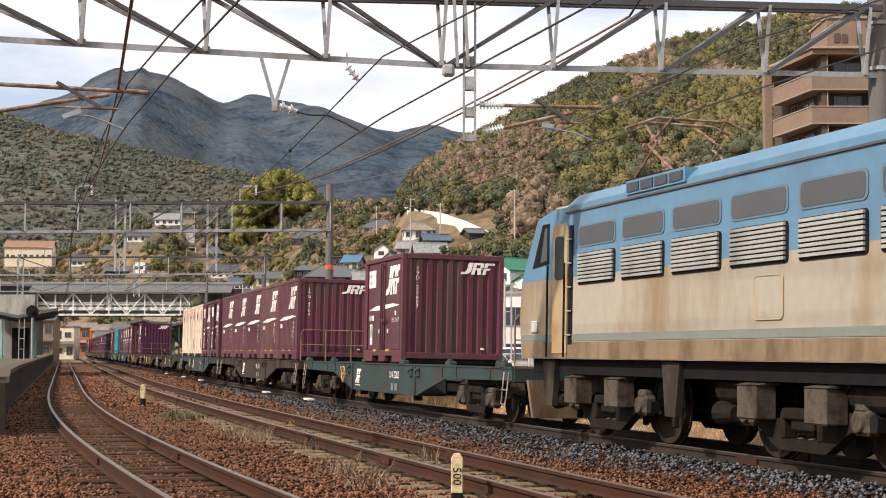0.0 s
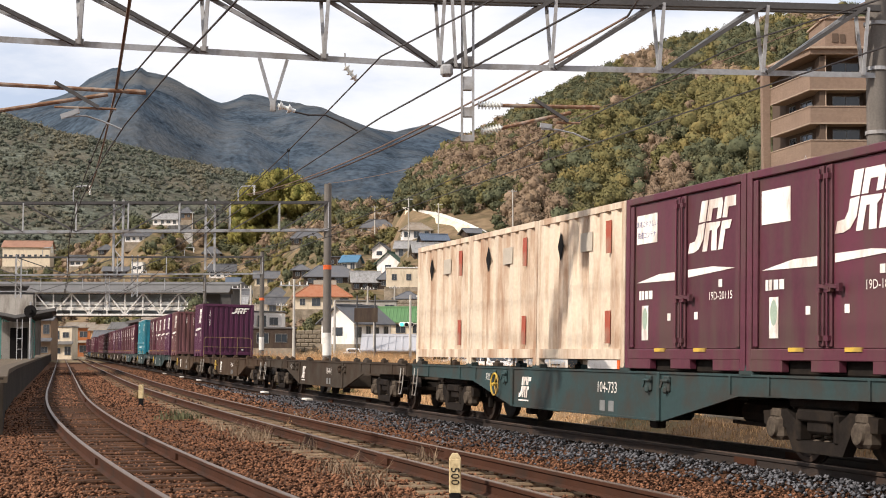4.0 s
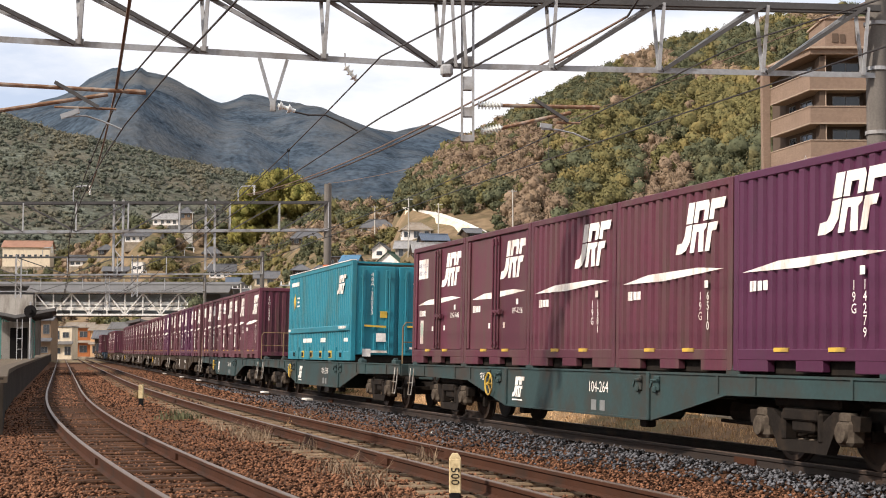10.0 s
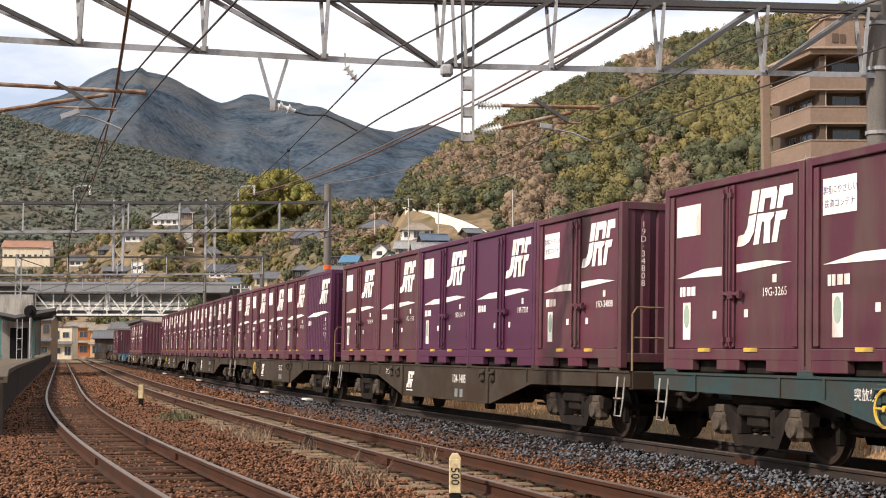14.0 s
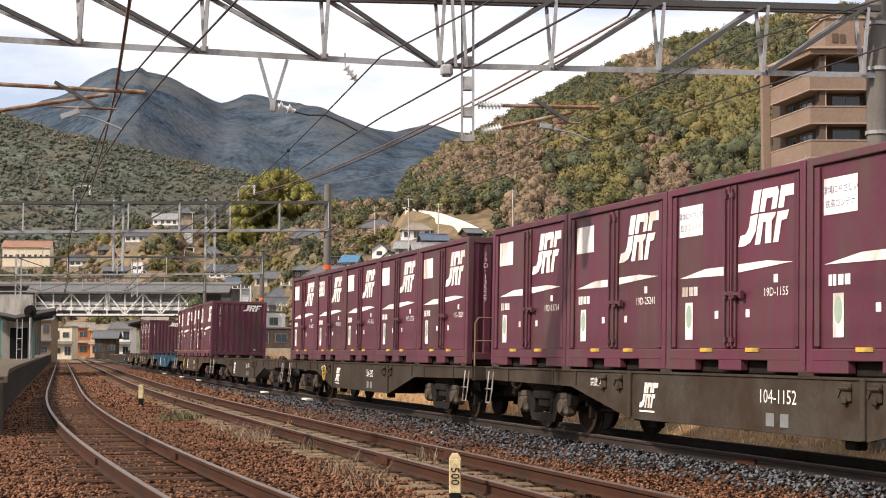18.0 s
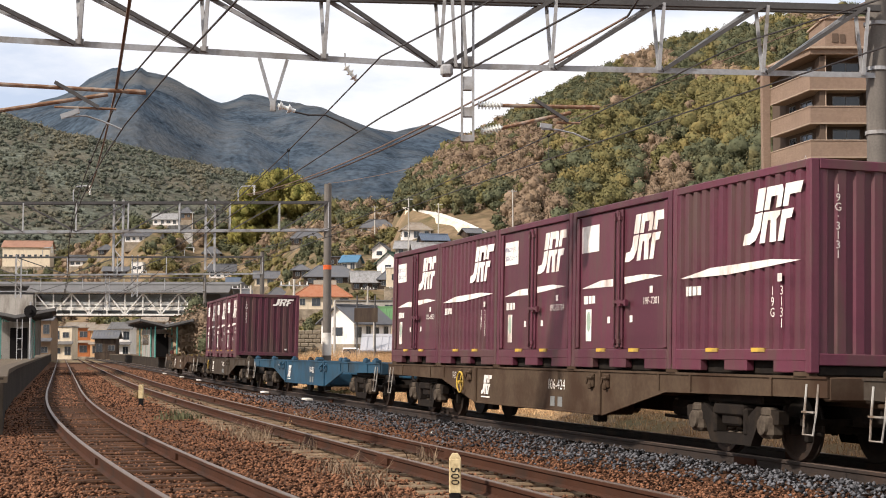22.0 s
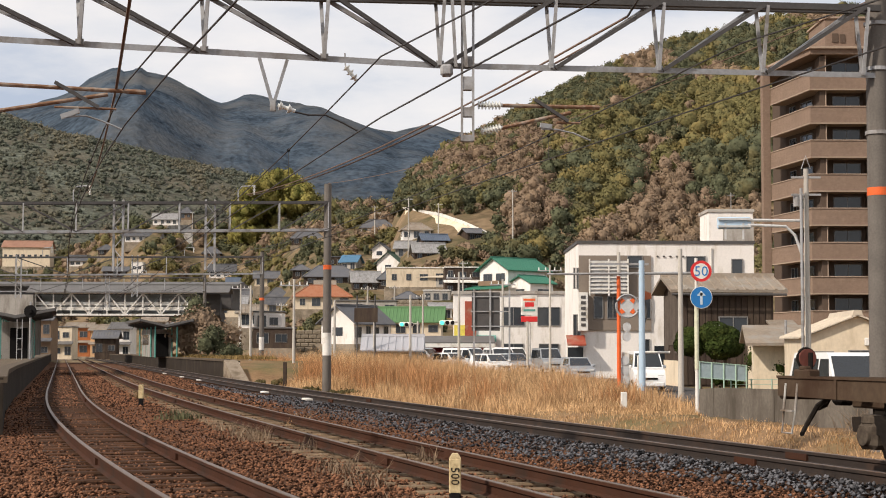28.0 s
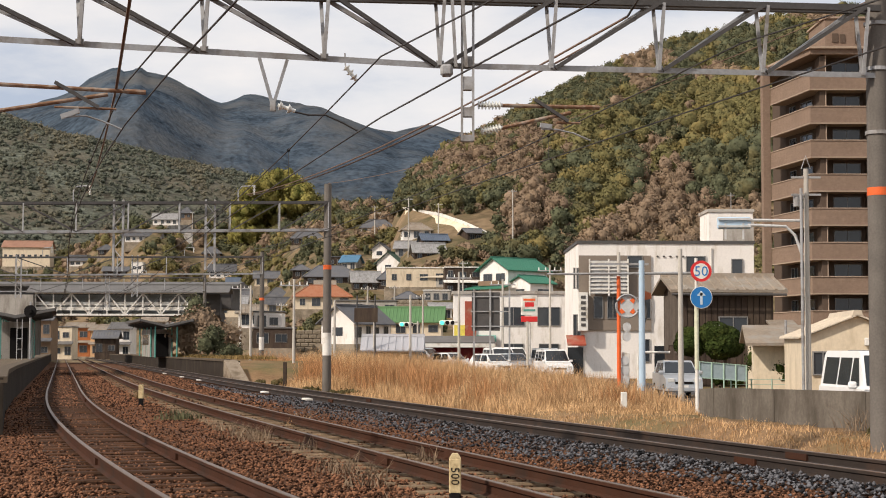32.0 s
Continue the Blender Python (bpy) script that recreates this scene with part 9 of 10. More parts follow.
    spec = {"ever": (M_EVERGREEN, "dark evergreen trees on the hillside"), "olive": (M_OLIVE, "olive-green broadleaf trees on the hillside"), "bare": (M_BARE, "leafless brown winter trees and scrub"),
            "bamboo": (M_BAMBOO, "yellow-green bamboo grove above the village"), "dark": (M_DARKWOOD, "shaded dark green trees")}
    for k, sp in kinds.items():
        if sp:
            forest({"ever": "evergreen_woods", "olive": "olive_woods", "bare": "bare_woods", "bamboo": "bamboo_grove", "dark": "shaded_woods"}[k], spec[k][1], spec[k][0], [q for q in sp if q[3] >= 2.0], 130, 0.27 if k != "bare" else 0.22)
            small = [q for q in sp if q[3] < 2.0]
            if small:
                forest({"ever": "evergreen_scrub", "olive": "olive_scrub", "bare": "bare_scrub"}[k], spec[k][1].replace("trees", "shrubs").replace("winter shrubs and scrub", "winter scrub"), spec[k][0], small, 50, 0.24)
    # wooded slope in the middle distance
    a, b = [], []
    for _ in range(9000):
        y = (430 + 405 * rs.uniform(0, 1) ** 0.8) * FAR
        u = rs.uniform(-0.32, -0.01)
        z = land(u * y, y)
        r = rs.uniform(1.2, 2.6) * 1.25
        (b if noise.noise((u * 22, y * 0.0055, 2.0)) + 0.5 * noise.noise((u * 90, y * 0.02, 6.0)) > 0.14 else a).append((u * y, y, z + r * 0.1, r))
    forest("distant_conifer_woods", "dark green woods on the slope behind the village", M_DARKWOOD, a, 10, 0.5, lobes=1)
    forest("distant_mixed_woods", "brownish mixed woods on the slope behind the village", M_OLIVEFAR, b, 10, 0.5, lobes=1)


# Mixed leaves of the middle distance, their colour greyed to imitate haze.
M_OLIVEFAR = leafmat("haze_greyed_mixed_leaves", (0.152, 0.138, 0.098), 0.25, 0.12, (0.11, 0.11, 0.08), 0.4, patch=0.03)
hillside_woods()


def tree(x, y, h, r, material, label, name="tree", per=900, trunk=0.12, z=None, lobes=7, squash=0.9):
    z = height(x, y) - 0.05 if z is None else z
    t = thing(name, label, "tree", pose(x, y, z))
    g = Geo()
    g.tube((0, 0, 0), (0.05, 0, h * 0.45), trunk, trunk * 0.7, 10)
    for k in range(6):
        a = k * 1.05
        g.tube((0.03, 0, h * (0.25 + 0.05 * k)), (math.cos(a) * r * 0.6, math.sin(a) * r * 0.6, h * (0.5 + 0.07 * k)), trunk * 0.45, trunk * 0.15, 6)
    part("trunk", g, M_BARK, t)
    V, F = crown_quads(np.array([[0, 0, h - r * squash]]), np.array([r]), per, 0.05 * max(r, 1.0), squash, lobes, False)
    tagged(part("crown", big_mesh("crown", V, F, material), None, t), kind="stuff")
    return t


def clipped_tree():
    t = thing("clipped_garden_tree", "cloud-pruned dark green garden tree", "tree", pose(13.55, 78.5, -0.95) @ Matrix.Diagonal((1.36, 1.36, 1.12, 1.0)))
    g = Geo()
    for x in (-0.75, 0.3, 0.9):
        g.tube((x * 0.4, 0, 0), (x * 0.8, 0, 1.9), 0.09, 0.06, 8)
    part("trunk", g, M_BARK, t)
    cs = np.array([(-0.82, 0, 2.15), (-0.72, 0.1, 2.5), (0.22, 0, 2.62), (0.66, 0.1, 2.45), (0.40, -0.2, 2.1), (0.85, 0.1, 2.1), (-0.5, 0.2, 2.05)])
    rr = np.array([0.50, 0.50, 0.64, 0.60, 0.64, 0.52, 0.45])
    for c, r in zip(cs, rr):
        d = _rs.normal(0, 1, (2200, 3))
        d /= np.linalg.norm(d, axis=1, keepdims=True)
        p = c + d * (r * _rs.uniform(0.86, 1.0, (2200, 1)))
        t1 = np.cross(d, _rs.normal(0, 1, d.shape))
        t1 /= np.linalg.norm(t1, axis=1, keepdims=True)
        b1 = np.cross(d + 0.4 * _rs.normal(0, 1, d.shape), t1)
        s = 0.05
        q = np.stack([p - t1 * s, p - b1 * s, p + t1 * s, p + b1 * s], 1).reshape(-1, 3)
        tagged(part("foliage_pad", big_mesh("foliage_pad", q, np.arange(len(q)).reshape(-1, 4), M_HEDGE), None, t), kind="stuff")


clipped_tree()
for x, y, h, r, mt, lab in ((12.9, 71.5, 1.15, 0.5, M_HEDGE, "small round clipped shrub in the yard"), (13.4, 70.5, 1.1, 0.48, M_HEDGE, "small round clipped shrub in the yard"), (14.6, 70.6, 2.3, 0.95, M_HEDGE, "dark young conifer in the yard"),
                            (15.3, 69.3, 1.6, 0.75, M_HEDGE, "dark shrub beside the garage")):
    tree(x, y, h, r, mt, lab, "garden_shrub", per=700, trunk=0.05)
for x, y, h, r, mt, lab in ((-16.9, 114.0, 3.6, 1.3, M_EVERGREEN, "dark green conifer beside the platform"), (-20.5, 132.0, 5.2, 2.8, M_BARE, "bare brown tree behind the platform"), (-19.0, 128.0, 4.4, 2.4, M_BARE, "bare brown bushy tree behind the platform"),
                            (-22.5, 140.0, 6.4, 1.6, M_EVERGREEN, "dark palm-like tree behind the canopy"), (-15.6, 112.0, 2.2, 1.2, M_EVERGREEN, "dark bush beside the platform")):
    tree(x, y, h, r, mt, lab, per=1500)


def blades(spots, hgt, spread, per, seed, lean=0.35, width=0.012):
    """Tufts of thin blades: each blade a narrow bent strip."""
    rs = np.random.RandomState(seed)
    n = len(spots)
    s = np.repeat(spots, per, axis=0)
    k = len(s)
    a = rs.uniform(0, 2 * np.pi, k)
    off = rs.normal(0, spread, (k, 2))
    h = np.repeat(hgt, per) * rs.uniform(0.45, 1.15, k)
    d = np.stack([np.cos(a), np.sin(a)], 1) * (h * lean * rs.uniform(0.2, 1.4, k))[:, None]
    w = width * rs.uniform(0.6, 1.5, k)
    fa = rs.uniform(-0.6, 0.6, k)
    wx, wy = np.cos(fa) * w, np.sin(fa) * w
    b = np.column_stack([s[:, 0] + off[:, 0], s[:, 1] + off[:, 1], s[:, 2] - 0.03])
    m = b + np.column_stack([d[:, 0] * 0.35, d[:, 1] * 0.35, h * 0.6])
    t = b + np.column_stack([d[:, 0], d[:, 1], h])
    e = np.column_stack([wx, wy, np.zeros(k)])
    V = np.stack([b - e, b + e, m + e * 0.8, m - e * 0.8, t], 1).reshape(-1, 3)
    i = np.arange(k)[:, None] * 5
    F = np.concatenate([i + np.array([[0, 1, 2]]), i + np.array([[0, 2, 3]]), i + np.array([[3, 2, 4]])])
    return V, F


def grass():
    rs = np.random.RandomState(21)
    # golden field between the through track and the road
    n = 8200
    y = rs.uniform(36, 122, n)
    tc = np.array([centre("through", q) for q in y])
    edge = np.interp(y, [30, 38, 45, 60, 80, 104, 122], [5.9, 5.9, 7.6, 7.4, 4.4, 0.6, -5.0])
    front = np.interp(y, [36, 44, 50, 60, 75, 90, 122], [4.4, 4.4, 4.0, 4.2, 4.6, 4.6, 4.4])
    wide = np.maximum(edge - tc - front, 0.3)
    f = rs.uniform(0, 1, n) ** 0.9
    x = tc + front + f * wide
    lump = np.array([noise.noise((p * 0.35, q * 0.25, 0)) for p, q in zip(x, y)])
    u = x / y
    tall = np.interp(u, [-0.12, -0.085, -0.06, -0.035, -0.01, 0.02, 0.07, 0.11, 0.17], [1.0, 1.5, 1.6, 1.75, 1.35, 1.05, 1.0, 0.95, 0.55]) * np.clip((y - 36) / 12, 0.12, 1)
    h = tall * (0.18 + 0.82 * np.clip(f * 2.4, 0, 1)) * (1 + 0.8 * lump) * rs.uniform(0.5, 1.1, n)
    k = (y > 45) | (rs.uniform(0, 1, n) < 0.4)
    x, y, h = x[k], y[k], h[k]
    spots = np.column_stack([x, y, relief(x, y)])
    V, F = blades(spots, np.clip(h, 0.06, 1.9), 0.22, 26, 4, 0.45, 0.0065)
    thing("dry_grass", "tall dry golden grass beside the line", "grass", kind="stuff", data=big_mesh("dry_grass", V, F, M_DRYGRASS))
    # russet stalks standing in clumps among it
    n = 2800
    y = rs.uniform(44, 112, n)
    tc = np.array([centre("through", q) for q in y])
    x = tc + 4.6 + rs.uniform(0.2, 1, n) * 4.0
    k = np.array([noise.noise((p * 0.5, q * 0.22, 31.0)) for p, q in zip(x, y)]) > 0.05
    x, y = x[k], y[k]
    hh = np.interp(x / y, [-0.06, -0.02, 0.02, 0.15], [1.5, 1.5, 1.15, 1.1]) * rs.uniform(0.6, 1.15, len(x))
    V, F = blades(np.column_stack([x, y, relief(x, y)]), hh, 0.2, 12, 8, 0.3, 0.007)
    thing("russet_reeds", "tall russet reeds standing in the dry field", "reeds", kind="stuff", data=big_mesh("russet_reeds", V, F, M_REED))
    # low green-brown scrub at the field's front
    for x, y, r in ((-4.3, 66.0, 0.55), (-5.9, 70.5, 0.5), (1.05, 58.5, 0.55), (-9.6, 86.0, 0.7), (-8.2, 90.0, 0.6), (7.9, 27.4, 0.3), (-1.4, 66.0, 0.4)):
        cc = np.column_stack([rs.uniform(-1.1, 1.1, 7) * r, rs.uniform(-0.8, 0.8, 7) * r, np.full(7, r * 0.16)])
        V, F = crown_quads(cc, rs.uniform(0.35, 0.6, 7) * r, 130, 0.03, 0.5, 3, False)
        s = thing("verge_shrub", "low dark olive shrub in the dry verge", "shrub", pose(x, y, height(x, y)), group="verge shrubs")
        tagged(part("foliage", big_mesh("foliage", V, F, M_SCRUBLEAF), None, s), kind="stuff")
    # low verge between grass and ballast, and strip before the wall
    n = 2600
    y = rs.uniform(19, 80, n)
    tc = np.array([centre("through", q) for q in y])
    x = tc + rs.uniform(2.4, 4.8, n)
    spots = np.column_stack([x, y, relief(x, y)])
    V, F = blades(spots, rs.uniform(0.04, 0.2, n), 0.12, 12, 5, 0.7, 0.0045)
    thing("verge_grass", "short yellowed verge grass", "grass", kind="stuff", data=big_mesh("verge_grass", V, F, M_DRYGRASS))
    # green and brown weeds by the far platform
    n = 1500
    y = rs.uniform(100, 175, n)
    x = np.array([centre("through", q) for q in y]) + rs.uniform(3.2, 6.6, n)
    z = np.array([grade(q) + 0.86 for q in y])
    V, F = blades(np.column_stack([x, y, z]), rs.uniform(0.08, 0.32, n), 0.25, 9, 6, 0.4, 0.03)
    thing("platform_weeds", "olive and brown weeds on the disused platform end", "grass", kind="stuff", data=big_mesh("platform_weeds", V, F, M_GREENGRASS))
    # single dead tufts between the tracks
    for x, y, hh, per, mt in ((-0.92, 18.2, 0.34, 45, M_BARE), (-1.35, 20.2, 0.32, 60, M_BARE), (-3.3, 27.5, 0.35, 80, M_BARE), (-3.7, 28.6, 0.3, 60, M_BARE), (-6.1, 36.0, 0.28, 120, M_EVERGREEN), (-2.05, 24.6, 0.3, 40, M_BARE),
                              (-4.4, 31.0, 0.25, 50, M_BARE), (-3.1, 33.0, 0.3, 40, M_DRYGRASS), (-0.5, 15.6, 0.2, 50, M_BARE), (1.0, 15.2, 0.16, 60, M_BARE), (-10.2, 52.0, 0.3, 90, M_GREENGRASS), (-0.2, 22.2, 0.3, 40, M_BARE), (8.4, 26.5, 0.7, 40, M_BARE), (7.6, 28.6, 0.5, 40, M_BARE)):
        z = height(x, y)
        V, F = blades(np.array([[x, y, z]]), np.array([hh]), 0.11 + 0.12 * (mt is M_EVERGREEN) + 0.05 * (mt is M_BARE), per, int(abs(x) * 100), 0.8, 0.006 if mt is not M_EVERGREEN else 0.012)
        lab = "dead pale grass tuft between the tracks" if mt is M_DRYGRASS else ("low dark green weed in the ballast" if mt is M_EVERGREEN else "dead brown weed tuft in the ballast")
        thing("weed_tuft", lab, "weed", data=big_mesh("weed_tuft", V - np.array([x, y, z]), F, mt), m=pose(x, y, z), group="weeds in the ballast")


grass()
# ---- the locomotive ----
M_LOCOBLUE = mat("locomotive_blue", (0.095, 0.205, 0.30), rough=0.4, var=0.14, scale=0.5, fine=5, dirt=(0.09, 0.17, 0.25), dirt_amount=0.45, dirt_scale=0.9)
M_LOCOCREAM = mat("locomotive_cream", (0.36, 0.315, 0.245), rough=0.5, var=0.1, scale=0.4, fine=5, dirt=(0.25, 0.175, 0.10), dirt_amount=0.5, dirt_scale=0.8, streak=4)
M_LOCOSTRIPE = mat("grey_green_stripe", (0.17, 0.19, 0.165), rough=0.6, var=0.12)
M_LOCOSTAY = mat("dust_brown_underframe", (0.042, 0.032, 0.025), rough=0.85, var=0.3, scale=2, fine=14, dirt=(0.070, 0.052, 0.036), dirt_amount=0.4, dirt_scale=2)
# Dusty cream, darkened further to paint in the shading low on the body.
M_LOCOSKIRT = mat("dusty_shaded_cream", (0.22, 0.155, 0.092), rough=0.7, var=0.15, scale=1, fine=8, dirt=(0.12, 0.075, 0.04), dirt_amount=0.5, dirt_scale=2, streak=3)
M_DOORCREAM = mat("ochre_door_paint", (0.38, 0.28, 0.15), rough=0.6, var=0.12, dirt=(0.35, 0.2, 0.08), dirt_amount=0.4)
M_SLAT = mat("dusty_louvre_slats", (0.34, 0.34, 0.31), rough=0.6, var=0.2, dirt=(0.2, 0.2, 0.18), dirt_amount=0.4)
M_SURROUND = mat("grey_blue_surround", (0.10, 0.16, 0.21), rough=0.6, var=0.15)
M_DUSTYGLASS = mat("dusty_window_glass", (0.06, 0.062, 0.06), rough=0.25, var=0.15, scale=1.5, spec=0.5)


def locomotive():
    c = thing("electric_locomotive", "blue and cream electric locomotive with dusty windows and louvres", "locomotive")
    w = 1.40
    low = [(-8.7, 1.22), (8.7, 1.22), (8.82, 1.9), (8.75, 2.52), (-8.75, 2.52), (-8.82, 1.9)]
    up = [(-8.75, 2.52), (8.75, 2.52), (8.58, 2.78), (8.0, 3.55), (7.3, 3.66), (-7.3, 3.66), (-8.0, 3.55), (-8.58, 2.78)]
    part("lower_body", Geo().slab(low, -w, w, "x"), M_LOCOCREAM, c)
    part("upper_body", Geo().slab(up, -w, w, "x"), M_LOCOBLUE, c)
    g = Geo()
    g.slab([(-w, 3.55), (w, 3.55), (w - 0.02, 3.68), (w - 0.22, 3.86), (0, 3.95), (-w + 0.22, 3.86), (-w + 0.02, 3.68)], -6.7, 6.7, "y")
    part("roof", g, M_LOCOBLUE, c, smooth=False)
    for s in (-1, 1):
        part("cab_roof", Geo().slab([(-w + 0.1, 3.5), (w - 0.1, 3.5), (w - 0.35, 3.78), (-w + 0.35, 3.78)], s * 6.7, s * 8.0, "y"), M_LOCOCREAM, c)
    part("side_stripe", Geo().box((-w - 0.004, 0, 1.56), (0.012, 17.45, 0.11)), M_LOCOSTRIPE, c)
    part("end_stripe", Geo().box((0, 8.77, 1.56), (2.7, 0.06, 0.11)), M_LOCOSTRIPE, c)
    part("skirt_band", Geo().box((-w - 0.003, 0, 1.36), (0.01, 17.3, 0.26)), M_LOCOSKIRT, c, "dust-stained lower band")
    part("gutter", Geo().box((-w - 0.012, 0, 3.56), (0.03, 13.4, 0.03)), M_GALVDARK, c)

    def rounded(y0, y1, z0, z1, r):
        o = []
        for cy, cz, a0 in ((y1 - r, z1 - r, 0), (y0 + r, z1 - r, 90), (y0 + r, z0 + r, 180), (y1 - r, z0 + r, 270)):
            for k in range(4):
                a = radians(a0 + 30 * k)
                o.append((cy + r * math.cos(a), cz + r * math.sin(a)))
        return o
    for k in range(7):
        y1 = 6.17 - 1.68 * k
        y0 = y1 - 1.44
        f = part("side_window", Geo().slab(rounded(y0, y1, 2.97, 3.32, 0.09), -w - 0.012, -w + 0.02, "x"), M_SURROUND, c, "grey rubber window surround")
        part("pane", Geo().slab(rounded(y0 + 0.05, y1 - 0.05, 3.00, 3.29, 0.07), -w - 0.018, -w - 0.01, "x"), M_DUSTYGLASS, f, "dusty grey pane")
        f = part("louvre_frame", Geo().slab(rounded(y0, y1, 2.38, 2.88, 0.06), -w - 0.014, -w + 0.01, "x"), M_BLACK, c)
        for j in range(8):
            z = 2.42 + j * 0.058
            part("louvre_slat", Geo().bar((-w - 0.03, y0 + 0.05, z + 0.02), (-w - 0.03, y1 - 0.05, z + 0.02), 0.03, 0.038),
                 M_SLAT, f)
    # roof vents
    v = part("roof_grille", Geo().box((-w + 0.1, 3.35, 3.72), (0.26, 1.95, 0.20)), M_LOCOBLUE, c)
    for k in range(4):
        part("grille_pane", Geo().box((-w - 0.035, 2.65 + k * 0.47, 3.72), (0.02, 0.40, 0.13)), M_DARKGLASS, v)
    part("hatch", Geo().slab(rounded(-0.20, 0.50, 1.72, 2.25, 0.07), -w - 0.012, -w + 0.01, "x"), M_LOCOCREAM, c)
    part("hatch_seam", Geo().line([(-w - 0.012, y, z) for y, z in rounded(-0.20, 0.50, 1.72, 2.25, 0.07) + [rounded(-0.20, 0.50, 1.72, 2.25, 0.07)[0]]], 0.008, 4), M_DOORCREAM, c)
    # cab door, its handrails and ladder
    d = part("cab_door", Geo().box((-w - 0.008, 6.93, 2.35), (0.03, 0.62, 2.1), bev=0.01), M_DOORCREAM, c, "ochre cab door")
    part("door_window", Geo().slab(rounded(6.74, 7.12, 2.5, 3.2, 0.08), -w - 0.035, -w - 0.02, "x"), M_DARKGLASS, d)
    # Black strip on the flat side paints the shade of a recess.
    part("door_recess", Geo().box((-w - 0.004, 6.48, 2.4), (0.02, 0.16, 1.9)), M_BLACK, c)
    for y in (7.32, 6.58):
        part("handrail", Geo().tube((-w - 0.08, y, 1.25), (-w - 0.08, y, 2.75), 0.018, n=6), M_BLACK, c)
    for k in range(5):
        part("ladder_rung", Geo().tube((-w - 0.05, 6.38, 1.6 + k * 0.38), (-w - 0.05, 6.58, 1.6 + k * 0.38), 0.014, n=6), M_LOCOCREAM, c)
    part("cab_side_window", Geo().slab([(7.45, 2.78), (8.2, 2.74), (7.75, 3.45), (7.45, 3.45)], -w - 0.012, -w + 0.01, "x"), M_BLACK, c)
    part("cab_side_pane", Geo().slab([(7.52, 2.84), (7.82, 2.82), (7.62, 3.38), (7.52, 3.38)], -w - 0.018, -w - 0.01, "x"), M_DUSTYGLASS, c)
    for s in (-1, 1):
        ws = Geo()
        for q in (-1, 1):
            a, b = Vector((q * 0.10, s * 8.56, 2.86)), Vector((q * 1.28, s * 8.56, 2.86))
            e, f2 = Vector((q * 1.2, s * 8.10, 3.46)), Vector((q * 0.10, s * 8.10, 3.46))
            o = Vector((0, s * 0.015, 0.012))
            ws.add([a + o, b + o, e + o, f2 + o], [(0, 1, 2, 3) if q * s < 0 else (3, 2, 1, 0)])
        part("windscreen", ws, M_DARKGLASS, c)
        for q in (-1, 1):
            part("headlight", Geo().box((q * 0.95, s * 8.82, 1.95), (0.3, 0.1, 0.22), bev=0.03), M_LAMPGLASS, c, "square headlight cluster")
            part("corner_post", Geo().bar((q * 1.33, s * 8.58, 2.8), (q * 1.27, s * 8.05, 3.52), 0.05), M_WHITEP, c)
        part("snow_plough", Geo().slab([(-1.2, 0.2), (1.2, 0.2), (1.3, 0.85), (-1.3, 0.85)], s * 8.62, s * 8.72), M_LOCOSKIRT, c)
        part("coupler", keep("cpl", coupler), None, c, m=Matrix.Translation((0, s * 8.75, 0.86)) @ Matrix.Rotation(0 if s < 0 else math.pi, 4, "Z"))
    part("side_lamp", Geo().box((-w - 0.02, 8.05, 1.75), (0.04, 0.26, 0.2), bev=0.02), M_LAMPGLASS, c)
    part("underframe", Geo().box((0, 0, 1.1), (2.5, 17.0, 0.24)), M_BLACK, c)
    # Black box added to block the view through and imitate underbody shade.
    part("underfloor_tank", Geo().box((0.2, 0, 0.66), (0.85, 16.0, 0.66), bev=0.05), M_BLACK, c, "grimy black underfloor tank")
    for y in (-5.8, 0.0, 5.8):
        b = bogie(c, y, 2.6, 0.56, True)
        for q in (-1.3, 1.3):
            part("equipment_box", Geo().box((-1.2, q * 0.62, 0.72), (0.3, 0.48, 0.42), bev=0.02).slab([(-1.36, 0.93), (-1.02, 0.93), (-1.02, 1.0)], q * 0.62 - 0.26, q * 0.62 + 0.26), M_AXLE, b, "dusty box under the sole bar")
        part("brake_cylinder", Geo().tube((-1.1, 1.9, 0.55), (-1.1, 1.5, 0.55), 0.16, 0.1, n=12), M_RUN, b)
    for y in (3.0, -3.0, 7.6):
        part("body_stay", Geo().slab([(y - 0.28, 1.2), (y + 0.28, 1.2), (y + 0.16, 0.45), (y - 0.16, 0.45)], -1.32, -1.22, "x"), M_LOCOSTAY, c, "dusty body stay")
    for y in (1.6, -1.6):
        part("air_tank", Geo().tube((-0.9, y - 0.5, 0.85), (-0.9, y + 0.5, 0.85), 0.2, n=12), M_RUN, c)
    # pantograph, folded half way
    for yc in (5.3, -5.3):
        p = part("pantograph", Geo().box((0, yc, 4.02), (1.3, 1.6, 0.1)), M_RUN, c, "rusty diamond pantograph")
        for x in (-0.55, 0.55):
            for a, b in (((x, yc - 0.75, 4.05), (x, yc + 0.15, 4.55)), ((x, yc + 0.75, 4.05), (x, yc - 0.15, 4.55)), ((x, yc + 0.15, 4.55), (x * 0.8, yc - 0.5, 4.92)), ((x, yc - 0.15, 4.55), (x * 0.8, yc + 0.5, 4.92))):
                part("strut", Geo().tube(a, b, 0.022, n=6), M_RUSTPIPE, p)
        for q in (-0.5, 0.5):
            part("collector_bar", Geo().line([(-0.9, yc + q * 0.5, 4.82), (-0.6, yc + q * 0.5, 4.93), (0.6, yc + q * 0.5, 4.93), (0.9, yc + q * 0.5, 4.82)], 0.025, 6), M_RUSTPIPE, p)
        for x in (-0.5, 0.5):
            insulator(p, (x, yc, 3.9), (x, yc, 4.05), 0.09, 2)
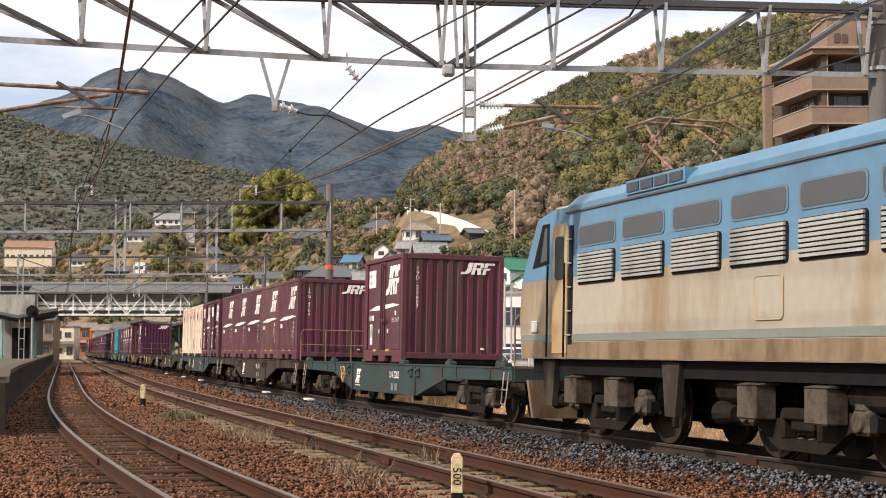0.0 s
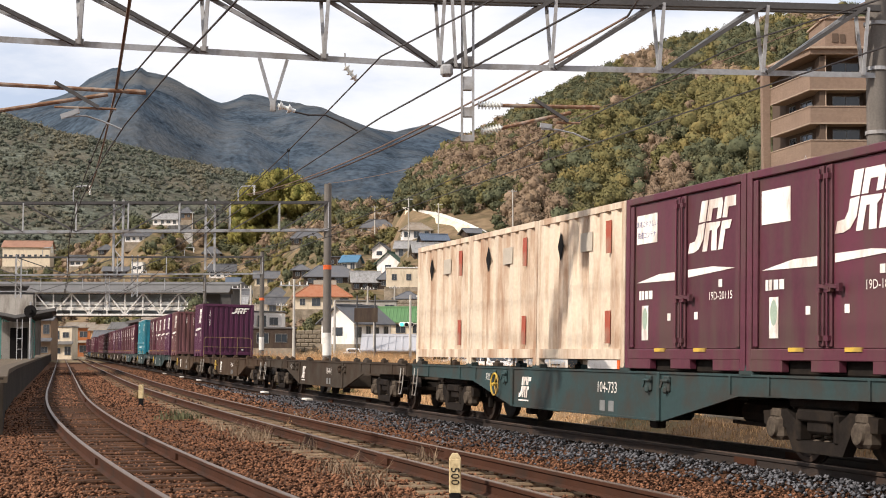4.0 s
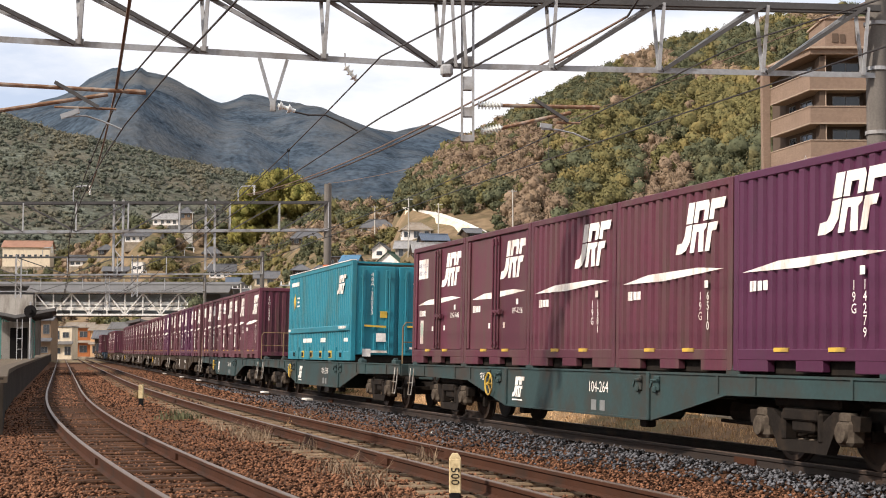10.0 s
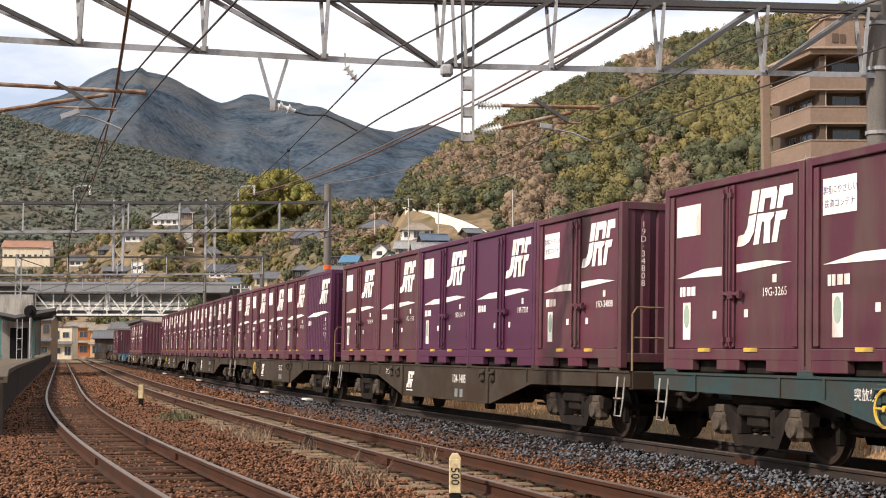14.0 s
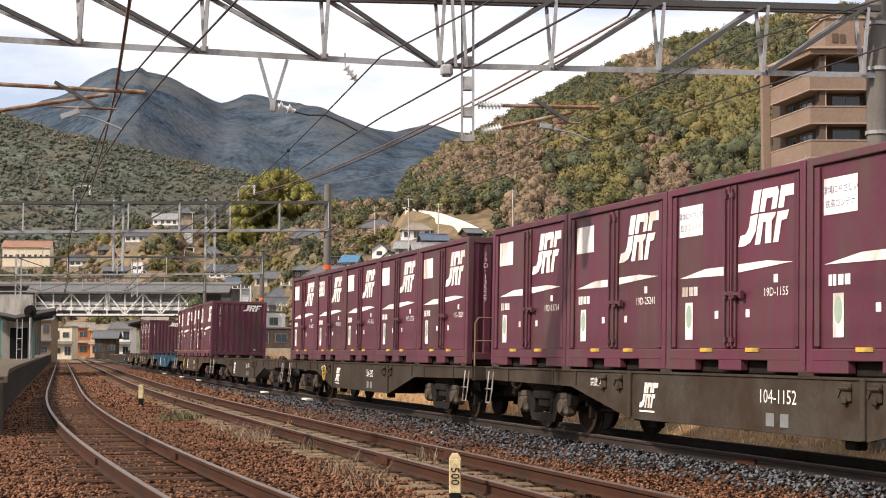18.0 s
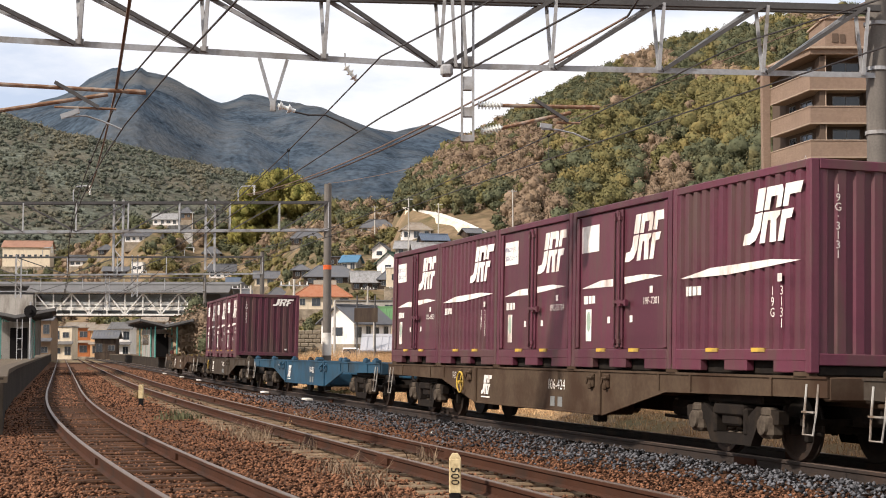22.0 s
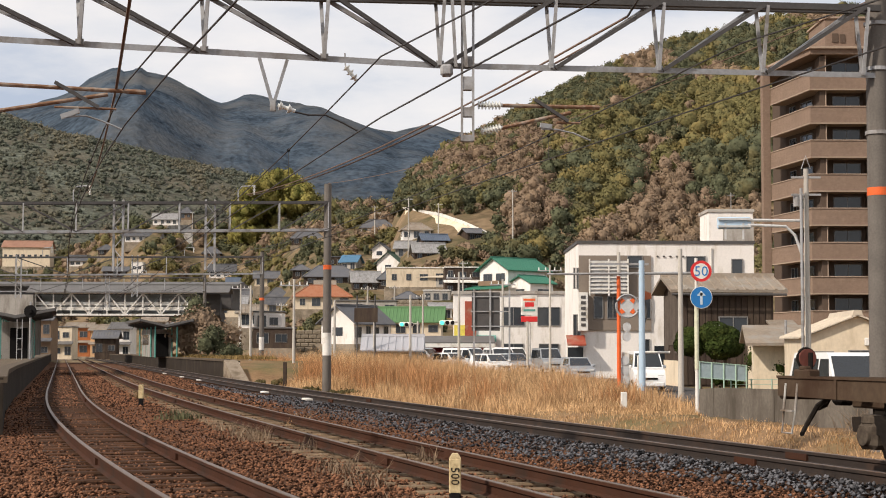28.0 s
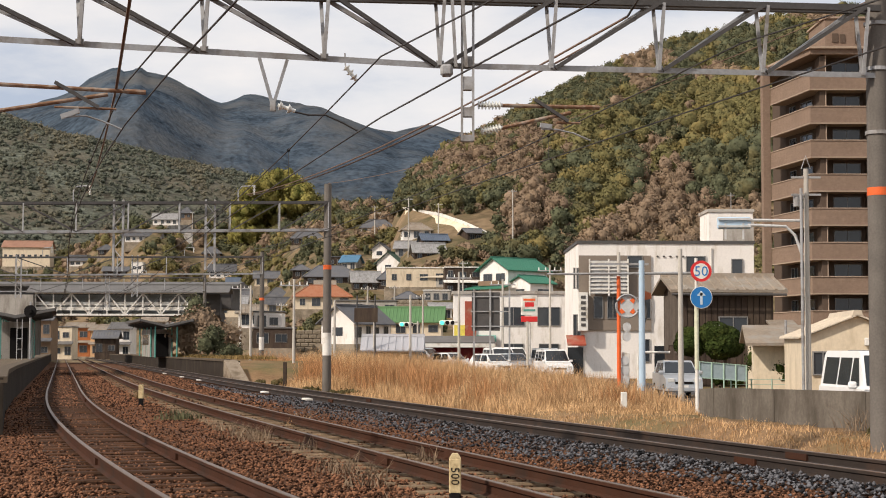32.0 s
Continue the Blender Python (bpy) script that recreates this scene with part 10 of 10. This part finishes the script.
    return c


MOVERS.append((locomotive(), -1.4, -5.8, 5.8, None))


# ---- traffic: bearing of the car at a few moments decides where on the road it is ----
_rp = [Vector((x, y, 0)) for x, y in [(16.0, -30.0)] + ROAD + [(-8.0, 158.0)]]
_rl = [0.0]
for _p, _q in zip(_rp, _rp[1:]):
    _rl.append(_rl[-1] + (_q - _p).length)


def on_road(s, lane):
    s = min(max(s, 0.0), _rl[-1])
    x = float(np.interp(s, _rl, [p.x for p in _rp]))
    y = float(np.interp(s, _rl, [p.y for p in _rp]))
    e = 2.0
    x1, y1 = float(np.interp(s + e, _rl, [p.x for p in _rp])), float(np.interp(s + e, _rl, [p.y for p in _rp]))
    x0, y0 = float(np.interp(s - e, _rl, [p.x for p in _rp])), float(np.interp(s - e, _rl, [p.y for p in _rp]))
    d = Vector((x1 - x0, y1 - y0, 0)).normalized()
    n = Vector((d.y, -d.x, 0))
    p = Vector((x, y, 0)) - n * lane
    z = height(p.x, p.y) + 0.03 if p.y > 22 else -0.5
    return Matrix.Translation((p.x, p.y, z)) @ Matrix.Rotation(math.atan2(-d.x, d.y), 4, "Z")


def road_at(u, lane):
    """Distance along the road at which the lane is seen under the bearing u."""
    best = min(((abs(m.translation.x / m.translation.y - u), s) for s in np.arange(52, _rl[-1], 0.25) for m in [on_road(s, lane)]), key=lambda t: t[0])
    return float(best[1])


def drive(ob, lane, known, after=None):
    """Keys for a car: known moments (seconds, bearing), steady speed before and after."""
    k = [(t, road_at(u, lane)) for t, u in known]
    v = after or (k[0][1] - k[-1][1]) / (k[-1][0] - k[0][0])
    times = sorted(set([0.0, 32.0] + [float(t) for t in range(0, 33, 1)] + [t for t, _ in k]))
    rows = []
    for t in times:
        if t <= k[0][0]:
            s = k[0][1] + v * (k[0][0] - t)
        elif t >= k[-1][0]:
            s = k[-1][1] - v * (t - k[-1][0])
        else:
            s = float(np.interp(t, [a for a, _ in k], [b for _, b in k]))
        rows.append((t, on_road(s, lane)))
    ROAD_CARS.append((ob, rows))


drive(car(M_CARWHITE, "white", "van", None), 1.2, [(28.0, 0.131), (29.0, 0.161), (30.0, 0.200), (31.0, 0.2415), (32.0, 0.281)])
drive(car(M_CARSILVER, "pale silver", "wagon", None), 1.2, [(28.5, 0.094), (30.0, 0.116), (31.0, 0.1325), (32.0, 0.1515)])
drive(car(M_CARWHITE, "white", "minivan", None), 1.2, [(30.5, 0.060), (32.0, 0.0715)])
drive(car(M_CARWHITE, "white", "minivan", None), 1.2, [(27.5, 0.2213), (28.0, 0.263)])
drive(car(M_CARWHITE, "white", "wagon", None), 1.2, [(8.0, 0.165), (9.0, 0.2283)])
drive(car(M_CARDARK, "dark blue", "wagon", None), 1.2, [(0.0, 0.19), (1.0, 0.2505)])
motions()
